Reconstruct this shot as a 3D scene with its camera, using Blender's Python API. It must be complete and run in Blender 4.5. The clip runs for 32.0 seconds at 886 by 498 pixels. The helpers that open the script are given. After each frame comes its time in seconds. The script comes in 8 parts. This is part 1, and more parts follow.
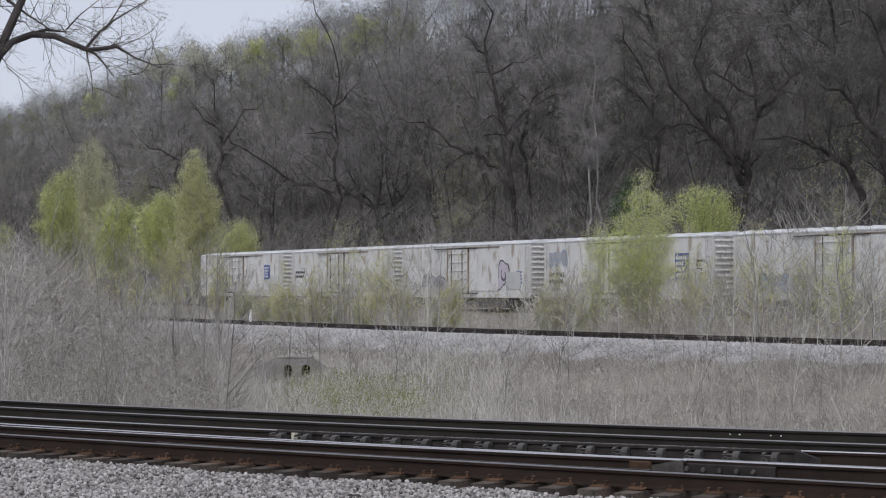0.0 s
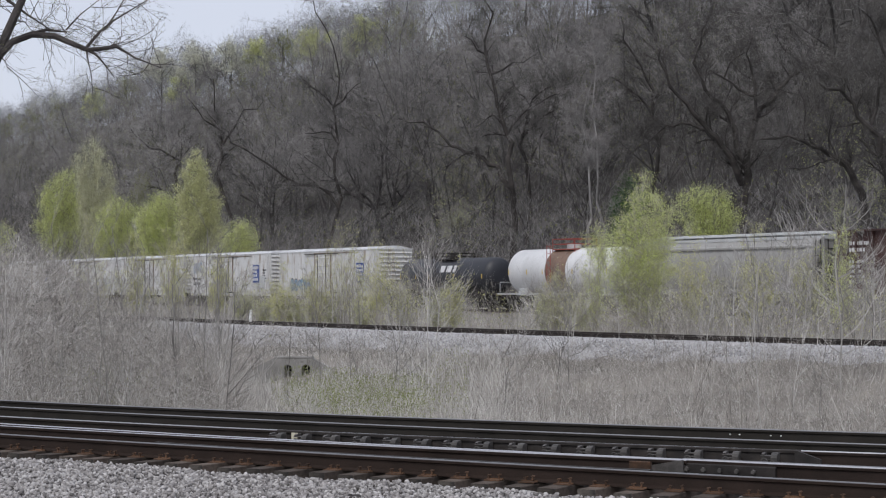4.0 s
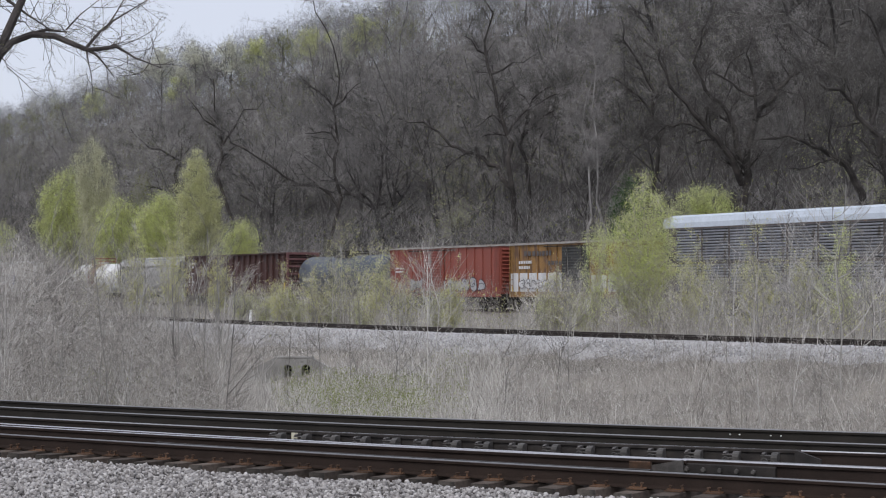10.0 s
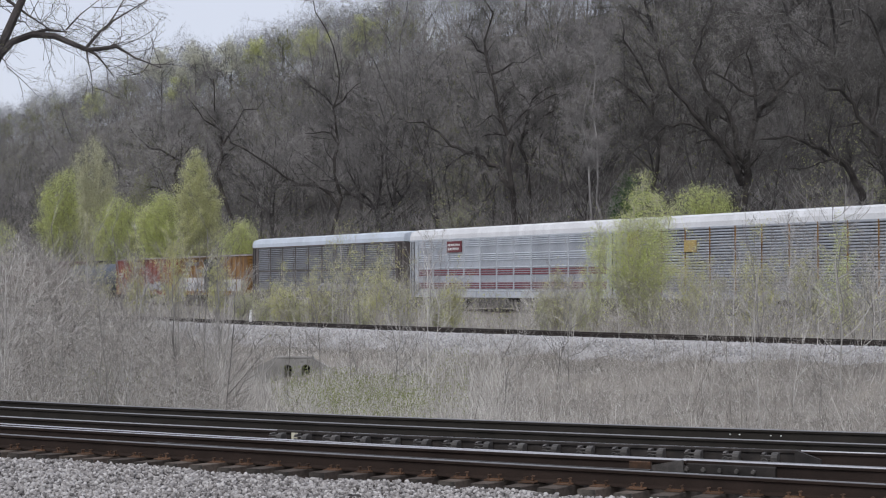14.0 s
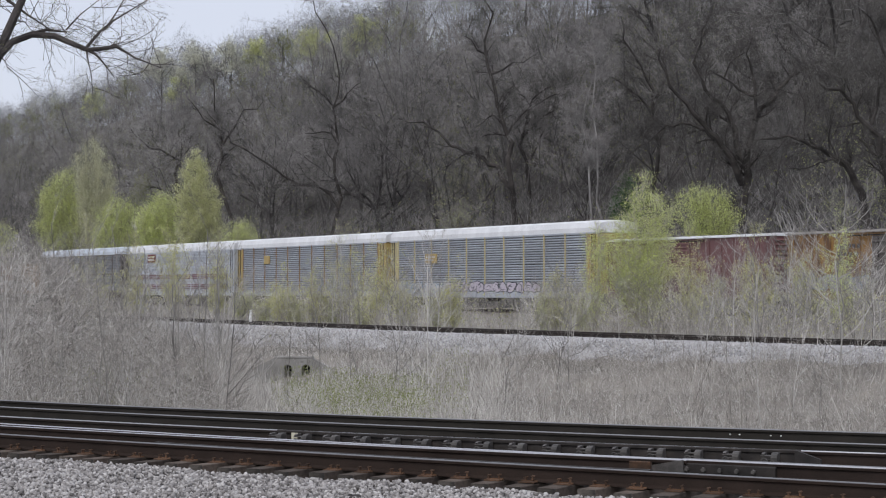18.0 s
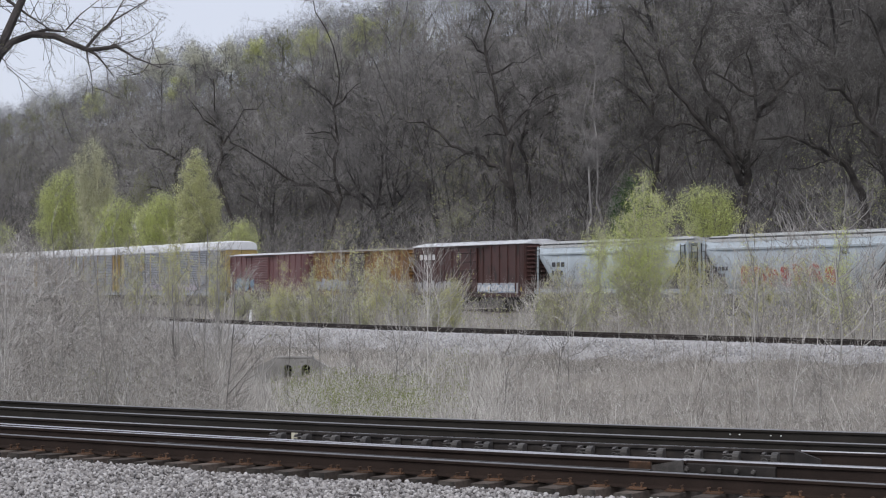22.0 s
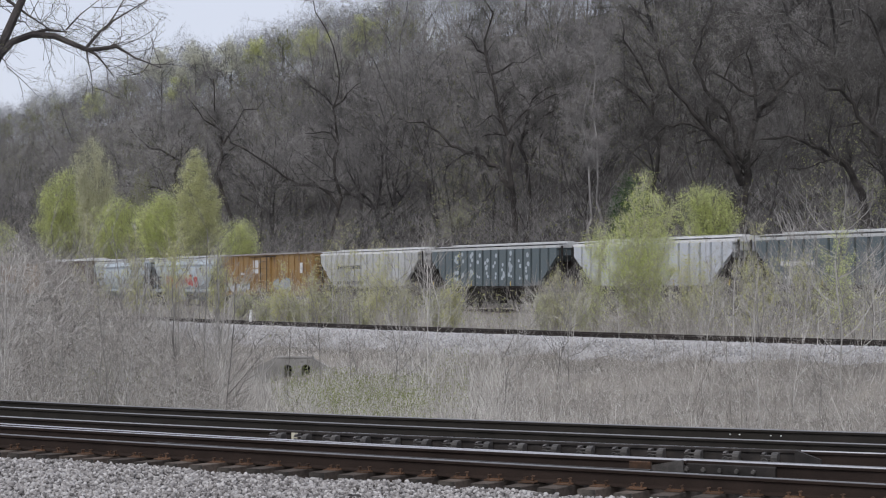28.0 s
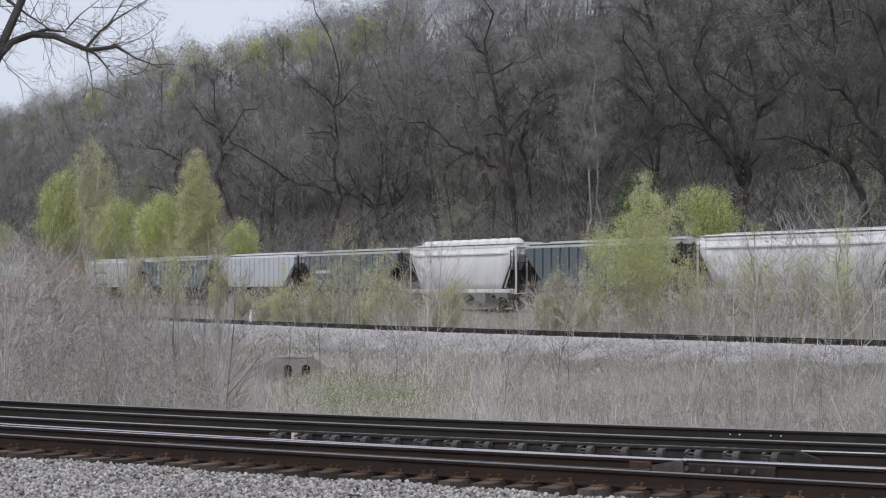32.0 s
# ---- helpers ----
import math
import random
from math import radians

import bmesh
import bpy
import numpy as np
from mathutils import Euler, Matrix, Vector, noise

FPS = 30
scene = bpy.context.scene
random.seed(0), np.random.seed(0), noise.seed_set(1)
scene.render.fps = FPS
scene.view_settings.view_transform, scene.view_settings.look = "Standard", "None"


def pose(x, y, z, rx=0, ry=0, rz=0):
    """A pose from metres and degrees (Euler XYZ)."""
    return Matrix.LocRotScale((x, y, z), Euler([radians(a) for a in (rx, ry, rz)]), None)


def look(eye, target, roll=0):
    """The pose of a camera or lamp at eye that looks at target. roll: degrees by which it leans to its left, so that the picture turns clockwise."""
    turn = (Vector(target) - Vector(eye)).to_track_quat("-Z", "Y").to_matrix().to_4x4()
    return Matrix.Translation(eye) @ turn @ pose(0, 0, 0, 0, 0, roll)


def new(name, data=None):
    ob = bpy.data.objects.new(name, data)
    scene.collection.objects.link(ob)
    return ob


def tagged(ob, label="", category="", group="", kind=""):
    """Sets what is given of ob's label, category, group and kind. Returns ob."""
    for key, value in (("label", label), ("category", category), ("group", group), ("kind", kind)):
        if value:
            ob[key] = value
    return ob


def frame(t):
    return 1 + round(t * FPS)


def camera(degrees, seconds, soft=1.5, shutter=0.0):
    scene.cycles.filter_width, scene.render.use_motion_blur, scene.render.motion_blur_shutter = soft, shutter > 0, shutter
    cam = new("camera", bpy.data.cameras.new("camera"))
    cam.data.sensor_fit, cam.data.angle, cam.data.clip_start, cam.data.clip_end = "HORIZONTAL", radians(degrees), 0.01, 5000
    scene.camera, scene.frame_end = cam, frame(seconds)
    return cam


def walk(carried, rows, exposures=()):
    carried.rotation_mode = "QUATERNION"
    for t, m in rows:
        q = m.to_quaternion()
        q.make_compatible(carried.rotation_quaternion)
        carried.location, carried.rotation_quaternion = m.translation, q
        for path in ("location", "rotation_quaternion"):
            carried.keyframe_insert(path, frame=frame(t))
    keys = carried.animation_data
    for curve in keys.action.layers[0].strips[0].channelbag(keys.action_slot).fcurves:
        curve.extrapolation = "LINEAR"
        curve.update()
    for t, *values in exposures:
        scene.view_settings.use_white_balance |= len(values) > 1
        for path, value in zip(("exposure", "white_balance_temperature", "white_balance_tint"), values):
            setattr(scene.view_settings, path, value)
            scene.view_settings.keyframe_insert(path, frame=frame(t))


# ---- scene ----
cam = camera(27.1, 32.0, soft=1.1)
EYE = (0.0, 0.0, 1.97)
VIEW = look(EYE, (0.0, 100.0, 4.153))
walk(cam, [(0.0, VIEW), (32.0, VIEW)], exposures=[(0.0, -0.12), (1.5, -0.05), (6.0, -0.02), (9.0, 0.02), (32.0, 0.03)])

# ---- light: bright thin overcast ----
SUN_ELEV, SUN_AZ = 52.0, 200.0      # degrees; azimuth clockwise from +Y
world = bpy.data.worlds.new("sky")
scene.world = world
world.use_nodes = True
wn, wl = world.node_tree.nodes, world.node_tree.links
bg = wn["Background"]
sky = wn.new("ShaderNodeTexSky")
sky.sky_type = "NISHITA"
sky.sun_disc = False
sky.sun_elevation, sky.sun_rotation = radians(SUN_ELEV), radians(SUN_AZ)
sky.dust_density, sky.air_density, sky.ozone_density = 3.0, 1.0, 1.0
cloud = wn.new("ShaderNodeMix")
cloud.data_type = "RGBA"
cloud.inputs[0].default_value = 0.8
cloud.inputs[7].default_value = (6.6, 6.92, 8.05, 1)
wl.new(sky.outputs[0], cloud.inputs[6])
wl.new(cloud.outputs[2], bg.inputs["Color"])
bg.inputs["Strength"].default_value = 0.115
sun = new("sun", bpy.data.lights.new("sun", "SUN"))
sun.data.energy, sun.data.angle, sun.data.color = 1.35, radians(25), (1.0, 0.975, 0.94)
sun.rotation_euler = (radians(90 - SUN_ELEV), 0, radians(180 - SUN_AZ))


# ---- materials ----
def rgb(c):
    return (c[0], c[1], c[2], 1.0)


def mat(name, c1, c2, scale=2.0, rough=0.85, metal=0.0, fine=25.0, bump=0.15, rnd=0.0, wear=None, wear_at=0.6,
        streak=1.0, dist=0.02, spec=0.4):
    """Two tones mixed by a broad noise, a fine noise on top, optional wear patches and a random shift per object."""
    m = bpy.data.materials.new(name)
    m.use_nodes = True
    nt = m.node_tree
    N, K = nt.nodes, nt.links
    b = N["Principled BSDF"]
    b.inputs["Roughness"].default_value, b.inputs["Metallic"].default_value = rough, metal
    b.inputs["Specular IOR Level"].default_value = spec
    tc = N.new("ShaderNodeTexCoord")
    mp = N.new("ShaderNodeMapping")
    mp.inputs["Scale"].default_value = (1, 1, streak)
    K.new(tc.outputs["Object"], mp.inputs[0])
    n1 = N.new("ShaderNodeTexNoise")
    n1.inputs["Scale"].default_value, n1.inputs["Detail"].default_value = scale, 5
    K.new(mp.outputs[0], n1.inputs["Vector"])
    n2 = N.new("ShaderNodeTexNoise")
    n2.inputs["Scale"].default_value, n2.inputs["Detail"].default_value = fine, 3
    K.new(tc.outputs["Object"], n2.inputs["Vector"])
    r1 = N.new("ShaderNodeValToRGB")
    r1.color_ramp.elements[0].position, r1.color_ramp.elements[1].position = 0.32, 0.68
    r1.color_ramp.elements[0].color, r1.color_ramp.elements[1].color = rgb(c1), rgb(c2)
    K.new(n1.outputs[0], r1.inputs[0])
    col = r1.outputs[0]
    if wear:
        n3 = N.new("ShaderNodeTexNoise")
        n3.inputs["Scale"].default_value, n3.inputs["Detail"].default_value = scale * 2.3, 8
        K.new(mp.outputs[0], n3.inputs["Vector"])
        r3 = N.new("ShaderNodeValToRGB")
        r3.color_ramp.elements[0].position, r3.color_ramp.elements[1].position = wear_at, wear_at + 0.12
        K.new(n3.outputs[0], r3.inputs[0])
        mx = N.new("ShaderNodeMix")
        mx.data_type = "RGBA"
        K.new(r3.outputs[0], mx.inputs[0])
        K.new(col, mx.inputs[6])
        mx.inputs[7].default_value = rgb(wear)
        col = mx.outputs[2]
    hs = N.new("ShaderNodeHueSaturation")
    ma = N.new("ShaderNodeMath")
    ma.operation = "MULTIPLY_ADD"
    ma.inputs[1].default_value, ma.inputs[2].default_value = 0.5, 0.75
    K.new(n2.outputs[0], ma.inputs[0])
    val = ma.outputs[0]
    if rnd:
        oi = N.new("ShaderNodeObjectInfo")
        mb = N.new("ShaderNodeMath")
        mb.operation = "MULTIPLY_ADD"
        mb.inputs[1].default_value, mb.inputs[2].default_value = 2 * rnd, 1 - rnd
        K.new(oi.outputs["Random"], mb.inputs[0])
        mc = N.new("ShaderNodeMath")
        mc.operation = "MULTIPLY"
        K.new(mb.outputs[0], mc.inputs[0])
        K.new(val, mc.inputs[1])
        val = mc.outputs[0]
    K.new(val, hs.inputs["Value"])
    K.new(col, hs.inputs["Color"])
    K.new(hs.outputs[0], b.inputs["Base Color"])
    if bump:
        bp = N.new("ShaderNodeBump")
        bp.inputs["Strength"].default_value, bp.inputs["Distance"].default_value = bump, dist
        K.new(n2.outputs[0], bp.inputs["Height"])
        K.new(bp.outputs[0], b.inputs["Normal"])
    return m


def island_mat(name, stops, rough=0.9, translucent=0.0):
    """Colour picked per loose piece from a ramp, for leaves, blades, stones."""
    m = bpy.data.materials.new(name)
    m.use_nodes = True
    N, K = m.node_tree.nodes, m.node_tree.links
    b = N["Principled BSDF"]
    b.inputs["Roughness"].default_value = rough
    b.inputs["Specular IOR Level"].default_value = 0.25
    g = N.new("ShaderNodeNewGeometry")
    r = N.new("ShaderNodeValToRGB")
    el = r.color_ramp.elements
    while len(el) < len(stops):
        el.new(0.5)
    for e, (p, c) in zip(el, stops):
        e.position, e.color = p, rgb(c)
    K.new(g.outputs["Random Per Island"], r.inputs[0])
    K.new(r.outputs[0], b.inputs["Base Color"])
    if translucent:
        t = N.new("ShaderNodeBsdfTranslucent")
        K.new(r.outputs[0], t.inputs["Color"])
        mx = N.new("ShaderNodeMixShader")
        mx.inputs[0].default_value = translucent
        K.new(b.outputs[0], mx.inputs[1])
        K.new(t.outputs[0], mx.inputs[2])
        K.new(mx.outputs[0], N["Material Output"].inputs[0])
    return m


M_SOIL = mat("dry_turf", (0.16, 0.147, 0.13), (0.28, 0.258, 0.23), 0.35, 0.95, fine=6, bump=0.6, dist=0.08, wear=(0.28, 0.256, 0.22), wear_at=0.55)
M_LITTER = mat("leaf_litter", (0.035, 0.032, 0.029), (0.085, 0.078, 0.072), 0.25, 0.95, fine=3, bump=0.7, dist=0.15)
M_BALLAST = mat("ballast", (0.34, 0.33, 0.33), (0.47, 0.46, 0.46), 1.5, 0.9, fine=22, bump=1.0, dist=0.06)
M_STONE = island_mat("ballast_stone", [(0.0, (0.12, 0.112, 0.108)), (0.25, (0.26, 0.245, 0.238)), (0.7, (0.39, 0.372, 0.362)), (1.0, (0.54, 0.52, 0.51))])
M_TIE = mat("weathered_tie", (0.035, 0.027, 0.022), (0.135, 0.105, 0.085), 5, 0.95, fine=60, bump=0.5, rnd=0.4)
M_TIEEND = mat("dark_end_grain", (0.03, 0.027, 0.024), (0.11, 0.096, 0.082), 9, 0.95, fine=60, bump=0.6, rnd=0.4)
M_OLDBALLAST = mat("old_ballast", (0.15, 0.135, 0.122), (0.27, 0.25, 0.23), 1.2, 0.95, fine=16, bump=1.0, dist=0.06, wear=(0.33, 0.31, 0.29), wear_at=0.6)
M_RUST = mat("rusty_iron", (0.045, 0.03, 0.022), (0.145, 0.076, 0.04), 9, 0.9, fine=70, bump=0.4, rnd=0.4)
M_IRON = mat("dark_iron", (0.013, 0.011, 0.01), (0.036, 0.03, 0.027), 6, 0.7, fine=60, bump=0.3, rnd=0.25)
M_CHAIR = mat("greasy_grey_iron", (0.042, 0.039, 0.036), (0.115, 0.106, 0.1), 9, 0.55, fine=60, bump=0.3, rnd=0.2)
M_CONCRETE = mat("old_concrete", (0.2, 0.195, 0.185), (0.33, 0.32, 0.305), 1.5, 0.95, fine=30, bump=0.3, wear=(0.14, 0.13, 0.11), wear_at=0.6)
M_WHITEPOST = mat("white_post_paint", (0.7, 0.7, 0.68), (0.82, 0.82, 0.8), 4, 0.7, bump=0.1)
# near-black colour stands for the shade inside the culvert
M_HOLESHADE = mat("culvert_shade", (0.012, 0.011, 0.01), (0.02, 0.018, 0.016), 3, 1.0)
M_BARK = mat("dark_bark", (0.055, 0.051, 0.05), (0.125, 0.118, 0.115), 1.6, 0.95, fine=14, bump=0.6, rnd=0.3, dist=0.05)
M_TWIG = mat("grey_twig", (0.2, 0.19, 0.184), (0.34, 0.326, 0.317), 0.5, 0.95, fine=5, bump=0, rnd=0.35)
M_PALE = mat("pale_bark", (0.41, 0.395, 0.37), (0.6, 0.58, 0.55), 3, 0.9, fine=25, bump=0.3, rnd=0.25)
M_STEM = mat("sapling_bark", (0.19, 0.178, 0.165), (0.36, 0.345, 0.325), 2, 0.9, fine=25, bump=0.2, rnd=0.35)
M_SHOOT = mat("willow_shoot_bark", (0.31, 0.305, 0.2), (0.52, 0.51, 0.36), 2, 0.9, fine=25, bump=0.2, rnd=0.35)
# twig colour darkened to stand for shade at the right of the hill
M_SHADETWIG = mat("shaded_twig", (0.07, 0.066, 0.061), (0.13, 0.122, 0.113), 0.5, 0.95, fine=5, bump=0, rnd=0.25)
M_TAN = mat("tan_shoot", (0.3, 0.28, 0.245), (0.5, 0.47, 0.42), 2, 0.9, fine=25, bump=0.2, rnd=0.3)
M_OAKTWIG = mat("oak_twig", (0.13, 0.124, 0.118), (0.23, 0.22, 0.21), 0.5, 0.95, fine=5, bump=0, rnd=0.2)
# distance haze is put into these far bark and twig colours
M_HAZEBARK = mat("hazed_far_bark", (0.06, 0.056, 0.054), (0.12, 0.114, 0.112), 1.6, 0.95, fine=14, bump=0.4, rnd=0.3, dist=0.05)
M_HAZETWIG = island_mat("hazed_far_twig", [(0.0, (0.14, 0.138, 0.142)), (0.5, (0.25, 0.247, 0.252)), (1.0, (0.38, 0.376, 0.38))])
M_LIMB = mat("limb_bark", (0.04, 0.035, 0.034), (0.105, 0.094, 0.09), 3, 0.95, fine=24, bump=0.7, dist=0.03)
M_LIME = island_mat("lime_leaf", [(0.0, (0.5, 0.56, 0.19)), (0.5, (0.64, 0.69, 0.28)), (1.0, (0.76, 0.8, 0.42))], 0.7, 0.28)
M_DEEPGREEN = island_mat("deep_green_leaf", [(0.0, (0.03, 0.07, 0.025)), (1.0, (0.08, 0.15, 0.05))], 0.7, 0.3)
M_SPIKE = mat("spike_iron", (0.05, 0.035, 0.026), (0.17, 0.09, 0.05), 9, 0.9, fine=70, bump=0.4, rnd=0.4)
M_YELLOW = island_mat("yellow_bud", [(0.0, (0.42, 0.43, 0.17)), (0.5, (0.56, 0.56, 0.25)), (1.0, (0.7, 0.69, 0.36))], 0.7, 0.25)
M_BUD = island_mat("pale_bud", [(0.0, (0.17, 0.18, 0.075)), (0.6, (0.25, 0.265, 0.11)), (1.0, (0.34, 0.36, 0.15))], 0.8, 0.3)
M_STRAW = island_mat("dry_straw", [(0.0, (0.17, 0.156, 0.14)), (0.35, (0.37, 0.345, 0.315)), (0.75, (0.5, 0.475, 0.44)), (1.0, (0.72, 0.7, 0.66))], 0.85, 0.2)
M_BRUSH = island_mat("brush_stem", [(0.0, (0.14, 0.127, 0.115)), (0.4, (0.33, 0.308, 0.282)), (0.8, (0.48, 0.455, 0.42)), (1.0, (0.64, 0.62, 0.58))], 0.9, 0.0)
M_CREST = island_mat("crest_leaf", [(0.0, (0.42, 0.45, 0.19)), (0.6, (0.56, 0.58, 0.27)), (1.0, (0.68, 0.7, 0.38))], 0.8, 0.25)
M_OLIVE = island_mat("olive_leaf", [(0.0, (0.42, 0.42, 0.28)), (0.5, (0.55, 0.55, 0.38)), (1.0, (0.69, 0.68, 0.5))], 0.7, 0.25)
M_FRESH = island_mat("fresh_green_leaf", [(0.0, (0.4, 0.43, 0.2)), (0.5, (0.52, 0.54, 0.28)), (1.0, (0.64, 0.65, 0.38))], 0.7, 0.25)
M_FEATHER = island_mat("feathery_bud", [(0.0, (0.48, 0.5, 0.23)), (0.5, (0.62, 0.63, 0.33)), (1.0, (0.76, 0.76, 0.47))], 0.7, 0.25)
M_SILVERLEAF = island_mat("silver_bud", [(0.0, (0.42, 0.42, 0.34)), (0.5, (0.58, 0.58, 0.48)), (1.0, (0.76, 0.76, 0.65))], 0.8, 0.25)
M_WHITESTALK = island_mat("bleached_stalk", [(0.0, (0.42, 0.4, 0.37)), (1.0, (0.75, 0.73, 0.69))], 0.85, 0.2)
M_WEED = island_mat("green_weed", [(0.0, (0.16, 0.19, 0.05)), (1.0, (0.32, 0.36, 0.11))], 0.8, 0.4)
M_PALESTONE = island_mat("shoulder_stone", [(0.0, (0.3, 0.3, 0.31)), (0.3, (0.44, 0.44, 0.45)), (1.0, (0.64, 0.63, 0.63))])


def rail_mat(name, shine, side):
    """Rail steel: worn bright on top of the head, rusty brown below."""
    m = mat(name, (side[0] * 0.7, side[1] * 0.7, side[2] * 0.7), side, 3, 0.75, 0.0, 40, 0.2)
    N, K = m.node_tree.nodes, m.node_tree.links
    b = N["Principled BSDF"]
    b.inputs["Specular IOR Level"].default_value = 0.2
    old = b.inputs["Base Color"].links[0].from_socket
    tc = N.new("ShaderNodeTexCoord")
    sp = N.new("ShaderNodeSeparateXYZ")
    K.new(tc.outputs["Object"], sp.inputs[0])
    rp = N.new("ShaderNodeMapRange")
    rp.inputs[1].default_value, rp.inputs[2].default_value = -0.014, -0.006
    K.new(sp.outputs[2], rp.inputs[0])
    mx = N.new("ShaderNodeMix")
    mx.data_type = "RGBA"
    K.new(rp.outputs[0], mx.inputs[0])
    K.new(old, mx.inputs[6])
    mx.inputs[7].default_value = rgb(tuple((0.1 + 0.55 * shine) * c for c in (1.0, 1.0, 1.06)))
    K.new(mx.outputs[2], b.inputs["Base Color"])
    for key, top, low in (("Metallic", shine, 0.0), ("Roughness", 0.62 - 0.35 * shine, 0.75)):
        q = N.new("ShaderNodeMapRange")
        q.inputs[3].default_value, q.inputs[4].default_value = low, top
        K.new(rp.outputs[0], q.inputs[0])
        K.new(q.outputs[0], b.inputs[key])
    return m


M_RAIL = rail_mat("bright_rail", 0.66, (0.032, 0.022, 0.018))
M_RAILMID = rail_mat("worn_rail", 0.14, (0.034, 0.0225, 0.0175))
M_RAILHALF = rail_mat("half_worn_rail", 0.42, (0.03, 0.024, 0.02))
M_RAILDARK = mat("dark_rail", (0.018, 0.014, 0.012), (0.04, 0.03, 0.025), 3, 0.8, 0.0, 40, 0.2)
M_RAILDULL = rail_mat("dull_rail", 0.24, (0.031, 0.0275, 0.0235))


def paint(name, c, dirt=(0.14, 0.11, 0.085), at=0.62, rough=0.55, var=0.82):
    """Weathered car paint with vertical dirt streaks."""
    return mat(name, tuple(v * var for v in c), c, 0.9, rough, 0.0, 14, 0.06, wear=dirt, wear_at=at, streak=0.3)


# ---- mesh building ----
class MB:
    def __init__(self):
        self.v, self.f = [], []

    def add(self, verts, faces):
        o = len(self.v)
        self.v.extend(verts)
        self.f.extend([tuple(i + o for i in q) for q in faces])
        return self

    def loft(self, rings, cap=True):
        n = len(rings[0])
        vs = [tuple(p) for r in rings for p in r]
        fs = []
        for k in range(len(rings) - 1):
            a, b = k * n, (k + 1) * n
            for i in range(n):
                j = (i + 1) % n
                fs.append((a + i, a + j, b + j, b + i))
        if cap:
            fs.append(tuple(range(n - 1, -1, -1)))
            fs.append(tuple(range((len(rings) - 1) * n, len(rings) * n)))
        return self.add(vs, fs)

    def prism(self, prof, a, b, axis="x"):
        put = {"x": lambda t, p: (t, p[0], p[1]), "y": lambda t, p: (p[0], t, p[1]), "z": lambda t, p: (p[0], p[1], t)}[axis]
        return self.loft([[put(a, p) for p in prof], [put(b, p) for p in prof]])

    def box(self, x0, x1, y0, y1, z0, z1, c=0.0):
        if c:
            w = [(x1 - x0), (y1 - y0), (z1 - z0)]
            ax = "xyz"[w.index(max(w))]
            lo, hi = {"x": ((y0, z0), (y1, z1)), "y": ((x0, z0), (x1, z1)), "z": ((x0, y0), (x1, y1))}[ax]
            (a0, b0), (a1, b1) = lo, hi
            pr = [(a0 + c, b0), (a1 - c, b0), (a1, b0 + c), (a1, b1 - c), (a1 - c, b1), (a0 + c, b1), (a0, b1 - c), (a0, b0 + c)]
            s, e = {"x": (x0, x1), "y": (y0, y1), "z": (z0, z1)}[ax]
            return self.prism(pr, s, e, ax)
        return self.add([(x0, y0, z0), (x1, y0, z0), (x1, y1, z0), (x0, y1, z0), (x0, y0, z1), (x1, y0, z1), (x1, y1, z1), (x0, y1, z1)],
                        [(0, 3, 2, 1), (4, 5, 6, 7), (0, 1, 5, 4), (1, 2, 6, 5), (2, 3, 7, 6), (3, 0, 4, 7)])

    def tube(self, p, q, r0, r1=None, n=8, cap=True):
        r1 = r0 if r1 is None else r1
        p, q = Vector(p), Vector(q)
        d = (q - p).normalized()
        u = d.orthogonal().normalized()
        w = d.cross(u)
        rings = []
        for c, r in ((p, r0), (q, r1)):
            rings.append([c + (u * math.cos(2 * math.pi * i / n) + w * math.sin(2 * math.pi * i / n)) * r for i in range(n)])
        return self.loft(rings, cap)

    def mesh(self, name):
        me = bpy.data.meshes.new(name)
        me.from_pydata([tuple(p) for p in self.v], [], self.f)
        me.update()
        return me


def part(name, mb, material, parent, label="", at=None):
    """One mesh object under a thing or a part."""
    me = mb.mesh(name) if isinstance(mb, MB) else mb
    if not me.materials:
        me.materials.append(material)
    ob = new(name, me)
    ob.parent = parent
    if at is not None:
        ob.matrix_basis = at if isinstance(at, Matrix) else Matrix.Translation(at)
    if label:
        tagged(ob, label)
    return ob


def thing(name, label, category, group="", kind="", mb=None, material=None, at=None):
    me = None
    if mb is not None:
        me = mb.mesh(name) if isinstance(mb, MB) else mb
        if material and not me.materials:
            me.materials.append(material)
    ob = new(name, me)
    if at is not None:
        ob.matrix_basis = at if isinstance(at, Matrix) else Matrix.Translation(at)
    return tagged(ob, label, category, group, kind)


def tri_mesh(name, verts, faces, material):
    """A mesh straight from arrays of vertices and triangles (or quads)."""
    verts, faces = np.asarray(verts, dtype=np.float32), np.asarray(faces, dtype=np.int32)
    me = bpy.data.meshes.new(name)
    k = faces.shape[1]
    me.vertices.add(len(verts))
    me.vertices.foreach_set("co", verts.ravel())
    me.loops.add(faces.size)
    me.loops.foreach_set("vertex_index", faces.ravel())
    me.polygons.add(len(faces))
    me.polygons.foreach_set("loop_start", np.arange(0, faces.size, k, dtype=np.int32))
    me.polygons.foreach_set("loop_total", np.full(len(faces), k, dtype=np.int32))
    me.update(calc_edges=True)
    me.materials.append(material)
    return me


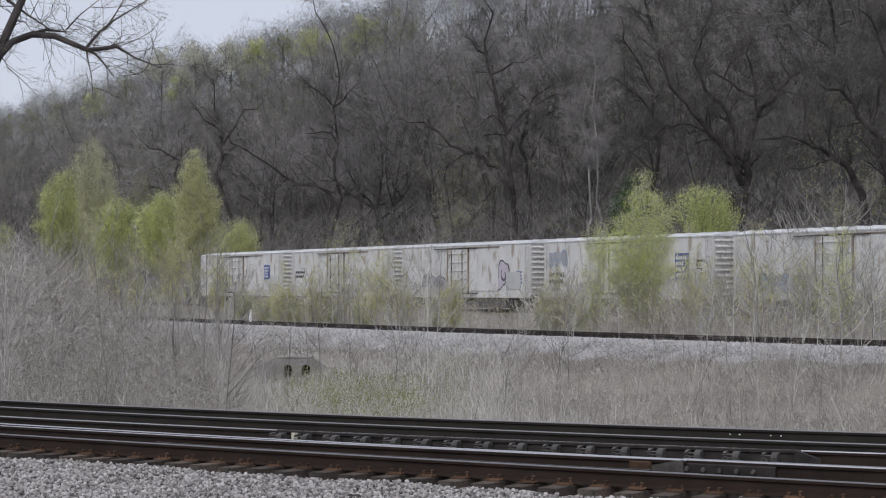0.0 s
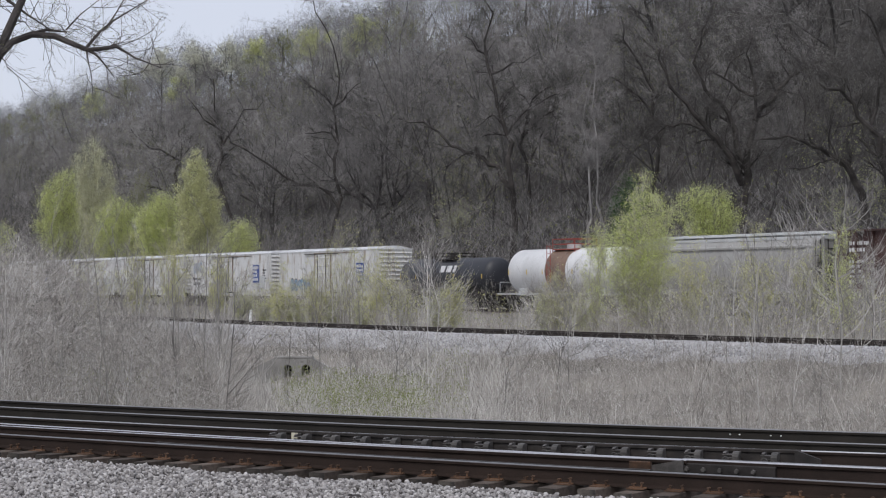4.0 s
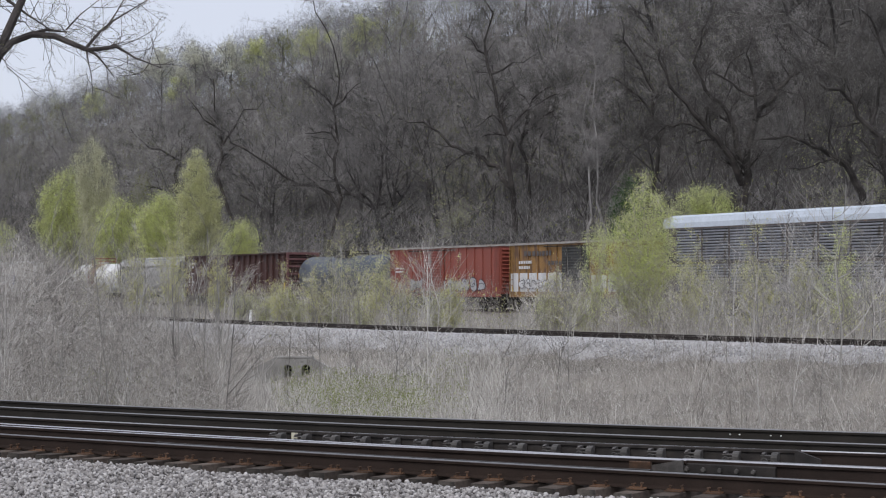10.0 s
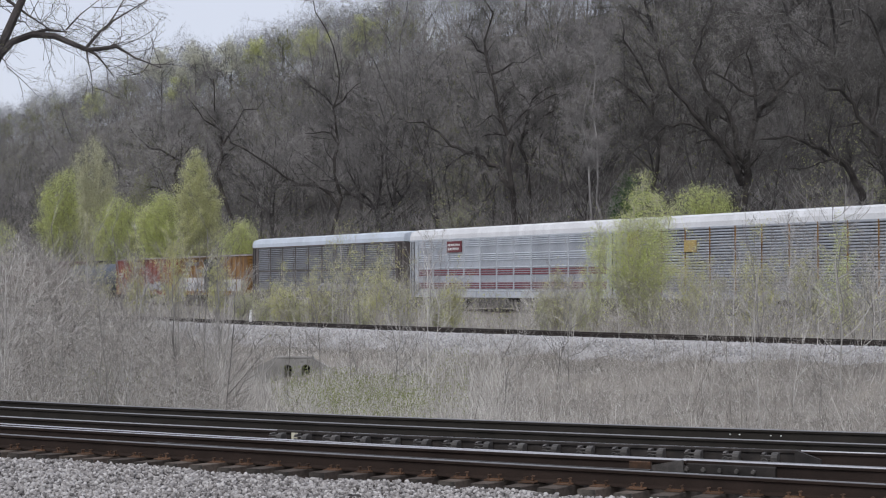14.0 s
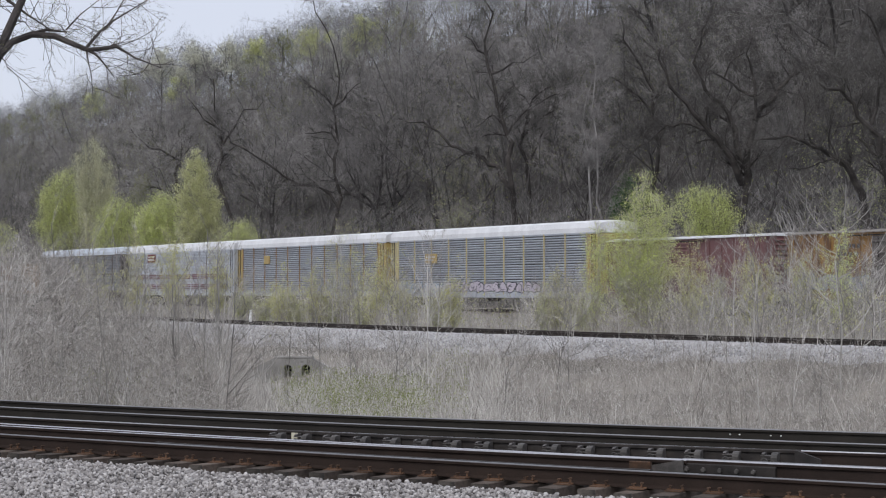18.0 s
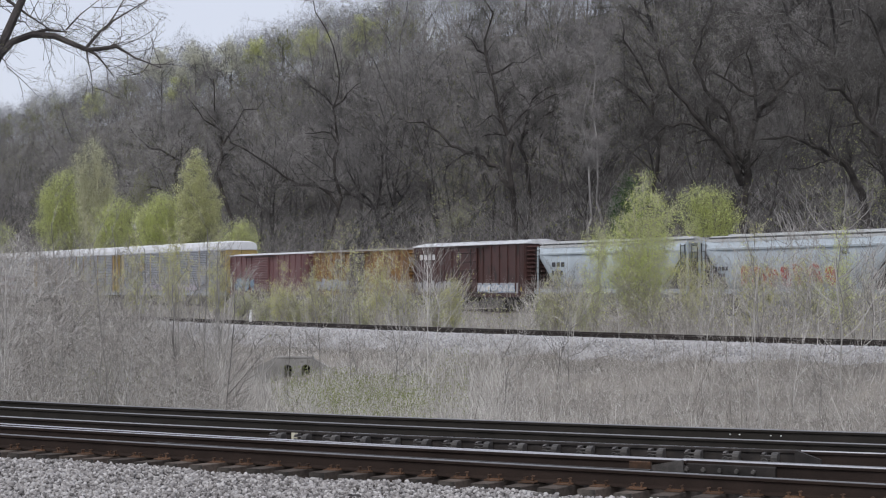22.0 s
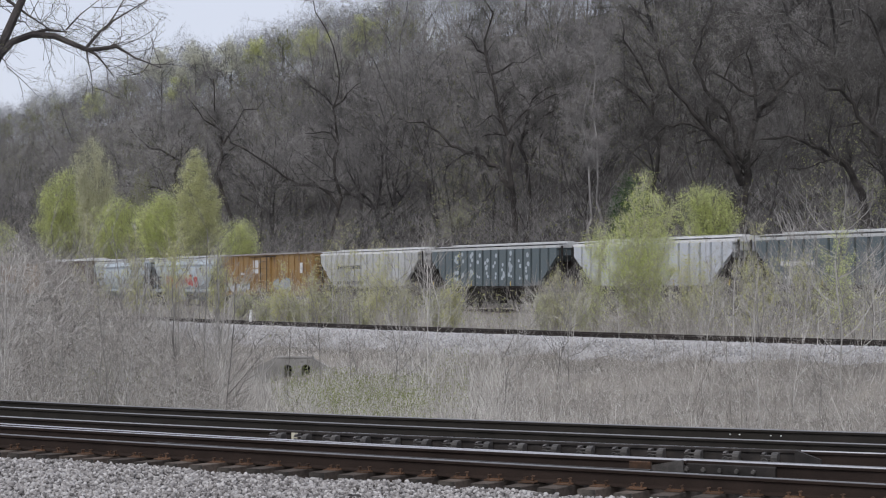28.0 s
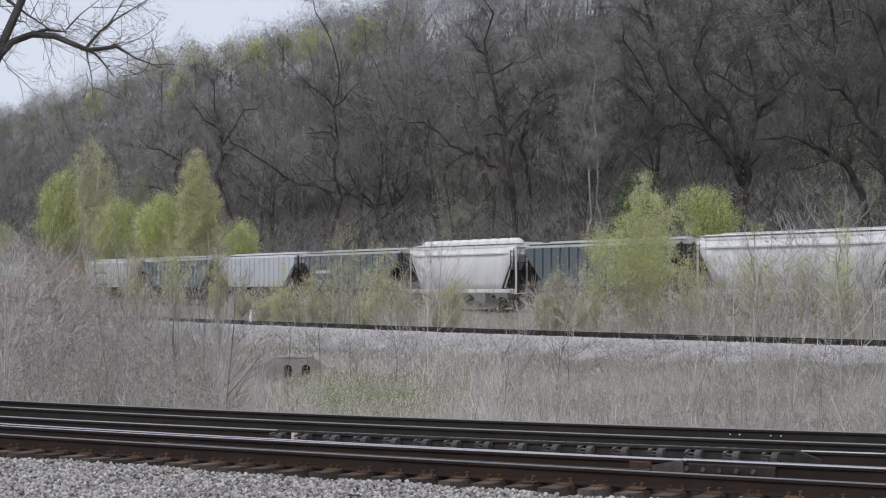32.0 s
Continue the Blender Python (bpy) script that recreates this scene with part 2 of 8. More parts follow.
# ---- the plan ----
FOC = 3253.0                                   # bearings b across the view: x = (b - 784) / FOC * y
TH = radians(30.209)
ALONG = Vector((-math.sin(TH), math.cos(TH), 0))   # the way the train goes
ACROSS = Vector((math.cos(TH), math.sin(TH), 0))   # from the camera towards the hill
NEAR_SIDE = 67.1                               # from the camera square to the cars' near sides
TRAIN_Z = 0.55                                 # rail head under the train
CURVES = {                                     # y = a + b x + c x^2, rail heads of the near tracks at z = 0
    "one": (28.08, -0.5185, 0.0095), "two": (26.26, -0.561, 0.0094), "three": (24.59, -0.5146, 0.0102),
    "four": (22.95, -0.5828, 0.0080), "five": (21.30, -0.6077, 0.0042), "mid": (75.39, -1.532, 0.01186)}


def curve_y(c, x):
    a, b, d = CURVES[c]
    return a + b * x + d * x * x


def at_col(px, depth):
    """Sideways place of a bearing at a depth."""
    return (px - 784.0) / FOC * depth


def on_curve(c, px):
    x = 0.0
    for _ in range(40):
        x = 0.5 * x + 0.5 * at_col(px, curve_y(c, x))
    return x


def lerp_table(v, xs, ys):
    return np.interp(v, xs, ys)


def ground_z(x, y, rough=True):
    x, y = np.asarray(x, dtype=float), np.asarray(y, dtype=float)
    xc = np.clip(x, -22, 22)
    q = (y - (26.26 - 0.56 * x + 0.0094 * xc * xc)) * 0.86          # square distance beyond the second rail
    near = lerp_table(q, [-40, -16, -14, -13, -8, 2.2, 3.0, 5.5, 9], [-0.2, -0.25, -0.3, -0.5, -0.5, -0.5, -0.62, -1.7, -1.95])
    xm = np.clip(x, -30, 22)
    m = (y - (75.39 - 1.532 * x + 0.01186 * xm * xm)) * 0.55
    mid = lerp_table(m, [-8.0, -5.0, -3.2, -2.4, -1.2, 2.4, 4.5, 30], [-1.95, -1.25, -0.62, -0.4, 0.0, 0.0, -0.25, 0.05])
    lat = x * ACROSS.x + y * ACROSS.y
    hill = lerp_table(lat, [60, 64, 66, 71, 75, 80, 90, 112, 140, 170, 230, 600, 2000], [-9, 0.05, 0.28, 0.28, 0.1, 0.9, 5.2, 19.5, 34.0, 46.0, 60.0, 75.0, 75.0])
    z = np.maximum(np.maximum(near, mid), hill)
    fill = np.clip((1.9 - np.abs(x + 5.95)) / 0.4, 0, 1) * np.clip((y - 74.25) / 0.3, 0, 1) * np.clip((81 - y) / 2, 0, 1)
    z = np.where((fill > 0) & (z < -0.78), z + (-0.78 - z) * fill, z)      # earth behind the culvert wall
    if rough:
        z = z + 0.06 * np.sin(x * 1.7 + 0.6 * y) * np.sin(y * 1.1 - 0.4 * x) + np.where(lat > 80, 0.6 * np.sin(x * 0.19) * np.sin(y * 0.13), 0)
    return z


def gz(x, y):
    return float(ground_z(x, y))


# ---- ground ----
def build_ground():
    xs = np.unique(np.concatenate([np.linspace(-900, -80, 30), np.arange(-80, -24, 2.0), np.arange(-24, 26, 0.8), np.arange(26, 140, 3.0), np.linspace(140, 1200, 30)]))
    ys = np.unique(np.concatenate([np.linspace(-700, -20, 16), np.arange(-20, 20, 2.0), np.arange(20, 112, 0.8), np.arange(112, 420, 3.0), np.linspace(420, 2500, 40)]))
    X, Y = np.meshgrid(xs, ys)
    Z = ground_z(X, Y)
    V = np.stack([X.ravel(), Y.ravel(), Z.ravel()], 1)
    nx, ny = len(xs), len(ys)
    i = np.arange((nx - 1) * (ny - 1))
    r, c = i // (nx - 1), i % (nx - 1)
    b = r * nx + c
    Fq = np.stack([b, b + 1, b + 1 + nx, b + nx], 1)
    me = tri_mesh("ground", V, Fq, M_SOIL)
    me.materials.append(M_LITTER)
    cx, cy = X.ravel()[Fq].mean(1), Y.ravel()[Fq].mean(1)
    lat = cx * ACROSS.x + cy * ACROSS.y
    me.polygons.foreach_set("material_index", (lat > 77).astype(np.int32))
    tagged(new("ground", me), "dry tan turf falling into a ditch and rising as a wooded hillside", "ground", kind="structure")


build_ground()


def strip(name, c, table, x0, x1, step, material, label, slope=None, jit=0.02):
    """A bed that follows a track: table holds (square offset, height) pairs."""
    rng = np.random.default_rng(3)
    xs = np.arange(x0, x1, step)
    a, b, d = CURVES[c]
    y = a + b * xs + d * xs * xs
    s = b + 2 * d * xs
    nrm = np.stack([-s, np.ones_like(s)], 1) / np.sqrt(1 + s * s)[:, None]
    V = []
    for o, z in table:
        zz = z + rng.normal(0, jit, len(xs))
        V.append(np.stack([xs + nrm[:, 0] * o, y + nrm[:, 1] * o, zz], 1))
    V = np.concatenate(V)
    n, k = len(xs), len(table)
    Fq = [(r * n + i, r * n + i + 1, (r + 1) * n + i + 1, (r + 1) * n + i) for r in range(k - 1) for i in range(n - 1)]
    return tagged(new(name, tri_mesh(name, V, Fq, material)), label, "ballast", kind="structure")


near_table = [(o, float(np.interp(o, [-5, -3.2, -2.2, -1.4, -1.0], [-0.33, -0.3, -0.285, -0.31, -0.25]))) for o in np.arange(-9.5, 5.2, 0.25)] + [(5.5, -0.4), (6.2, -0.7), (7.4, -1.3), (8.6, -1.9)]
strip("ballast_bed", "four", near_table, -16, 14, 0.25, M_BALLAST, "pale grey crushed stone ballast under the near tracks", jit=0.012)
strip("ballast_shoulder", "mid", [(-3.1, -0.78), (-2.8, -0.52), (-2.4, -0.3), (-2.0, -0.12), (-1.6, 0.02), (-1.1, 0.13), (-0.5, 0.17), (0.75, 0.19), (2.3, 0.2), (3.2, 0.12), (4.2, -0.3)],
      -60, 28, 0.4, M_BALLAST, "pale grey stone ballast shoulder of the middle track", jit=0.03)


# ---- rails and ties ----
RAIL = [(-0.075, -0.186), (0.075, -0.186), (0.075, -0.172), (0.016, -0.152), (0.009, -0.055), (0.034, -0.04), (0.037, -0.012), (0.03, -0.003), (0.015, 0.0),
        (-0.015, 0.0), (-0.03, -0.003), (-0.037, -0.012), (-0.034, -0.04), (-0.009, -0.055), (-0.016, -0.152), (-0.075, -0.172)]


def rail_mesh(c, x0, x1, step=0.5, off=0.0, up=0.0, prof=RAIL, flare=0.0):
    mb = MB()
    rings = []
    n = max(2, int((x1 - x0) / step))
    a, b, d = CURVES[c]
    for i in range(n + 1):
        x = x0 + (x1 - x0) * i / n
        s = b + 2 * d * x
        w = Vector((-s, 1, 0)).normalized()
        bend = flare * (max(0, 1 - i / 1.5) + max(0, 1 - (n - i) / 1.5))
        p = Vector((x, curve_y(c, x), up)) + w * (off + bend)
        rings.append([p + w * u + Vector((0, 0, v)) for u, v in prof])
    return mb.loft(rings)


def lane(c, x, off=0.0, z=0.0):
    """A pose on a track: x axis along it, y axis square to it, away from the camera."""
    a, b, d = CURVES[c]
    s = b + 2 * d * x
    w = Vector((-s, 1, 0)).normalized()
    p = Vector((x, curve_y(c, x), z)) + w * off
    return pose(p.x, p.y, p.z, 0, 0, math.degrees(math.atan(s)))


def near_tracks():
    rng = random.Random(5)
    track = thing("railway_track", "near main track with bright rails on weathered wooden ties", "railway track", kind="structure")
    far = thing("railway_track", "second main track with dull rails on wooden ties", "railway track", kind="structure")
    cross = thing("railway_crossover", "crossover rail with guard rail, iron braces and bolted frog", "railway switch", kind="structure")
    part("rail", rail_mesh("four", -16, 14), M_RAIL, track, "steel rail with polished head")
    part("rail", rail_mesh("five", -16, 14), M_RAILMID, track, "steel rail with polished head and brown web")
    part("rail", rail_mesh("one", -16, 14), M_RAILDULL, far)
    part("rail", rail_mesh("two", -16, 14), M_RAILDULL, far)
    part("rail", rail_mesh("three", -16, 2.6), M_RAILHALF, cross)
    part("rail", rail_mesh("three", 2.61, 14), M_RAIL, cross)
    # inner crossover rail, meeting the main rail at the frog
    xf = on_curve("four", 1170)
    mb = MB()
    rings = []
    for i in range(40):
        x = -14 + (xf + 0.3 + 14) * i / 39
        a, b, d = CURVES["four"]
        w = Vector((-(b + 2 * d * x), 1, 0)).normalized()
        off = -0.075 - 0.021 * (xf - x)
        p = Vector((x, curve_y("four", x), -0.004)) + w * off
        rings.append([p + w * u + Vector((0, 0, v)) for u, v in RAIL])
    part("rail", mb.loft(rings), M_RAIL, cross)
    part("wing_rail", rail_mesh("four", xf + 0.2, 14, off=0.12, up=-0.002), M_RAILDULL, cross)
    # guard rails
    g0, g1 = on_curve("three", 500), on_curve("three", 1418)
    part("guard_rail", rail_mesh("three", g0, g1, 0.4, -0.16, 0.012, flare=0.07), M_IRON, cross, "dark guard rail with flared ends")
    part("guard_rail", rail_mesh("five", on_curve("five", 262), on_curve("five", 1140), 0.4, 0.11, 0.0, flare=0.07), M_IRON, track, "guard rail beside the near rail")
    part("guard_end", MB().prism([(-0.02, -0.035), (0.0, 0.012), (0.3, -0.09), (0.3, -0.17), (-0.02, -0.17)], -0.2, -0.13, "y"), M_IRON, cross, "bevelled end of the guard rail", at=lane("three", g1 - 0.03))
    # braces on the guard rail
    chair = MB()
    chair.box(-0.13, 0.12, -0.3, 0.02, -0.2, -0.165, 0.008)
    chair.prism([(0.0, -0.165), (-0.15, -0.165), (-0.15, -0.075), (-0.125, -0.04), (-0.08, -0.018), (0.0, -0.018)], 0.025, 0.105)
    chair.prism([(0.0, -0.05), (-0.13, -0.05), (-0.145, -0.035), (-0.1, -0.018), (0.0, -0.018)], -0.09, -0.055)
    chair.box(-0.1, 0.03, -0.14, -0.05, -0.062, -0.048, 0.004)
    chair.box(-0.085, 0.03, -0.15, -0.05, -0.1, -0.086, 0.004)
    cm = chair.mesh("rail_brace")
    cm.materials.append(M_CHAIR)
    bolt = MB()
    for k in range(12):
        a0, a1 = 6.2832 * k / 12, 6.2832 * (k + 1) / 12
        bolt.tube((-0.05 + 0.036 * math.cos(a0), -0.17, -0.118 + 0.036 * math.sin(a0)), (-0.05 + 0.036 * math.cos(a1), -0.17, -0.118 + 0.036 * math.sin(a1)), 0.013, n=6)
    bolt.tube((-0.05, -0.185, -0.118), (-0.05, -0.06, -0.118), 0.017, n=8)
    bm_ = bolt.mesh("bolt")
    bm_.materials.append(M_CHAIR)
    for i, px in enumerate([512, 556, 606, 659, 711, 765, 817, 872, 931, 990, 1050, 1111, 1173, 1238, 1304, 1371]):
        b = part("rail_brace", cm, M_CHAIR, cross, at=lane("three", on_curve("three", px), -0.22))
        part("bolt", bm_, M_CHAIR, b)
    part("paint_mark", MB().box(-0.05, 0.05, -0.012, 0.0, -0.1, 0.0), mat("cream_paint", (0.5, 0.47, 0.36), (0.6, 0.57, 0.45), 8, 0.8), cross, at=lane("three", on_curve("three", 540), -0.25, -0.01))
    # frog block with bolts
    frog = part("frog", MB().prism([(-0.06, -0.17), (0.0, -0.17), (0.0, -0.035), (-0.06, -0.05)], -0.35, 1.0), M_IRON, cross, "bolted steel frog casting", at=lane("four", xf + 0.35, -0.02))
    for i in range(5):
        part("bolt", MB().tube((-0.05 + i * 0.2, -0.1, -0.105), (-0.05 + i * 0.2, -0.06, -0.105), 0.026, 0.03, 6), M_CHAIR, frog)
    part("frog_point", MB().prism([(-0.45, -0.12), (0.12, -0.004), (0.14, -0.004), (0.16, -0.16), (-0.1, -0.16)], -0.05, 0.02, "y"), M_CHAIR, cross, "worn casting nose", at=lane("four", xf + 0.15, -0.1))
    part("rust_block", MB().box(-0.13, 0.13, -0.05, 0.0, -0.12, -0.02, 0.01), M_RUST, cross, "rusty filler block", at=lane("four", on_curve("four", 1150), -0.28))
    # ties
    tie = MB().box(-0.11, 0.11, -0.5, 2.15, -0.39, -0.19, 0.006).mesh("tie")
    tie.materials.append(M_TIE)
    tie.materials.append(M_TIEEND)
    for p in tie.polygons:
        p.material_index = 1 if abs(p.normal.y) > 0.9 else 0
    plate = MB().box(-0.1, 0.1, -0.18, 0.18, -0.19, -0.175, 0.004)
    plate.box(-0.1, 0.1, -0.1, -0.078, -0.175, -0.165)
    pm = plate.mesh("tie_plate")
    pm.materials.append(M_RUST)
    spike = MB().box(-0.01, 0.01, -0.01, 0.01, -0.18, -0.13)
    spike.box(-0.017, 0.017, -0.02, 0.024, -0.142, -0.128, 0.005)
    sm = spike.mesh("spike")
    sm.materials.append(M_SPIKE)
    x = -13.0
    while x < 11.5:
        a, b, d = CURVES["five"]
        x += 0.442 / math.hypot(1, b + 2 * d * x)
        t = part("tie", tie, M_TIE, track, at=lane("five", x, rng.uniform(-0.06, 0.06), rng.uniform(-0.012, 0.008)) @ pose(0, 0, 0, 0, rng.uniform(-1, 1), rng.uniform(-2, 2)))
        p = part("tie_plate", pm, M_RUST, track, at=lane("five", x))
        part("spike", sm, M_SPIKE, p, at=pose(-0.06, -0.105, 0, 0, rng.uniform(-8, 8), rng.uniform(-15, 15)))
        part("spike", sm, M_SPIKE, p, at=pose(0.06, -0.105, rng.uniform(0, 0.02), 0, rng.uniform(-8, 8), rng.uniform(-15, 15)))
    x = -14.0
    while x < 11.5:
        x += 0.43
        part("tie", tie, M_TIE, far, at=lane("two", x, 0.0, -0.004))
    # rail joint bolts on the far rail
    for px in (1292, 1309, 1364, 1382):
        part("joint_bolt", MB().tube((0, -0.03, -0.085), (0, -0.06, -0.085), 0.011, 0.009, 6), M_WHITEPOST, far, at=lane("one", on_curve("one", px)))


near_tracks()


def middle_track():
    track = thing("railway_track", "curved side track with dark rails on pale ballast", "railway track", kind="structure")
    for off in (0.0, 1.505):
        part("rail", rail_mesh("mid", -60, 28, 1.0, off), M_RAILDARK, track, "dark brown steel rail", at=(0, 0, 0.35))
    tie = MB().box(-0.11, 0.11, -0.5, 2.0, -0.03, 0.17, 0.015).mesh("tie")
    tie.materials.append(M_TIE)
    x = -30.0
    while x < 18:
        x += 0.29
        part("tie", tie, M_TIE, track, at=lane("mid", x))
    post = thing("marker_post", "white painted square marker post beside the track", "post", mb=MB().box(-0.06, 0.06, -0.06, 0.06, -0.5, 0.85, 0.02), material=M_WHITEPOST)
    x = at_col(443, 93.5)
    post.matrix_basis = pose(x, 93.5, 0.05, 0, 1.5, 20)


middle_track()


def train_track():
    c = ACROSS * (NEAR_SIDE + 1.5)
    bed = MB()
    prof = [(-3.4, 0.05), (-2.0, 0.34), (2.0, 0.34), (3.4, 0.05)]
    base = thing("railway_track", "straight track under the freight train", "railway track", kind="structure")
    m = Matrix.Translation(c) @ pose(0, 0, 0, 0, 0, math.degrees(math.atan2(-ALONG.y, -ALONG.x)))
    bed.prism(prof, -700, 250)
    part("ballast_bed", bed, M_OLDBALLAST, base, "dirty grey ballast bed", at=m)
    for o in (-0.753, 0.753):
        part("rail", MB().prism([(u + o, v) for u, v in RAIL], -700, 250), M_RAILDARK, base, at=m @ pose(0, 0, TRAIN_Z))
    tie = MB().box(-0.11, 0.11, -1.3, 1.3, 0.2, 0.372, 0.01).mesh("tie")
    tie.materials.append(M_TIE)
    for i in range(190):
        part("tie", tie, M_TIE, base, at=m @ pose(-175 + i * 0.55, 0, 0))


train_track()


# ---- trees ----
def ring_path(mb, pts, rads, n):
    """A tapered limb along a path."""
    rings = []
    for i, p in enumerate(pts):
        d = (pts[min(i + 1, len(pts) - 1)] - pts[max(i - 1, 0)]).normalized()
        u = d.cross(Vector((0.3, 0.9, 0.1)))
        u = (u if u.length > 0.05 else d.orthogonal()).normalized()
        w = d.cross(u)
        rings.append([p + (u * math.cos(6.2832 * k / n) + w * math.sin(6.2832 * k / n)) * rads[i] for k in range(n)])
    mb.loft(rings, True)


def grow(mb, rng, p, d, length, r, depth, tips, kids=(4, 5, 4), wob=0.25, lift=0.08, spread=(25, 60), shrink=0.62, first=0.35, floor_r=0.012, fine=None):
    seg = 5 if depth >= 2 else (3 if depth == 1 else (1 if fine is not None else 2))
    pts, rads = [Vector(p)], [r]
    d = Vector(d).normalized()
    for i in range(seg):
        d = (d + Vector((rng.gauss(0, wob), rng.gauss(0, wob), rng.gauss(0, wob) + lift))).normalized()
        pts.append(pts[-1] + d * (length / seg))
        rads.append(max(floor_r, r * (1 - 0.62 * (i + 1) / seg)))
    ring_path(fine if (fine is not None and depth == 0) else mb, pts, rads, 7 if r > 0.12 else (5 if r > 0.05 else 3))
    if depth == 0:
        tips.append((pts, d))
        return
    for k in range(kids[min(depth, len(kids)) - 1]):
        f = first + (1 - first) * (k + rng.random()) / kids[min(depth, len(kids)) - 1]
        i = min(seg - 1, int(f * seg))
        q = pts[i].lerp(pts[i + 1], f * seg - i)
        ax = d.orthogonal().normalized()
        ax.rotate(Matrix.Rotation(rng.uniform(0, 6.283), 3, d))
        nd = d.copy()
        nd.rotate(Matrix.Rotation(radians(rng.uniform(*spread)), 3, ax))
        grow(mb, rng, q, nd, length * shrink * rng.uniform(0.75, 1.2) * (1.15 - 0.4 * f), max(floor_r, rads[i] * 0.6), depth - 1, tips, kids, wob, lift, spread, shrink, 0.15, floor_r, fine)


def needles(tips, count, len0, len1, width, seed, spread=0.55, up=0.15):
    """Fine twigs, one thin sliver each, round the ends of the branches."""
    rg = np.random.default_rng(seed)
    V = []
    for pts, d in tips:
        P = np.array([tuple(p) for p in pts])
        t = rg.uniform(0, len(P) - 1.001, count)
        i = t.astype(int)
        base = P[i] + (P[i + 1] - P[i]) * (t - i)[:, None] + rg.normal(0, len0 * 0.6, (count, 3))
        dv = np.array(tuple(d)) + rg.normal(0, spread, (count, 3)) + np.array([0, 0, up])
        dv /= np.linalg.norm(dv, axis=1)[:, None]
        L = rg.uniform(len0, len1, count)[:, None]
        s = np.cross(dv, rg.normal(0, 1, (count, 3)))
        s /= np.linalg.norm(s, axis=1)[:, None]
        s *= width * rg.uniform(0.6, 1.3, (count, 1))
        V.append(np.stack([base - s, base + s, base + dv * L], 1))
    V = np.concatenate(V).reshape(-1, 3)
    return V, np.arange(len(V)).reshape(-1, 3)


def leaves(tips, count, size, seed, scatter=0.35, droop=0.0):
    """Small folded leaves scattered round the twigs, two triangles each."""
    rg = np.random.default_rng(seed)
    V = []
    for pts, d in tips:
        P = np.array([tuple(p) for p in pts])
        t = rg.uniform(0, len(P) - 1.001, count)
        i = t.astype(int)
        c = P[i] + (P[i + 1] - P[i]) * (t - i)[:, None] + rg.normal(0, scatter, (count, 3)) * np.array([1, 1, 0.8])
        c[:, 2] -= droop * rg.random(count)
        u = rg.normal(0, 1, (count, 3))
        u /= np.linalg.norm(u, axis=1)[:, None]
        w = np.cross(u, rg.normal(0, 1, (count, 3)))
        w /= np.linalg.norm(w, axis=1)[:, None]
        s = size * rg.uniform(0.6, 1.4, (count, 1))
        V.append(np.stack([c - u * s, c + w * s * 0.45, c + u * s, c - w * s * 0.45], 1))
    V = np.concatenate(V).reshape(-1, 3)
    return V, np.arange(len(V)).reshape(-1, 4)


def forest_variant(seed, tall, twig_n, fork, lean=0.0, oak=False):
    rng = random.Random(seed)
    mb, fine, tips = MB(), MB(), []
    r = tall * (0.017 if oak else rng.uniform(0.0065, 0.0105))
    top = tall * fork
    d = Vector((rng.uniform(-lean, lean), rng.uniform(-lean, lean), 1)).normalized()
    pts, rads = [Vector((0, 0, -0.6))], [r * 1.35]
    for i in range(4):
        d = (d + Vector((rng.gauss(0, 0.07), rng.gauss(0, 0.07), 0.1))).normalized()
        pts.append(pts[-1] + d * (top + 0.6) / 4)
        rads.append(r * (1.05 - 0.1 * i))
    ring_path(mb, pts, rads, 8)
    n = rng.choice((4, 5)) if oak else rng.choice((3, 4, 4))
    a0 = rng.uniform(0, 6.28)
    wob = 0.2 if oak else 0.14
    for k in range(n):
        a = a0 + 6.283 * k / n + rng.uniform(-0.4, 0.4)
        tilt = rng.uniform(0.6, 1.4) if oak else rng.uniform(0.3, 0.95)
        nd = Vector((math.cos(a) * tilt, math.sin(a) * tilt, 1.0))
        q = pts[-1] if k < 3 else pts[-2]
        grow(mb, rng, q, nd, (tall - top) * rng.uniform(0.7, 0.95), r * (rng.uniform(0.55, 0.75) if oak else rng.uniform(0.4, 0.6)), 2, tips, (4, 6, 4), wob, 0.07, (30, 68), 0.55, 0.25, 0.009, fine)
    for k in range(rng.choice((1, 2, 3))):
        a = rng.uniform(0, 6.28)
        grow(mb, rng, pts[2 + k % 2], Vector((math.cos(a), math.sin(a), rng.uniform(0.2, 0.7))), tall * 0.3, r * 0.34, 1, tips, (4, 5, 4), wob, 0.08, (25, 60), 0.6, 0.3, 0.01, fine)
    V, Fq = needles(tips, twig_n, 0.3, 1.15, 0.0125, seed, 1.0, 0.2)
    o = len(V)
    FV = np.array([tuple(p) for p in fine.v])
    tri = []
    for f in fine.f:
        tri += [(f[0] + o, f[k] + o, f[k + 1] + o) for k in range(1, len(f) - 1)]
    return mb, np.concatenate([V, FV]), np.concatenate([Fq, np.array(tri)]), tips


def plant(wood, crown, name, label, category, group, x, y, scale, turn, sink=0.15, tilt=0.0):
    ob = new(name, wood)
    ob.matrix_basis = Matrix.LocRotScale((x, y, gz(x, y) - sink), Euler((radians(tilt), 0, turn)), (scale, scale, scale))
    tagged(ob, label, category, group)
    for cn, me in crown:
        c = new(cn, me)
        c.parent = ob
        if cn in ("branchwork", "leaf_bud"):
            tagged(c, kind="stuff")
    return ob


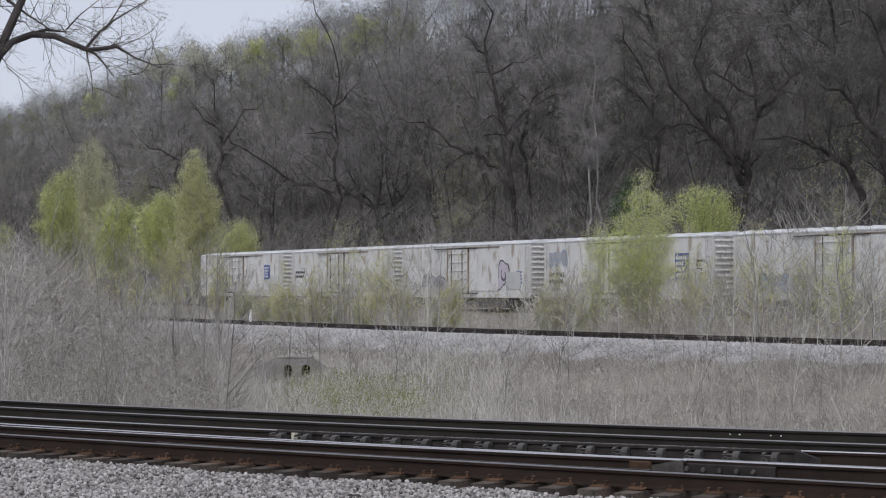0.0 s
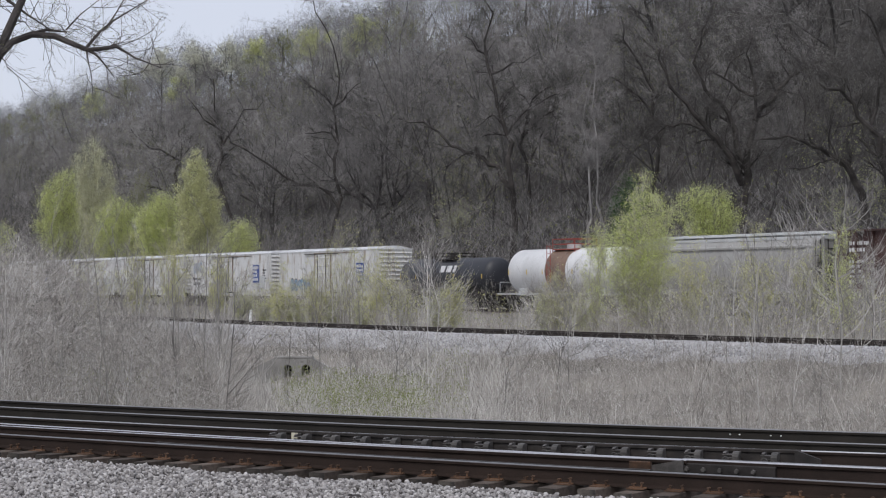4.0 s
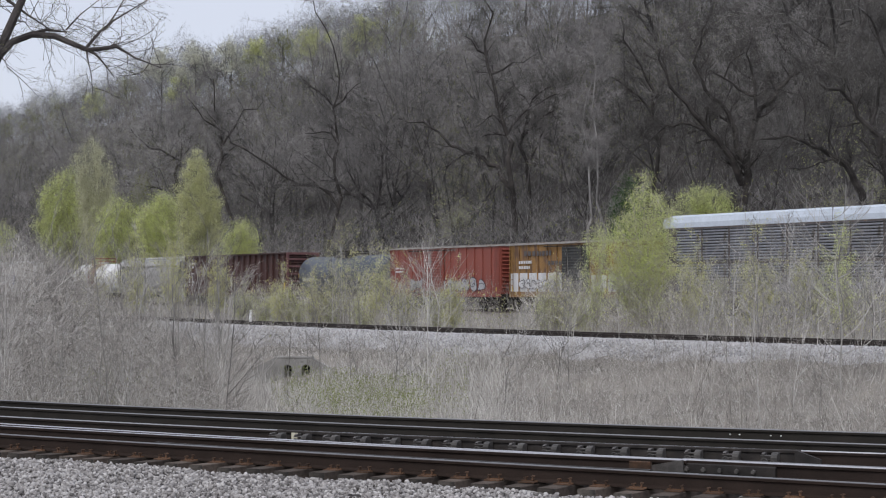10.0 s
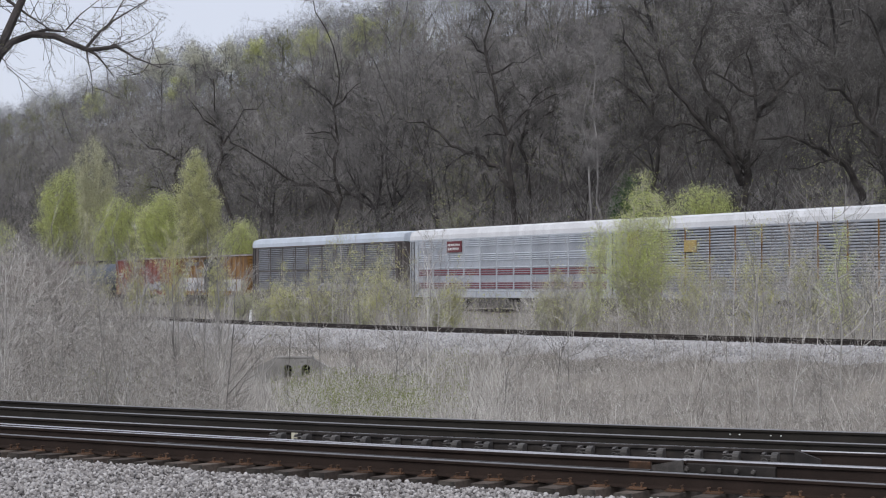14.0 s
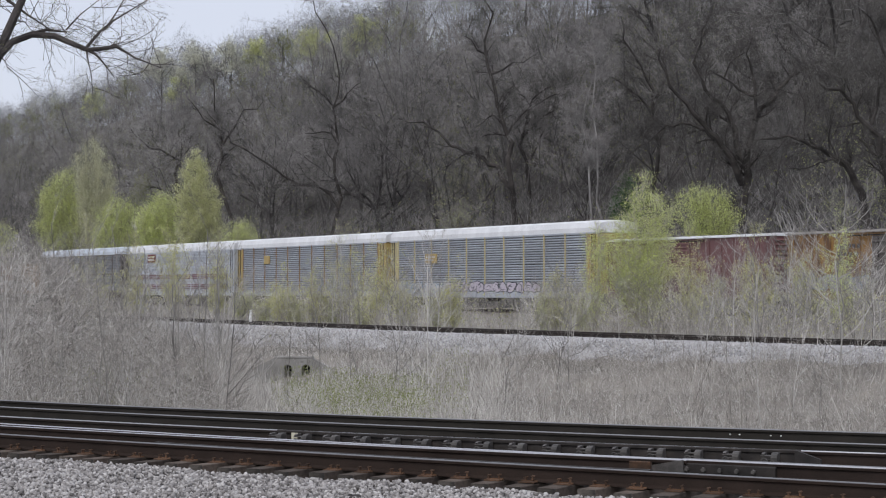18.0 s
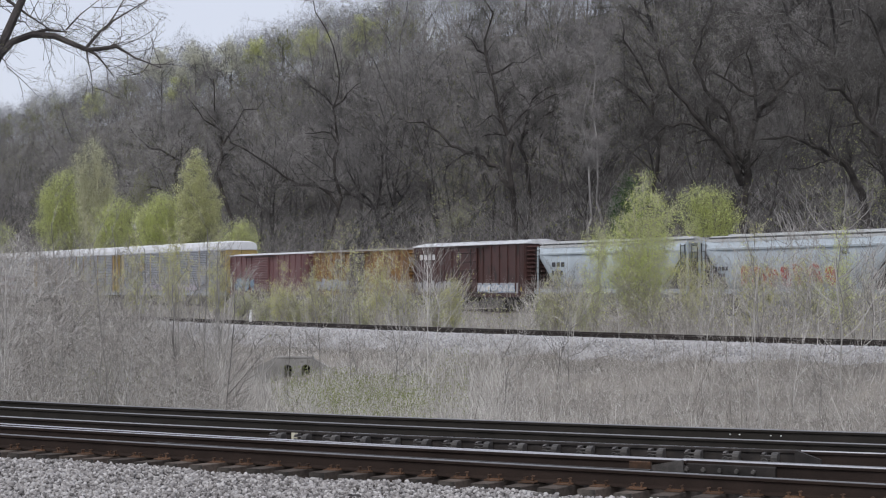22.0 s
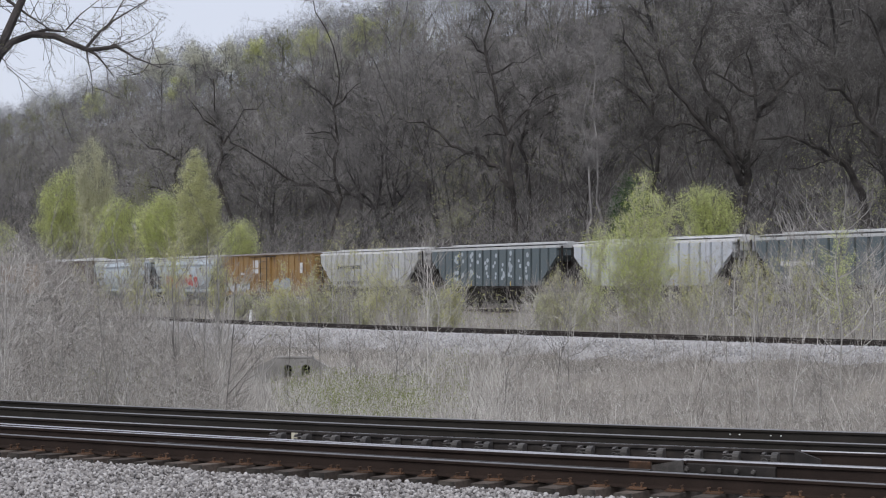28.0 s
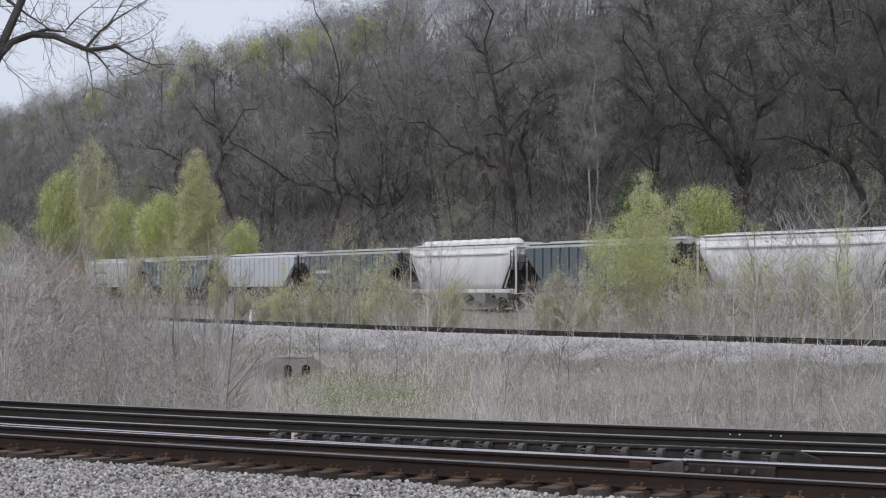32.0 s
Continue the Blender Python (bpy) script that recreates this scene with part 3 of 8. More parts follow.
def hill_spot(px, lat):
    """The point at a bearing and a distance square to the train's track."""
    k = (px - 784.0) / FOC
    a = lat * (ACROSS.x - k * ACROSS.y) / (k * ALONG.y - ALONG.x)
    p = ACROSS * lat + ALONG * a
    return p.x, p.y


def hillside_wood():
    rng = random.Random(11)
    kinds, arrays, TWIGS = [], [], 40
    for s in range(10):
        oak = s in (8, 9)
        mb, V, Fq, tips = forest_variant(100 + s, rng.uniform(15, 20), TWIGS, rng.uniform(0.16, 0.38), 0.12, oak)
        wood = mb.mesh("trunk")
        wood.materials.append(M_BARK)
        twigs = tri_mesh("crown", V, Fq, M_TWIG)
        twigs.materials.append(M_OAKTWIG)
        idx = np.zeros(len(Fq), dtype=np.int32)
        idx[TWIGS * len(tips):] = 1                    # the thin branches, darker than the twigs
        twigs.polygons.foreach_set("material_index", idx)
        crown = [("crown", twigs)]
        bud = s in (2, 5, 7)
        if bud:
            LV, LF = leaves(tips, 9, 0.085, 50 + s, 0.55)
            crown.append(("leaf_bud", tri_mesh("leaf_bud", LV, LF, M_BUD)))
        if s in (0, 3, 8):                          # kinds whose twig colour is darkened for shade
            twigs.materials[0] = M_SHADETWIG
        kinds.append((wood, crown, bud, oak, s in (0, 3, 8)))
        if s == 5:
            green_tips = tips
        arrays.append((mb, V, Fq, bud))
    # single trees up the slope
    spots = []
    lat = 89.0
    while lat < 121:
        a = 0.95 * lat + rng.uniform(0, 5)
        while a < 3.6 * lat + 10:
            spots.append((lat + rng.uniform(-2.8, 2.8), a + rng.uniform(-1.5, 1.5)))
            a += rng.uniform(4.0, 7.8) * (1.0 + 0.0035 * a)
        lat += 4.9
    for lt, a in spots:
        p = ACROSS * lt + ALONG * a
        green = rng.random() < (0.6 if a > 190 else 0.32)
        # dimmer light towards the right is painted by picking shaded-twig kinds
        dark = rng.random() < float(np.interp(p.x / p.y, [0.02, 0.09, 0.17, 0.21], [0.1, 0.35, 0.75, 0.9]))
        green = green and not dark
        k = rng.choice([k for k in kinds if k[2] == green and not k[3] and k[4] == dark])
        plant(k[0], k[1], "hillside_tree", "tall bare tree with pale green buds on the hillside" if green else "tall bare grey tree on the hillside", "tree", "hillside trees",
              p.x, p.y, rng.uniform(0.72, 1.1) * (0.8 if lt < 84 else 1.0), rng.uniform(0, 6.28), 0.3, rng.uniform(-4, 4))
    # heavy dark spreading trees
    for px, lat, sc in ((1440, 98, 1.1), (760, 100, 1.05), (480, 97, 1.0), (1040, 101, 1.05), (1190, 106, 1.0), (680, 92, 0.8), (250, 96, 0.9)):
        x, y = hill_spot(px, lat)
        k = kinds[8 if px > 1150 else 9]
        plant(k[0], k[1], "hillside_tree", "old dark tree with heavy spreading bare limbs", "tree", "hillside trees", x, y, sc, px * 0.37, 0.3, rng.uniform(-5, 5))
    # trees in first leaf along the skyline and a few lower down
    LV, LF = leaves([t for t in green_tips if t[0][0].z > 5], 26, 0.1, 91, 0.5)
    crest = [("crown", kinds[5][1][0][1]), ("leaf_bud", tri_mesh("leaf_bud", LV, LF, M_CREST))]
    for px, lat, sc in ((840, 96, 0.5), (1500, 92, 0.55), (1520, 84, 0.5), (815, 88, 0.45)):
        x, y = hill_spot(px, lat)
        plant(kinds[5][0], crest, "hillside_tree", "hillside tree in first yellow-green leaf", "tree", "hillside trees", x, y, sc, px * 0.7, 0.3)
    # the far trees along the crest, joined
    W = []
    lat = 121.0
    while lat < 186:
        a = 0.95 * lat + rng.uniform(0, 5)
        while a < 3.6 * lat + 10:
            i = rng.choice((2, 5, 7)) if rng.random() < 0.5 else rng.choice((0, 1, 3, 4, 6))
            p = ACROSS * (lat + rng.uniform(-3, 3)) + ALONG * a
            sc, an = rng.uniform(0.65, 1.0), rng.uniform(0, 6.28)
            R = np.array([(math.cos(an), -math.sin(an), 0), (math.sin(an), math.cos(an), 0), (0, 0, 1)]) * sc
            W.append((i, R, np.array((p.x, p.y, gz(p.x, p.y) - 0.3))))
            a += rng.uniform(5.5, 9.0) * (1.0 + 0.003 * a)
        lat += 8.2
    rg = np.random.default_rng(66)
    VV, FF, o = [], [], 0
    for i, R, t in W:
        mb = arrays[i][0]
        v = np.array([tuple(p) for p in mb.v])
        f = np.array([(q[0], q[k], q[k + 1]) for q in mb.f for k in range(1, len(q) - 1)])
        VV.append((v * np.array([0.8, 0.8, 1.0])) @ R.T + t)
        FF.append(f + o)
        o += len(v)
    tagged(new("far_wood_trunks", tri_mesh("far_wood_trunks", np.concatenate(VV), np.concatenate(FF), M_HAZEBARK)), "grey trunks and limbs of the far trees on the crest", "woods", kind="stuff")
    VV, LL = [], []
    for i, R, t in W:
        sc = float(R[2, 2])
        c = t + np.array((0, 0, 11.5 * sc))
        VV.append(dome(rg, c, 4.8 * sc, 7.4 * sc, 1900, 0.35, 1.2, 0.016))
        if arrays[i][3]:
            LL.append(dome_leaves(rg, c, 4.4 * sc, 6.4 * sc, 420, 0.085))
    V, L = np.concatenate(VV), np.concatenate(LL)
    tagged(new("far_wood_crowns", tri_mesh("far_wood_crowns", V, np.arange(len(V)).reshape(-1, 3), M_HAZETWIG)), "grey twig haze of the far trees on the crest", "woods", kind="stuff")
    tagged(new("far_wood_buds", tri_mesh("far_wood_buds", L, np.arange(len(L)).reshape(-1, 4), M_CREST)), "pale green buds of the far trees on the crest", "woods", kind="stuff")


def clumps(rg, c, half, tall, n, loose=0.2):
    """Points gathered in clumps over the upper shell of a domed crown."""
    k = 46
    u = rg.normal(0, 1, (k, 3))
    u[:, 2] = np.abs(u[:, 2]) * 1.1 - 0.35
    u /= np.linalg.norm(u, axis=1)[:, None]
    u *= rg.uniform(0.45, 1.0, (k, 1)) * np.array([half, half, tall])
    pick = rg.integers(0, k, n)
    return np.asarray(c) + u[pick] + rg.normal(0, loose * half, (n, 3))


def dome(rg, c, half, tall, n, len0, len1, width):
    p = clumps(rg, c, half, tall, n)
    d = rg.normal(0, 1, (n, 3)) + np.array([0, 0, 0.5]) + 0.35 * (p - np.asarray(c)) / half
    d /= np.linalg.norm(d, axis=1)[:, None]
    s = np.cross(d, rg.normal(0, 1, (n, 3)))
    s *= width * rg.uniform(0.6, 1.3, (n, 1)) / np.linalg.norm(s, axis=1)[:, None]
    return np.stack([p - s, p + s, p + d * rg.uniform(len0, len1, (n, 1))], 1).reshape(-1, 3)


def dome_leaves(rg, c, half, tall, n, size):
    p = clumps(rg, c, half * 0.95, tall * 0.95, n, 0.13)
    u = rg.normal(0, 1, (n, 3))
    u /= np.linalg.norm(u, axis=1)[:, None]
    w = np.cross(u, rg.normal(0, 1, (n, 3)))
    w /= np.linalg.norm(w, axis=1)[:, None]
    q = size * rg.uniform(0.6, 1.4, (n, 1))
    return np.stack([p - u * q, p + w * q * 0.55, p + u * q, p - w * q * 0.55], 1).reshape(-1, 3)


hillside_wood()


def crest_trees():
    """Round-headed trees along the skyline, some silver in bud, some in first yellow-green leaf."""
    rng = random.Random(71)
    for px, top, half, mt in ((285, 78, 3.4, M_SILVERLEAF), (345, 66, 3.6, M_SILVERLEAF), (408, 58, 3.2, M_SILVERLEAF), (455, 62, 3.0, M_CREST), (500, 38, 3.4, M_BUD), (560, 26, 3.6, M_CREST), (645, 14, 3.2, M_CREST), (700, 2, 3.6, M_BUD),
                              (222, 128, 3.2, M_BUD), (168, 152, 3.0, M_CREST), (110, 172, 3.2, M_BUD), (55, 186, 3.0, M_BUD), (5, 196, 3.0, M_BUD), (600, 46, 3.0, M_SILVERLEAF), (320, 120, 3.2, M_CREST), (430, 120, 3.2, M_BUD)):
        x, y = hill_spot(px, 118 + (px * 7) % 9)
        g = gz(x, y)
        tall = EYE[2] + (512 - top) / FOC * y - g
        rg = np.random.default_rng(px)
        mb, tips = MB(), []
        ring_path(mb, [Vector((0, 0, -0.5)), Vector((0.1, 0, tall * 0.3)), Vector((0, 0.1, tall * 0.55)), Vector((0.1, 0, tall * 0.9))], [0.24, 0.2, 0.15, 0.04], 6)
        for k in range(9):
            a = rng.uniform(0, 6.28)
            grow(mb, rng, (0.05, 0, tall * rng.uniform(0.45, 0.75)), Vector((math.cos(a), math.sin(a), rng.uniform(0.6, 1.6))), half * rng.uniform(0.8, 1.2), 0.08, 1, tips, (5, 4, 4), 0.15, 0.05, (25, 55), 0.5, 0.25, 0.018)
        wood = mb.mesh("trunk")
        wood.materials.append(M_HAZEBARK)
        c = (0, 0, tall - 5.4)
        V = dome(rg, c, half, 5.2, 2600, 0.25, 0.8, 0.016)
        L = dome_leaves(rg, c, half, 5.2, 6200 if mt is not M_BUD else 2400, 0.115)
        lab = {M_SILVERLEAF.name: "silvery budding tree on the skyline", M_CREST.name: "skyline tree in first yellow-green leaf", M_BUD.name: "grey skyline tree with pale buds"}[mt.name]
        plant(wood, [("crown", tri_mesh("crown", V, np.arange(len(V)).reshape(-1, 3), M_HAZETWIG)), ("leaf_bud", tri_mesh("leaf_bud", L, np.arange(len(L)).reshape(-1, 4), mt))], "hillside_tree", lab, "tree", "hillside trees", x, y, 1.0, 0.0, 0.1)


crest_trees()


def old_tree(seed, px, lat, base, limbs, reach=1.5, bark=None, label="old dark tree with long crooked bare limbs"):
    """An old tree: a stout trunk and a few crooked limbs. Each limb is a start radius and its bends, sideways and up from the foot, in metres."""
    rng = random.Random(seed)
    mb, fine, tips = MB(), MB(), []
    x, y = hill_spot(px, lat)
    for n, (r, bends) in enumerate(limbs):
        slope = rng.uniform(-0.35, 0.25) if n else 0.0
        pts = [Vector((bends[0][0], 0, bends[0][1] if n else -0.6))]
        for (x0, z0), (x1, z1) in zip(bends, bends[1:]):
            seg = math.hypot(x1 - x0, z1 - z0)
            for f in (0.5, 1.0):
                j = 0.09 * seg if f == 0.5 else 0.03 * seg
                pts.append(Vector((x0 + (x1 - x0) * f + rng.gauss(0, j), pts[-1].y + slope * seg * 0.5 + rng.gauss(0, 0.08 * seg), z0 + (z1 - z0) * f + rng.gauss(0, j))))
        m = len(pts) - 1
        taper = 0.3 if n == 0 and len(bends) < 5 else 0.8
        rads = [max(0.02, 0.72 * r * (1 - taper * i / m)) for i in range(m + 1)]
        if n == 0:
            rads[0] = base * 0.9
        ring_path(mb, pts, rads, 8)
        run = sum((b - a).length for a, b in zip(pts, pts[1:]))
        for k in range(int(2 + 0.75 * run)):
            t = rng.uniform(0.3 * m if n == 0 else 0.12 * m, m - 0.05)
            i = int(t)
            q = pts[i].lerp(pts[i + 1], t - i)
            d = (pts[i + 1] - pts[i]).normalized()
            side = rng.choice((-1, 1)) * rng.uniform(0.6, 1.6)
            nd = d + Vector((-d.z, 0, d.x)) * side + Vector((0, rng.uniform(-0.7, 0.7), 0.35))
            grow(mb, rng, q, nd, reach * rng.uniform(0.7, 1.9), max(0.018, rads[i] * 0.36), 2, tips, (4, 5, 4), 0.2, 0.05, (28, 65), 0.55, 0.2, 0.009, fine)
    V, Fq = needles(tips, 13, 0.25, 0.95, 0.0095, seed, 0.9, 0.15)
    wood = mb.mesh("trunk")
    wood.materials.append(bark or M_OAK)
    FV = np.array([tuple(v) for v in fine.v])
    tri = [(f[0] + len(V), f[k] + len(V), f[k + 1] + len(V)) for f in fine.f for k in range(1, len(f) - 1)]
    # right-hand trees take the twig colour darkened for shade
    crown = tri_mesh("crown", np.concatenate([V, FV]), np.concatenate([Fq, np.array(tri)]), bark or (M_SHADETWIG if px > 1100 else M_OAKTWIG if px > 800 else M_TWIG))
    if bark is None:
        crown.materials.append(M_OAKTWIG)
        idx = np.zeros(len(Fq) + len(tri), dtype=np.int32)
        idx[len(Fq):] = 1
        crown.polygons.foreach_set("material_index", idx)
    plant(wood, [("crown", crown)], "oak_tree", label, "tree", "hillside trees", x, y, 1.0, 0.0, 0.1)


M_OAK = mat("black_oak_bark", (0.03, 0.027, 0.025), (0.075, 0.067, 0.063), 1.6, 0.95, fine=14, bump=0.6, dist=0.05)
M_ASH = mat("pale_ash_bark", (0.2, 0.19, 0.185), (0.34, 0.325, 0.315), 1.6, 0.95, fine=14, bump=0.4, dist=0.05)


def old_trees():
    old_tree(61, 1318, 84, 0.55, (
        (0.5, ((0, 0), (0, 3), (0.1, 6.2), (0, 8.2))),
        (0.36, ((0, 7.6), (-0.5, 9.6), (-0.9, 10.8), (-1.8, 12.2), (-2.9, 13.1), (-3.6, 15.0), (-3.1, 17.4))),
        (0.36, ((0.1, 7.6), (0.6, 10.2), (1.4, 12.0), (2.8, 13.3), (3.6, 14.3), (5.1, 15.3), (7.1, 15.6))),
        (0.34, ((-0.2, 6.4), (-1.0, 8.2), (-2.2, 9.6), (-3.0, 10.6), (-4.3, 12.0), (-5.5, 13.2), (-6.4, 15.0), (-6.1, 15.8))),
        (0.18, ((-2.2, 9.6), (-3.3, 10.5), (-4.4, 10.8), (-5.4, 10.6), (-6.7, 9.5), (-8.1, 8.6))),
        (0.17, ((0.7, 11.0), (0.9, 12.6), (-0.3, 13.2), (-1.4, 14.1), (-2.0, 14.5), (-2.8, 14.2))),
        (0.16, ((0.8, 12.4), (0.7, 14.2), (0.2, 15.8), (0.5, 17.8))),
        (0.09, ((-1.4, 14.0), (-1.0, 15.0), (-0.1, 15.7)))))
    old_tree(65, 1545, 82, 0.4, (
        (0.42, ((0.2, 0), (0, 4.2), (-0.7, 6.7), (-1.5, 8.0), (-2.3, 8.8), (-3.4, 9.5), (-4.5, 9.9), (-5.5, 10.3), (-7.1, 10.1))),
        (0.12, ((-3.4, 9.5), (-4.1, 10.5), (-4.3, 11.7), (-5.0, 13.1)))))
    old_tree(63, 1590, 81, 0.45, (
        (0.42, ((0, 0), (0, 4.5), (-0.3, 7.3), (-0.8, 9.6), (-1.6, 11.3), (-2.4, 12.7), (-3.3, 13.6), (-4.7, 13.9))),
        (0.25, ((-0.7, 9.4), (-0.3, 12.2), (-1.0, 14.9), (-1.7, 17.0), (-2.6, 18.1))),
        (0.17, ((-1.6, 11.3), (-1.3, 13.6), (0, 15.3)))))
    old_tree(62, 905, 86, 0.42, (
        (0.38, ((0, 0), (0, 7.0), (-0.2, 10.8), (-0.8, 12.7), (-1.3, 14.1), (-1.8, 16.5), (-2.2, 18.4), (-2.0, 20.8), (-2.3, 23.3))),
        (0.33, ((-0.1, 7.0), (-1.1, 8.9), (-2.4, 9.6), (-4.1, 10.2), (-5.3, 10.9), (-6.4, 12.1), (-7.7, 12.9), (-9.9, 13.3))),
        (0.16, ((-1.8, 16.9), (0.2, 18.0), (2.5, 18.9))),
        (0.13, ((-2.1, 18.6), (-3.4, 19.8), (-4.4, 20.2))),
        (0.11, ((-1.0, 13.2), (-2.1, 13.1), (-3.2, 12.3))),
        (0.16, ((-0.4, 11.4), (1.2, 13.7), (3.5, 14.9), (5.2, 15.6)))))
    old_tree(66, 925, 88, 0.32, (
        (0.28, ((0, 0), (0.1, 8.2), (0.2, 11.2), (0.5, 13.2), (1.5, 14.5), (3.0, 15.5))),
        (0.17, ((0.2, 11.0), (1.2, 12.1), (3.0, 13.3), (4.3, 15.7))),
        (0.14, ((0.2, 7.6), (1.5, 10.7), (2.5, 12.5)))))
    old_tree(64, 600, 86, 0.5, (
        (0.3, ((0, 0), (-0.2, 7.9), (-0.5, 12.3), (-0.5, 15.2), (-0.8, 17.5), (-2.3, 19.0), (-3.9, 20.3))),
        (0.15, ((-0.6, 17.0), (0, 20.1), (-0.5, 23.0), (-2.3, 26.5), (-3.2, 28.3))),
        (0.24, ((0, 6.6), (-2.3, 9.1), (-5.8, 10.1), (-8.4, 12.0), (-11.1, 13.4), (-12.3, 15.2))),
        (0.15, ((-0.3, 13.7), (-1.7, 14.6), (-3.5, 14.3))),
        (0.15, ((-0.5, 17.2), (0.9, 18.4), (2.3, 19.6)))), 2.0)
    old_tree(67, 392, 88, 0.42, (
        (0.36, ((0, 0), (-0.1, 10.0), (-0.1, 14.0), (-0.1, 16.1), (-0.9, 19.5), (-1.1, 23.5))),
        (0.23, ((-0.1, 15.0), (1.6, 17.3), (2.7, 19.5), (5.3, 20.5))),
        (0.2, ((-0.1, 16.0), (-2.2, 18.4), (-3.9, 20.8)))), 2.0)
    old_tree(68, 310, 84, 0.4, (
        (0.34, ((0, 0), (0, 5.6), (0.4, 11.8), (0.5, 15.2), (-1.7, 16.3), (-4.1, 17.6), (-5.5, 19.0))),
        (0.2, ((0.5, 14.3), (0.7, 17.3), (0.4, 19.0))),
        (0.2, ((0.2, 9.5), (-0.7, 11.1), (-2.1, 11.8), (-4.1, 12.2), (-6.0, 11.9)))), 2.0)
    old_tree(69, 1150, 92, 0.36, (
        (0.3, ((0, 0), (0.1, 4.0), (0.5, 7.8), (0.1, 12.1), (-1.0, 14.3), (-2.4, 16.3), (-2.6, 18.2))),
        (0.18, ((0.3, 10.0), (-0.9, 11.8), (-2.6, 13.0), (-4.5, 14.3)))))
    ash = "pale-barked bare tree on the hillside"
    old_tree(71, 1046, 85, 0.2, ((0.17, ((0, 0), (0.1, 5.0), (-0.1, 10.0), (0, 14.5), (0.2, 19.0))),), 1.2, M_ASH, ash)
    old_tree(72, 1058, 85, 0.17, ((0.14, ((0, 0), (-0.1, 6.0), (0.1, 11.0), (-0.1, 16.0), (0.5, 19.0))),), 1.2, M_ASH, ash)
    old_tree(73, 372, 93, 0.2, ((0.2, ((0, 0), (0.2, 8.0), (-1.5, 13.0), (-4.5, 17.5), (-8.5, 21.5))), (0.12, ((-1.5, 13.0), (-4.5, 15.5), (-7.5, 20.5)))), 2.0, M_ASH, ash)


old_trees()


def underwood():
    """Brush on the hill and along its foot, joined, as nobody could count it."""
    rg = np.random.default_rng(21)
    n = 120000
    lat = 76 + 62 * rg.random(n) ** 2.0
    a = lat * (0.85 + rg.random(n) * 2.9)
    P = np.stack([ACROSS.x * lat + ALONG.x * a, ACROSS.y * lat + ALONG.y * a], 1)
    cl = np.sin(P[:, 0] * 0.5) * np.sin(P[:, 1] * 0.37) + rg.normal(0, 0.6, n)
    P = P[cl > -0.2]
    n = len(P)
    z = ground_z(P[:, 0], P[:, 1])
    H = rg.uniform(0.4, 1.9, n)
    d = rg.normal(0, 0.9, (n, 3))
    d[:, 2] = 1
    base = np.stack([P[:, 0], P[:, 1], z - 0.1], 1)
    s = rg.normal(0, 1, (n, 3)) * np.array([1, 1, 0.05])
    s /= np.linalg.norm(s, axis=1)[:, None]
    s *= rg.uniform(0.008, 0.02, (n, 1))
    lt = P[:, 0] * ACROSS.x + P[:, 1] * ACROSS.y
    base[:, 2] += rg.random(n) ** 1.4 * np.interp(lt, [76, 80, 86, 96], [5.0, 7.5, 6.0, 2.5])
    V = np.stack([base - s, base + s, base + d * H[:, None]], 1).reshape(-1, 3)
    tagged(new("underwood", tri_mesh("underwood", V, np.arange(len(V)).reshape(-1, 3), M_TWIG)), "grey brush under the hillside trees", "brush", kind="stuff")
    n = 46000
    lat = rg.uniform(114, 188, n)
    a = lat * (0.95 + rg.random(n) * 2.75)
    X, Y = ACROSS.x * lat + ALONG.x * a, ACROSS.y * lat + ALONG.y * a
    base = np.stack([X, Y, ground_z(X, Y) + 6.0 * rg.random(n) ** 1.2], 1)
    d = rg.normal(0, 0.8, (n, 3)) + np.array([0, 0, 0.8])
    s = rg.normal(0, 1, (n, 3)) * np.array([1, 1, 0.05])
    s *= rg.uniform(0.012, 0.026, (n, 1)) / np.linalg.norm(s, axis=1)[:, None]
    V = np.stack([base - s, base + s, base + d * rg.uniform(0.6, 2.2, (n, 1))], 1).reshape(-1, 3)
    tagged(new("underwood", tri_mesh("underwood", V, np.arange(len(V)).reshape(-1, 3), M_HAZETWIG)), "grey brush along the crest of the hill", "brush", kind="stuff")
    # young green leaf on the low brush
    n = 34000
    lat = 75 + 40 * rg.random(n) ** 1.8
    a = lat * (0.85 + rg.random(n) * 2.9)
    X, Y = ACROSS.x * lat + ALONG.x * a, ACROSS.y * lat + ALONG.y * a
    keep = np.sin(X * 0.33 + 1) * np.sin(Y * 0.21) + rg.normal(0, 0.35, n) > 0.35
    X, Y = X[keep], Y[keep]
    n = len(X)
    c = np.stack([X, Y, ground_z(X, Y) + rg.uniform(0.3, 7.5, n)], 1)
    u = rg.normal(0, 1, (n, 3))
    u /= np.linalg.norm(u, axis=1)[:, None]
    w = np.cross(u, rg.normal(0, 1, (n, 3)))
    w /= np.linalg.norm(w, axis=1)[:, None]
    sz = rg.uniform(0.05, 0.12, (n, 1))
    V = np.stack([c - u * sz, c + w * sz * 0.5, c + u * sz, c - w * sz * 0.5], 1).reshape(-1, 3)
    tagged(new("young_leaves", tri_mesh("young_leaves", V, np.arange(len(V)).reshape(-1, 4), M_BUD)), "young green leaves on the low brush", "foliage", kind="stuff")


underwood()


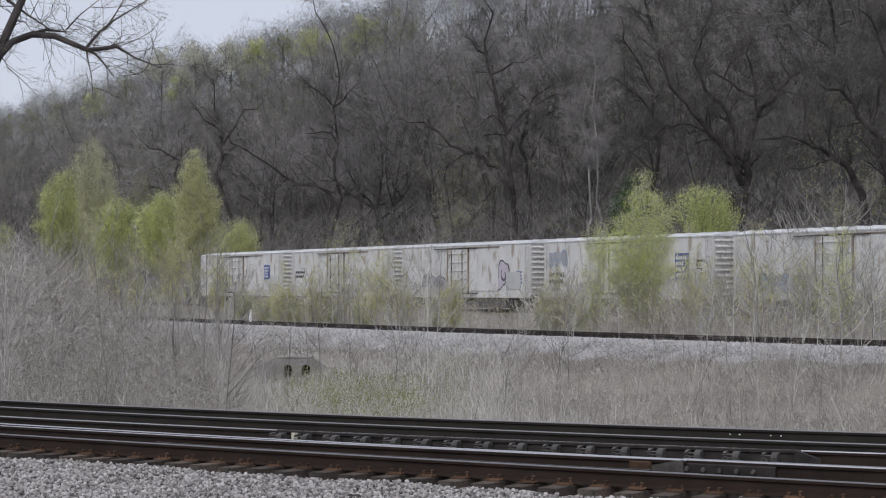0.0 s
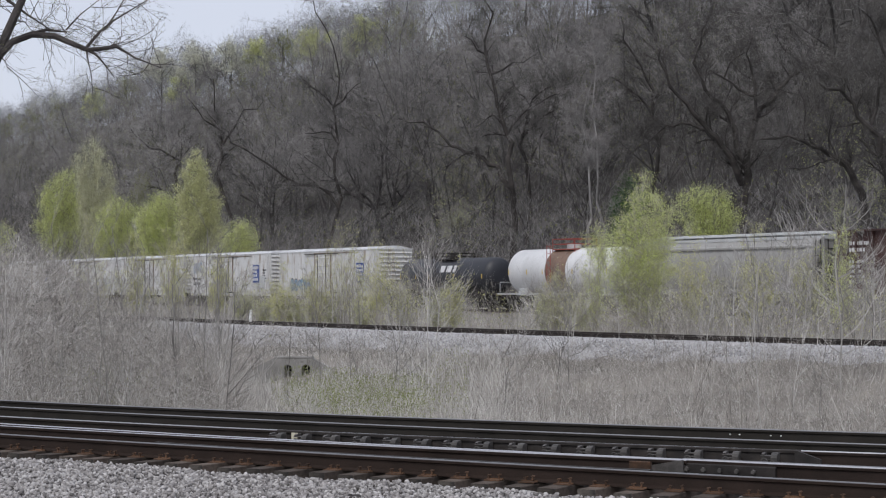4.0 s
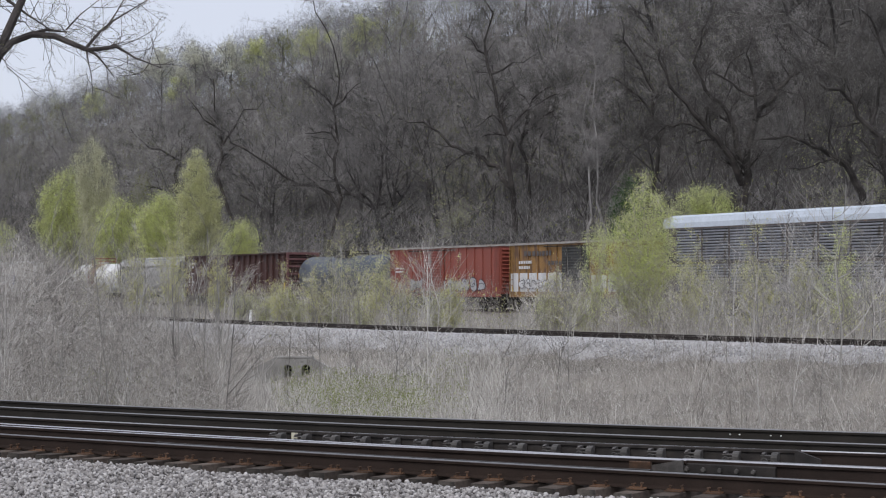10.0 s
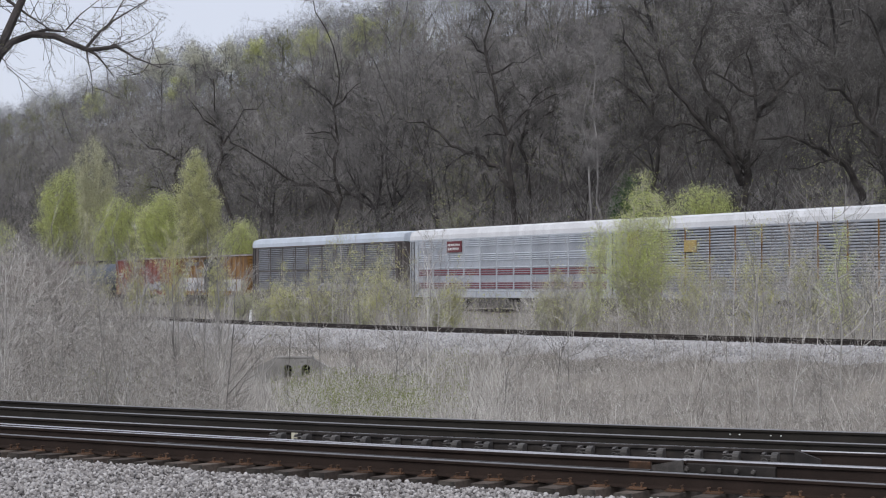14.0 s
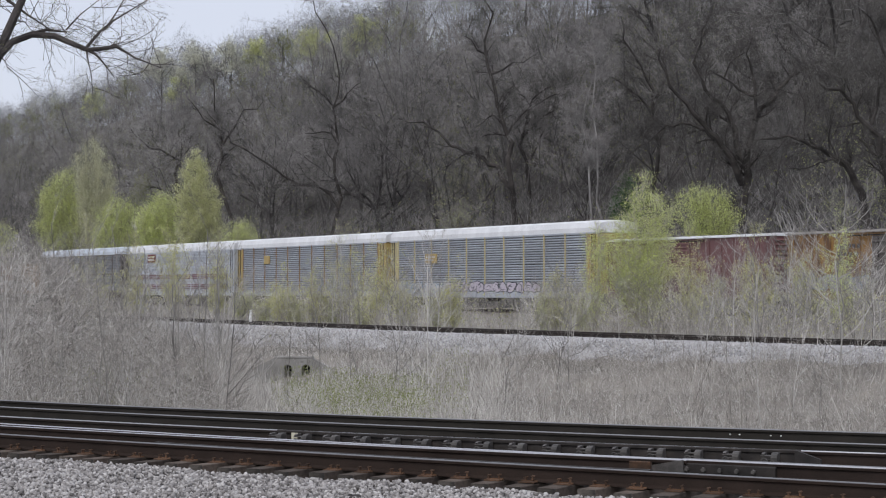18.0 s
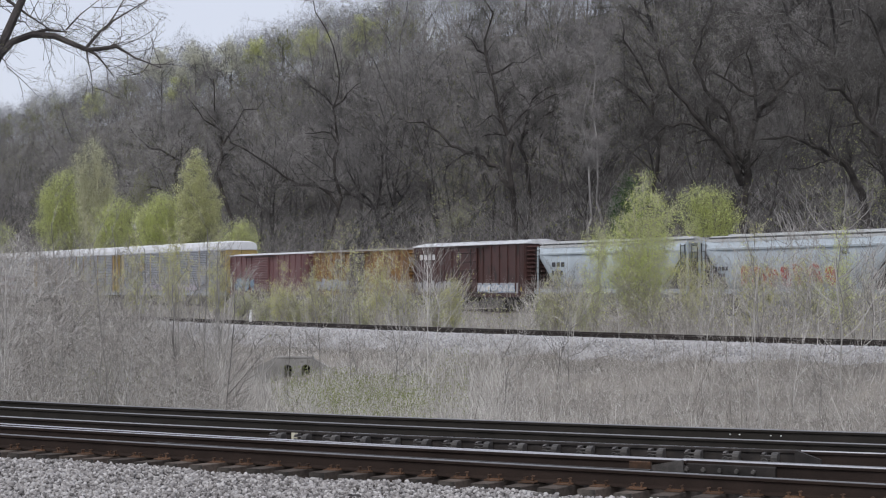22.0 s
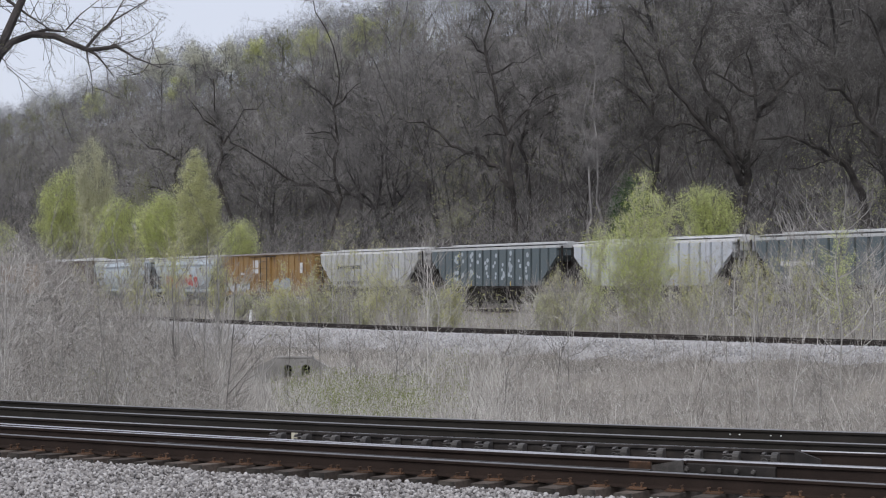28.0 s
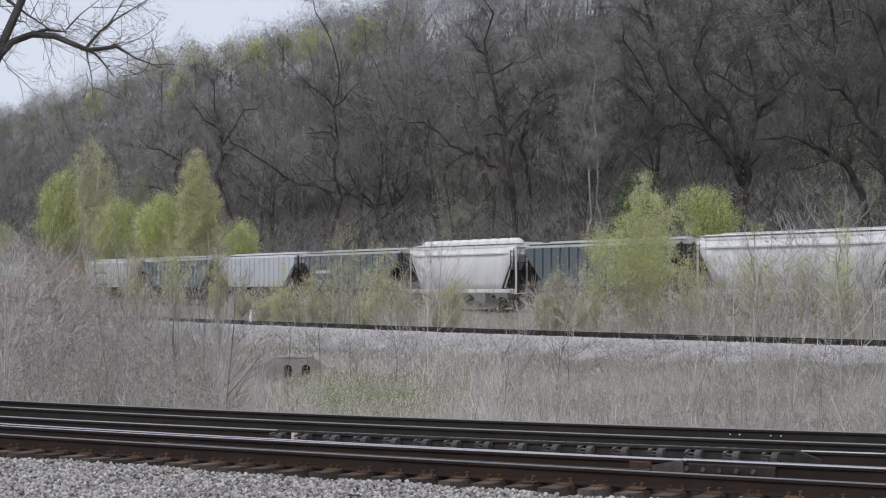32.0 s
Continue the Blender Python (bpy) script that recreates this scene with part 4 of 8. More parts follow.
# ---- willows behind and before the train ----
def plumes(seed, tall, heads, leaf_n, size, material, twig_m, bare=0.35, unit=1.0, thick=0.007, twig_n=5, loose=0.26):
    """A young many-stemmed tree: each head is a stem that ends in an upright plume of ascending shoots.
    heads: (sideways place of its top, its height as a share of the tree's, half width in metres); unit: size of the finest twigs."""
    rng = random.Random(seed)
    mb, tips = MB(), []
    for h, (dx, share, half) in enumerate(heads):
        H = tall * share
        dy = rng.uniform(-0.6, 0.6) * half
        foot = Vector((dx * 0.12 + rng.uniform(-0.15, 0.15), rng.uniform(-0.2, 0.2), -0.2))
        fs = (0, 0.2, 0.4, 0.6, 0.8, 1.0)
        pts = [foot + Vector((dx * 0.88 * f ** 1.3 + rng.gauss(0, 0.012) * H * (0 < f < 1), dy * f + rng.gauss(0, 0.012) * H * (0 < f < 1), (H + 0.2) * f)) for f in fs]
        ring_path(mb, pts, [tall * thick * (1 - 0.88 * f) + 0.004 * unit for f in fs], 6)
        nb = int(28 + 7 * half / unit)
        for b in range(nb):
            f = bare + (0.99 - bare) * (b + rng.random()) / nb
            i = min(4, int(f * 5))
            q = pts[i].lerp(pts[i + 1], f * 5 - i)
            g = (f - bare) / (1 - bare)
            wide = half * (0.22 + 0.78 * math.sin(math.pi * min(1.0, 0.22 + 0.78 * g)) ** 0.8)
            a = rng.uniform(0, 6.283)
            d = Vector((math.cos(a), math.sin(a), rng.uniform(0.45, 1.25)))
            grow(mb, rng, q, d, wide * (rng.uniform(0.7, 1.5) if unit > 1.1 else rng.uniform(1.0, 2.0)), tall * thick * 0.3 * (1.1 - f) + 0.004 * unit, 1, tips, (5, 4, 4), 0.1, 0.1, (18, 45), 0.5, 0.2, 0.005 * unit)
    V, Fq = needles(tips, twig_n, 0.15 * unit, 0.5 * unit, 0.006 * unit, seed, 0.45, 0.4)
    wood = mb.mesh("trunk")
    wood.materials.append(twig_m)
    parts = [("branchwork", tri_mesh("branchwork", V, Fq, twig_m))]
    full, dense = [], 1.0
    for n, t in enumerate(tips):
        z = t[0][0].z / tall
        if n % 5 == 0:
            dense = rng.choice((0.45, 0.9, 1.3, 1.6))
        if rng.random() < dense * float(np.interp(z, [bare, bare + 0.22, 0.65], [0.2, 0.7, 1.0] if loose > 0.2 else [0.1, 0.4, 1.0])):
            full.append(t)
    if leaf_n:
        LV, LF = leaves(full, int(leaf_n * 2.6), size * 0.8, seed + 1, loose * unit)
        parts.append(("crown", tri_mesh("crown", LV, LF, material)))
    return wood, parts


SWAY = []


def willow(seed, px, heads, where, leaf_n, size, material, twig_m, label, name="willow", bare=0.35, behind=True, thick=0.007, twig_n=5, loose=0.26):
    """heads: (bearing, elevation bearing of the top, half width) in the units of FOC; where: distance square to the train's track, or depth before it."""
    x, y = hill_spot(px, where) if behind else (at_col(px, where), where)
    k = y / FOC
    g = gz(x, y)
    tops = [EYE[2] + (512 - top) * k - g for _, top, _ in heads]
    tall = max(tops)
    unit = max(0.7, min(2.0, y / 100))
    wood, parts = plumes(seed, tall, [((b - px) * k, t / tall, w * k) for (b, _, w), t in zip(heads, tops)], leaf_n, size * unit, material, twig_m, bare, unit, thick, twig_n, loose)
    ob = plant(wood, parts, name, label, "tree" if name == "willow" else "bush", "young willows by the track", x, y, 1.0, 0.0, 0.05)
    SWAY.append(ob)


def bush(seed, px, top, half, depth, leaf_n, material, label):
    """A spreading bush: many shoots fanning out of one root, forked above, with small leaves along their ends."""
    rng = random.Random(seed)
    x = at_col(px, depth)
    k = depth / FOC
    tall = EYE[2] + (512 - top) * k - gz(x, depth)
    half *= k
    u = depth / 90
    mb, tips = MB(), []
    for n in range(15):
        a = rng.uniform(0, 6.283)
        out = half * (0.05 if n == 0 else rng.uniform(0.2, 1.0))
        H = tall * (1.0 if n == 0 else rng.uniform(0.6, 0.95) - 0.2 * (out / half))
        fs = (0, 0.25, 0.5, 0.75, 1.0)
        pts = [Vector((math.cos(a) * out * f ** 0.8 + rng.gauss(0, 0.03) * tall * f, math.sin(a) * out * f ** 0.8, -0.15 + (H + 0.15) * f)) for f in fs]
        ring_path(mb, pts, [(0.012 * (1 - 0.8 * f) + 0.002) * u for f in fs], 4)
        for b in range(7):
            t = rng.uniform(1.0, 3.95)
            i = int(t)
            q = pts[i].lerp(pts[i + 1], t - i)
            d = (pts[i + 1] - pts[i]).normalized() + Vector((rng.gauss(0, 0.5), rng.gauss(0, 0.5), 0.2))
            grow(mb, rng, q, d, H * rng.uniform(0.14, 0.3), 0.005 * u, 1, tips, (3, 3, 3), 0.12, 0.1, (20, 45), 0.5, 0.2, 0.0035 * u)
    V, Fq = needles(tips, 4, 0.1 * u, 0.35 * u, 0.0045 * u, seed, 0.5, 0.3)
    wood = mb.mesh("stem")
    wood.materials.append(M_TAN)
    LV, LF = leaves(tips, 3 + 3 * leaf_n, 0.036 * u, seed + 1, 0.1 * u)
    parts = [("branchwork", tri_mesh("branchwork", V, Fq, M_TAN)), ("crown", tri_mesh("crown", LV, LF, material))]
    SWAY.append(plant(wood, parts, "budding_bush", label, "bush", "young willows by the track", x, depth, 1.0, 0.0, 0.05))


def leafy_trees():
    for n, (px, top, half, depth) in enumerate(((470, 518, 24, 101), (530, 525, 22, 98), (640, 524, 24, 92), (590, 512, 22, 95), (960, 515, 22, 82), (1030, 500, 22, 80), (770, 500, 22, 87), (430, 495, 24, 103), (1270, 470, 26, 82), (1440, 470, 26, 80), (1540, 460, 24, 78))):
        bush(380 + n, px, top, half, depth, 1, M_FRESH, "low bush with fresh green leaves")
    # beyond the train
    willow(301, 118, ((118, 298, 12), (106, 308, 12), (92, 320, 12), (80, 332, 11), (72, 352, 10), (132, 310, 12), (146, 322, 12), (158, 340, 11), (100, 345, 15), (125, 350, 16), (86, 372, 13), (148, 368, 14), (112, 385, 16), (70, 392, 13), (140, 400, 15), (92, 408, 15)), 75, 9, 0.047, M_LIME, M_SHOOT, "young willow with fresh lime green leaves", bare=0.36)
    willow(302, 165, ((163, 240, 15), (148, 256, 16), (132, 272, 15), (180, 264, 16), (194, 288, 15), (204, 316, 14), (168, 290, 20), (186, 332, 18), (146, 300, 18), (170, 345, 20)), 76, 11, 0.046, M_OLIVE, M_SHOOT, "tall thin willow in grey-green bud", bare=0.24, twig_n=3, loose=0.22)
    willow(303, 210, ((204, 350, 13), (192, 364, 12), (178, 372, 12), (218, 356, 12), (234, 366, 13), (212, 385, 16), (190, 400, 14), (240, 392, 14), (172, 408, 14), (226, 412, 16)), 75, 9, 0.045, M_LIME, M_SHOOT, "round young willow with yellow-green leaves", bare=0.36)
    willow(304, 252, ((252, 316, 18), (240, 335, 16)), 78, 6, 0.045, M_BUD, M_STEM, "thin willow with dull green buds", bare=0.3)
    willow(305, 282, ((286, 344, 13), (272, 354, 13), (258, 368, 12), (298, 352, 13), (312, 362, 12), (250, 384, 12), (280, 378, 17), (300, 392, 16), (265, 400, 16), (322, 400, 14), (290, 415, 17)), 74.5, 10, 0.045, M_LIME, M_SHOOT, "round young willow with lime green leaves", bare=0.36)
    willow(306, 345, ((346, 262, 12), (336, 278, 12), (357, 282, 12), (324, 300, 12), (368, 304, 12), (314, 328, 11), (380, 330, 11), (388, 352, 9), (346, 315, 15), (330, 350, 14), (366, 350, 14), (384, 378, 14), (396, 398, 11), (352, 385, 18), (320, 392, 15)), 75, 10, 0.047, M_FEATHER, M_SHOOT, "tall feathery willow with yellow-green buds", bare=0.2, twig_n=4, loose=0.16)
    willow(307, 425, ((425, 392, 9), (414, 400, 9), (438, 400, 9), (448, 414, 8), (406, 412, 8), (398, 428, 10), (440, 432, 10)), 74, 7, 0.045, M_LIME, M_SHOOT, "small willow with yellow-green leaves", bare=0.3)
    willow(308, 6, ((4, 398, 14), (16, 408, 12)), 75, 8, 0.045, M_LIME, M_STEM, "small willow with sparse green leaves", bare=0.3)
    willow(309, 1248, ((1213, 346, 11), (1227, 330, 12), (1242, 338, 11), (1257, 331, 12), (1273, 338, 12), (1288, 352, 12), (1300, 372, 11), (1238, 360, 16), (1262, 365, 17), (1285, 382, 14)), 74, 10, 0.05, M_LIME, M_STEM, "round-topped young willow with lime green leaves", bare=0.3)
    # before the train
    front = (
        (1140, ((1139, 306, 23), (1116, 338, 22), (1165, 340, 20), (1184, 368, 18), (1098, 385, 20), (1150, 385, 28), (1122, 400, 28), (1080, 425, 26), (1056, 440, 24), (1105, 445, 30), (1178, 425, 26), (1150, 455, 30), (1090, 480, 30), (1190, 480, 26)), 82, 11, M_LIME, "young willow with bright lime green leaves", "willow", 0.18),
        (1056, ((1056, 394, 12), (1040, 415, 11), (1073, 408, 12)), 80, 6, M_LIME, "small willow with yellow-green leaves", "willow", 0.15),
        (1215, ((1195, 430, 16), (1220, 440, 14), (1245, 445, 14)), 80, 5, M_YELLOW, "thin bush with yellow buds", "budding_bush", 0.2),
        (1340, ((1330, 420, 14), (1352, 412, 13), (1315, 440, 12), (1370, 430, 13)), 82, 7, M_YELLOW, "thin bush with yellow buds", "budding_bush", 0.2),
        (1420, ((1410, 400, 10), (1435, 430, 12)), 80, 3, M_YELLOW, "thin bush with yellow buds", "budding_bush", 0.2),
        (1495, ((1492, 385, 9), (1508, 405, 9), (1478, 425, 10)), 76, 5, M_LIME, "thin bush with fresh green leaves", "budding_bush", 0.25),
        (606, ((606, 396, 9), (590, 410, 9), (622, 412, 9), (575, 440, 10), (632, 440, 9)), 94, 2, M_YELLOW, "thin upright bush with yellow-brown buds", "budding_bush", 0.2),
        (668, ((664, 432, 9), (676, 440, 8), (645, 455, 10)), 90, 4, M_YELLOW, "low bush with yellow-green buds", "budding_bush", 0.2),
        (715, ((705, 462, 12), (728, 470, 12)), 88, 2, M_YELLOW, "low pale bush in first bud", "budding_bush", 0.15),
        (555, ((545, 466, 12), (565, 474, 12)), 95, 2, M_YELLOW, "low pale bush in first bud", "budding_bush", 0.15),
        (500, ((492, 476, 12), (512, 484, 12)), 98, 3, M_YELLOW, "low pale bush in first bud", "budding_bush", 0.15),
        (800, ((795, 474, 10), (812, 480, 10)), 85, 3, M_YELLOW, "low pale bush in first bud", "budding_bush", 0.15),
        (985, ((978, 470, 10), (995, 478, 10)), 82, 2, M_YELLOW, "low pale bush in first bud", "budding_bush", 0.15),
        (310, ((308, 408, 16), (292, 430, 15), (326, 425, 15)), 104, 4, M_YELLOW, "willow bush with yellow-green buds", "budding_bush", 0.2),
        (240, ((235, 430, 15), (255, 440, 14)), 106, 4, M_YELLOW, "willow bush with yellow-green buds", "budding_bush", 0.2),
        (385, ((378, 428, 14), (398, 436, 14)), 100, 3, M_YELLOW, "willow bush with yellow-green buds", "budding_bush", 0.2),
        (160, ((150, 415, 12), (175, 420, 12)), 100, 2, M_YELLOW, "thin bush with yellow buds", "budding_bush", 0.2),
    )
    for i, (px, heads, depth, ln, m, lab, nm, bare) in enumerate(front):
        if nm == "budding_bush":
            top = min(h[1] for h in heads)
            half = max(abs(h[0] - px) + h[2] for h in heads) * 1.25
            bush(340 + i, px, top, half, depth, ln, m, lab)
            continue
        willow(340 + i, px, heads, depth, ln, 0.045, m, M_TAN, lab, nm, bare, False, 0.005, 4)


leafy_trees()


def dark_bush():
    x, y = hill_spot(1108, 79)
    tall = EYE[2] + (512 - 318) / FOC * y - gz(x, y)
    wood, crown = plumes(777, tall, ((0, 1.0, 1.0), (-0.7, 0.85, 0.9), (0.8, 0.8, 0.9)), 12, 0.07, M_DEEPGREEN, M_STEM, 0.2)
    plant(wood, crown, "evergreen_bush", "deep green leafy bush at the foot of the hill", "bush", "", x, y, 1.0, 0.5, 0.1)


dark_bush()


def sapling_kind(seed, tall, limbs, thick, wild=0.1):
    rng = random.Random(seed)
    mb, tips = MB(), []
    d = Vector((rng.gauss(0, 0.05), rng.gauss(0, 0.05), 1))
    grow(mb, rng, (0, 0, -0.2), d, tall, thick, 2, tips, (3, limbs, limbs), wild * 0.4, 0.05, (22, 50), 0.33, 0.2, 0.0045)
    V, Fq = needles(tips, 4, 0.1, 0.4, 0.004, seed, 0.4, 0.3)
    wood = mb.mesh("stem")
    wood.materials.append(M_PALE if seed % 3 == 0 else M_STEM)
    return wood, [("branchwork", tri_mesh("branchwork", V, Fq, M_STEM))]


def wild_kind(seed, tall):
    """A leader with long limbs that sweep out and then up, each with a few shoots."""
    rng = random.Random(seed)
    mb, tips = MB(), []
    fs = [i / 6 for i in range(7)]
    lead = [Vector((rng.gauss(0, 0.04) * tall * f, rng.gauss(0, 0.04) * tall * f, -0.2 + (tall + 0.2) * f)) for f in fs]
    ring_path(mb, lead, [0.02 * (1 - 0.84 * f) for f in fs], 5)
    n = rng.choice((11, 13, 15))
    for k in range(n):
        f = 0.18 + 0.74 * (k + rng.random()) / n
        i = min(5, int(f * 6))
        q = lead[i].lerp(lead[i + 1], f * 6 - i)
        a = rng.uniform(0, 6.283)
        L = tall * rng.uniform(0.24, 0.46) * (1.2 - 0.75 * f)
        out = Vector((math.cos(a), math.sin(a), 0))
        pts = [q + out * (L * 0.9 * g ** 0.85) + Vector((rng.gauss(0, 0.02), rng.gauss(0, 0.02), L * (0.35 * g + 0.5 * g * g))) for g in (0, 0.25, 0.5, 0.75, 1.0)]
        r = 0.0115 * (1.15 - 0.6 * f)
        ring_path(mb, pts, [r, r * 0.85, r * 0.7, r * 0.5, r * 0.25], 4)
        for j in range(3):
            t = rng.uniform(0.8, 3.6)
            m = int(t)
            b = pts[m].lerp(pts[m + 1], t - m)
            d = (pts[m + 1] - pts[m]).normalized() + Vector((rng.gauss(0, 0.5), rng.gauss(0, 0.5), 0.45))
            grow(mb, rng, b, d, L * rng.uniform(0.25, 0.5), r * 0.45, 0, tips, (2, 2, 2), 0.1, 0.15, (20, 40), 0.4, 0.2, 0.0032)
    V, Fq = needles(tips, 5, 0.1, 0.35, 0.004, seed, 0.45, 0.35)
    wood = mb.mesh("stem")
    wood.materials.append(M_PALE if seed % 2 else M_STEM)
    return wood, [("branchwork", tri_mesh("branchwork", V, Fq, M_STEM))]


def saplings():
    rng = random.Random(31)
    kinds = [sapling_kind(400 + i, rng.uniform(3.6, 4.4), rng.choice((7, 9, 11)), rng.uniform(0.018, 0.03), rng.uniform(0.08, 0.2)) for i in range(9)]
    kinds += [wild_kind(430 + i, 4.0) for i in range(6)]
    lab = "leafless grey sapling in the ditch"

    def put(px, top, depth, k=None):
        x = at_col(px, depth)
        g = gz(x, depth)
        tall = EYE[2] + (512 - top) / FOC * depth - g
        w, c = kinds[rng.randrange(9) if k is None else k]
        plant(w, c, "sapling", lab, "sapling", "leafless saplings", x, depth, tall / 4.0, rng.uniform(0, 6.28), 0.05, rng.uniform(-3, 3))

    # thicket on the far left
    for i in range(80):
        px = -40 + 440 * rng.random() ** 1.25
        put(px, rng.uniform(395, 560) + 0.12 * max(0, px - 250), rng.uniform(44, 74))
    # open middle
    for px, top, depth in ((460, 545, 60), (510, 560, 62), (570, 470, 70), (700, 505, 58), (765, 470, 57), (740, 560, 55), (905, 545, 50), (1010, 470, 64), (985, 530, 60),
                           (640, 560, 66), (860, 560, 64), (545, 520, 72), (618, 540, 60), (600, 440, 92), (640, 452, 90), (702, 470, 88), (660, 490, 91), (725, 488, 86), (560, 486, 95), (500, 498, 98),
                           (1010, 462, 80), (985, 478, 82), (760, 392, 84), (742, 418, 85), (772, 430, 84), (690, 455, 87), (630, 480, 93)):
        put(px, top, depth)
    # thin wood on the right
    for px, top, depth in ((1345, 352, 66), (1330, 440, 58), (1285, 470, 58), (1520, 470, 54), (1560, 400, 62), (1422, 455, 60), (1365, 480, 56), (1470, 480, 58), (1250, 500, 60), (1300, 430, 66), (1400, 540, 50),
                           (1210, 520, 60), (1160, 510, 62), (1095, 500, 64), (1350, 560, 48), (1450, 550, 50), (1392, 360, 68)):
        put(px, top, depth)
    lab = "pale leafless sapling with wide ascending branches"
    for px, top, depth, k in ((1488, 338, 60, 9), (1300, 430, 66, 10), (1345, 405, 63, 11), (1400, 420, 64, 12), (1530, 420, 62, 11), (1260, 450, 67, 12), (1320, 470, 62, 9), (1380, 460, 60, 10),
                              (1465, 450, 66, 12), (1510, 470, 60, 9), (1215, 480, 68, 11), (700, 452, 62, 13), (772, 440, 60, 14), (640, 470, 88, 12), (715, 500, 80, 11), (590, 470, 90, 10), (1488, 325, 52, 14), (1545, 400, 60, 13),
                              (1365, 430, 64, 14), (1425, 455, 63, 9), (1330, 500, 60, 13), (1280, 490, 62, 11), (1240, 520, 62, 14), (1005, 470, 60, 13), (895, 520, 58, 11), (1445, 500, 58, 12), (1555, 470, 58, 10), (1395, 372, 66, 13)):
        put(px, top, depth, k)
    for i in range(11):
        put(rng.uniform(1235, 1575), rng.uniform(400, 520), rng.uniform(60, 69), 9 + i % 6)
    for px, top, depth, k in ((400, 545, 58, 11), (380, 560, 52, 9), (300, 470, 66, 12),
                              (220, 440, 68, 10), (150, 450, 62, 9), (90, 430, 70, 11), (40, 410, 66, 12), (10, 440, 60, 10), (340, 480, 72, 9), (930, 500, 70, 12), (1010, 475, 74, 9)):
        put(px, top, depth, k)


saplings()


# ---- dry grass ----
def blades(name, label, P, H, wid, lean, material, seed, bend=0.3, floor=None):
    """Two-part blades: a stem quad and a bent tip."""
    rg = np.random.default_rng(seed)
    n = len(P)
    z = ground_z(P[:, 0], P[:, 1])
    if floor is not None:
        z = np.maximum(z, floor)
    base = np.stack([P[:, 0], P[:, 1], z - 0.05], 1)
    d = rg.normal(0, lean, (n, 3))
    d[:, 2] = 1
    d /= np.linalg.norm(d, axis=1)[:, None]
    s = rg.normal(0, 1, (n, 3)) * np.array([1, 0.4, 0])
    s /= np.linalg.norm(s, axis=1)[:, None]
    s = s * wid[:, None]
    midp = base + d * (H * 0.6)[:, None]
    d2 = d + rg.normal(0, bend, (n, 3))
    tip = midp + d2 * (H * 0.4)[:, None]
    V = np.stack([base - s, base + s, midp + s * 0.8, midp - s * 0.8, tip], 1).reshape(-1, 3)
    o = np.arange(n) * 5
    T = np.concatenate([np.stack([o, o + 1, o + 2], 1), np.stack([o, o + 2, o + 3], 1), np.stack([o + 3, o + 2, o + 4], 1)])
    return tagged(new(name, tri_mesh(name, V, T, material)), label, "grass", kind="stuff")


def field(n, d0, d1, c0, c1, seed, keep=None):
    rg = np.random.default_rng(seed)
    y = d0 + (d1 - d0) * rg.random(n)
    px = rg.uniform(c0, c1, n)
    P = np.stack([at_col(px, y), y], 1)
    if keep is not None:
        P = P[keep(P, rg)]
    return P


def brushwood(name, label, P, H, wid, seed, side=6, lean=0.2, material=None, floor=None):
    """Thin woody stems, each with a few ascending side shoots."""
    rg = np.random.default_rng(seed)
    n = len(P)
    z = ground_z(P[:, 0], P[:, 1])
    if floor is not None:
        z = np.maximum(z, floor)
    base = np.stack([P[:, 0], P[:, 1], z - 0.05], 1)
    d = rg.normal(0, lean, (n, 3))
    d[:, 2] = 1
    s = rg.normal(0, 1, (n, 3)) * np.array([1, 0.3, 0])
    s /= np.linalg.norm(s, axis=1)[:, None]
    s = s * wid[:, None]
    bend = rg.normal(0, 0.06, (n, 3)) * H[:, None]
    mid = base + d * (H * 0.5)[:, None] + bend * np.array([1, 1, 0.1])
    tip = base + d * H[:, None]
    V = [np.stack([base - s, base + s, mid + s * 0.7, mid - s * 0.7, tip], 1).reshape(-1, 3)]
    o = np.arange(n) * 5
    T = [np.stack([o, o + 1, o + 2], 1), np.stack([o, o + 2, o + 3], 1), np.stack([o + 3, o + 2, o + 4], 1)]
    off = n * 5
    for k in range(side):
        f = rg.uniform(0.2, 0.95, n)[:, None]
        q = np.where(f < 0.5, base + (mid - base) * f * 2, mid + (tip - mid) * (f * 2 - 1))
        dv = d * 0.8 + rg.normal(0, 0.95, (n, 3)) * np.array([1, 1, 0.5])
        L = (H * rg.uniform(0.12, 0.42, n))[:, None] * (1.25 - f)
        w = s * 0.45
        V.append(np.stack([q - w, q + w, q + dv * L], 1).reshape(-1, 3))
        m = np.arange(n) * 3 + off
        T.append(np.stack([m, m + 1, m + 2], 1))
        off += 3 * n
    return tagged(new(name, tri_mesh(name, np.concatenate(V), np.concatenate(T), material or M_BRUSH)), label, "brush", kind="stuff")


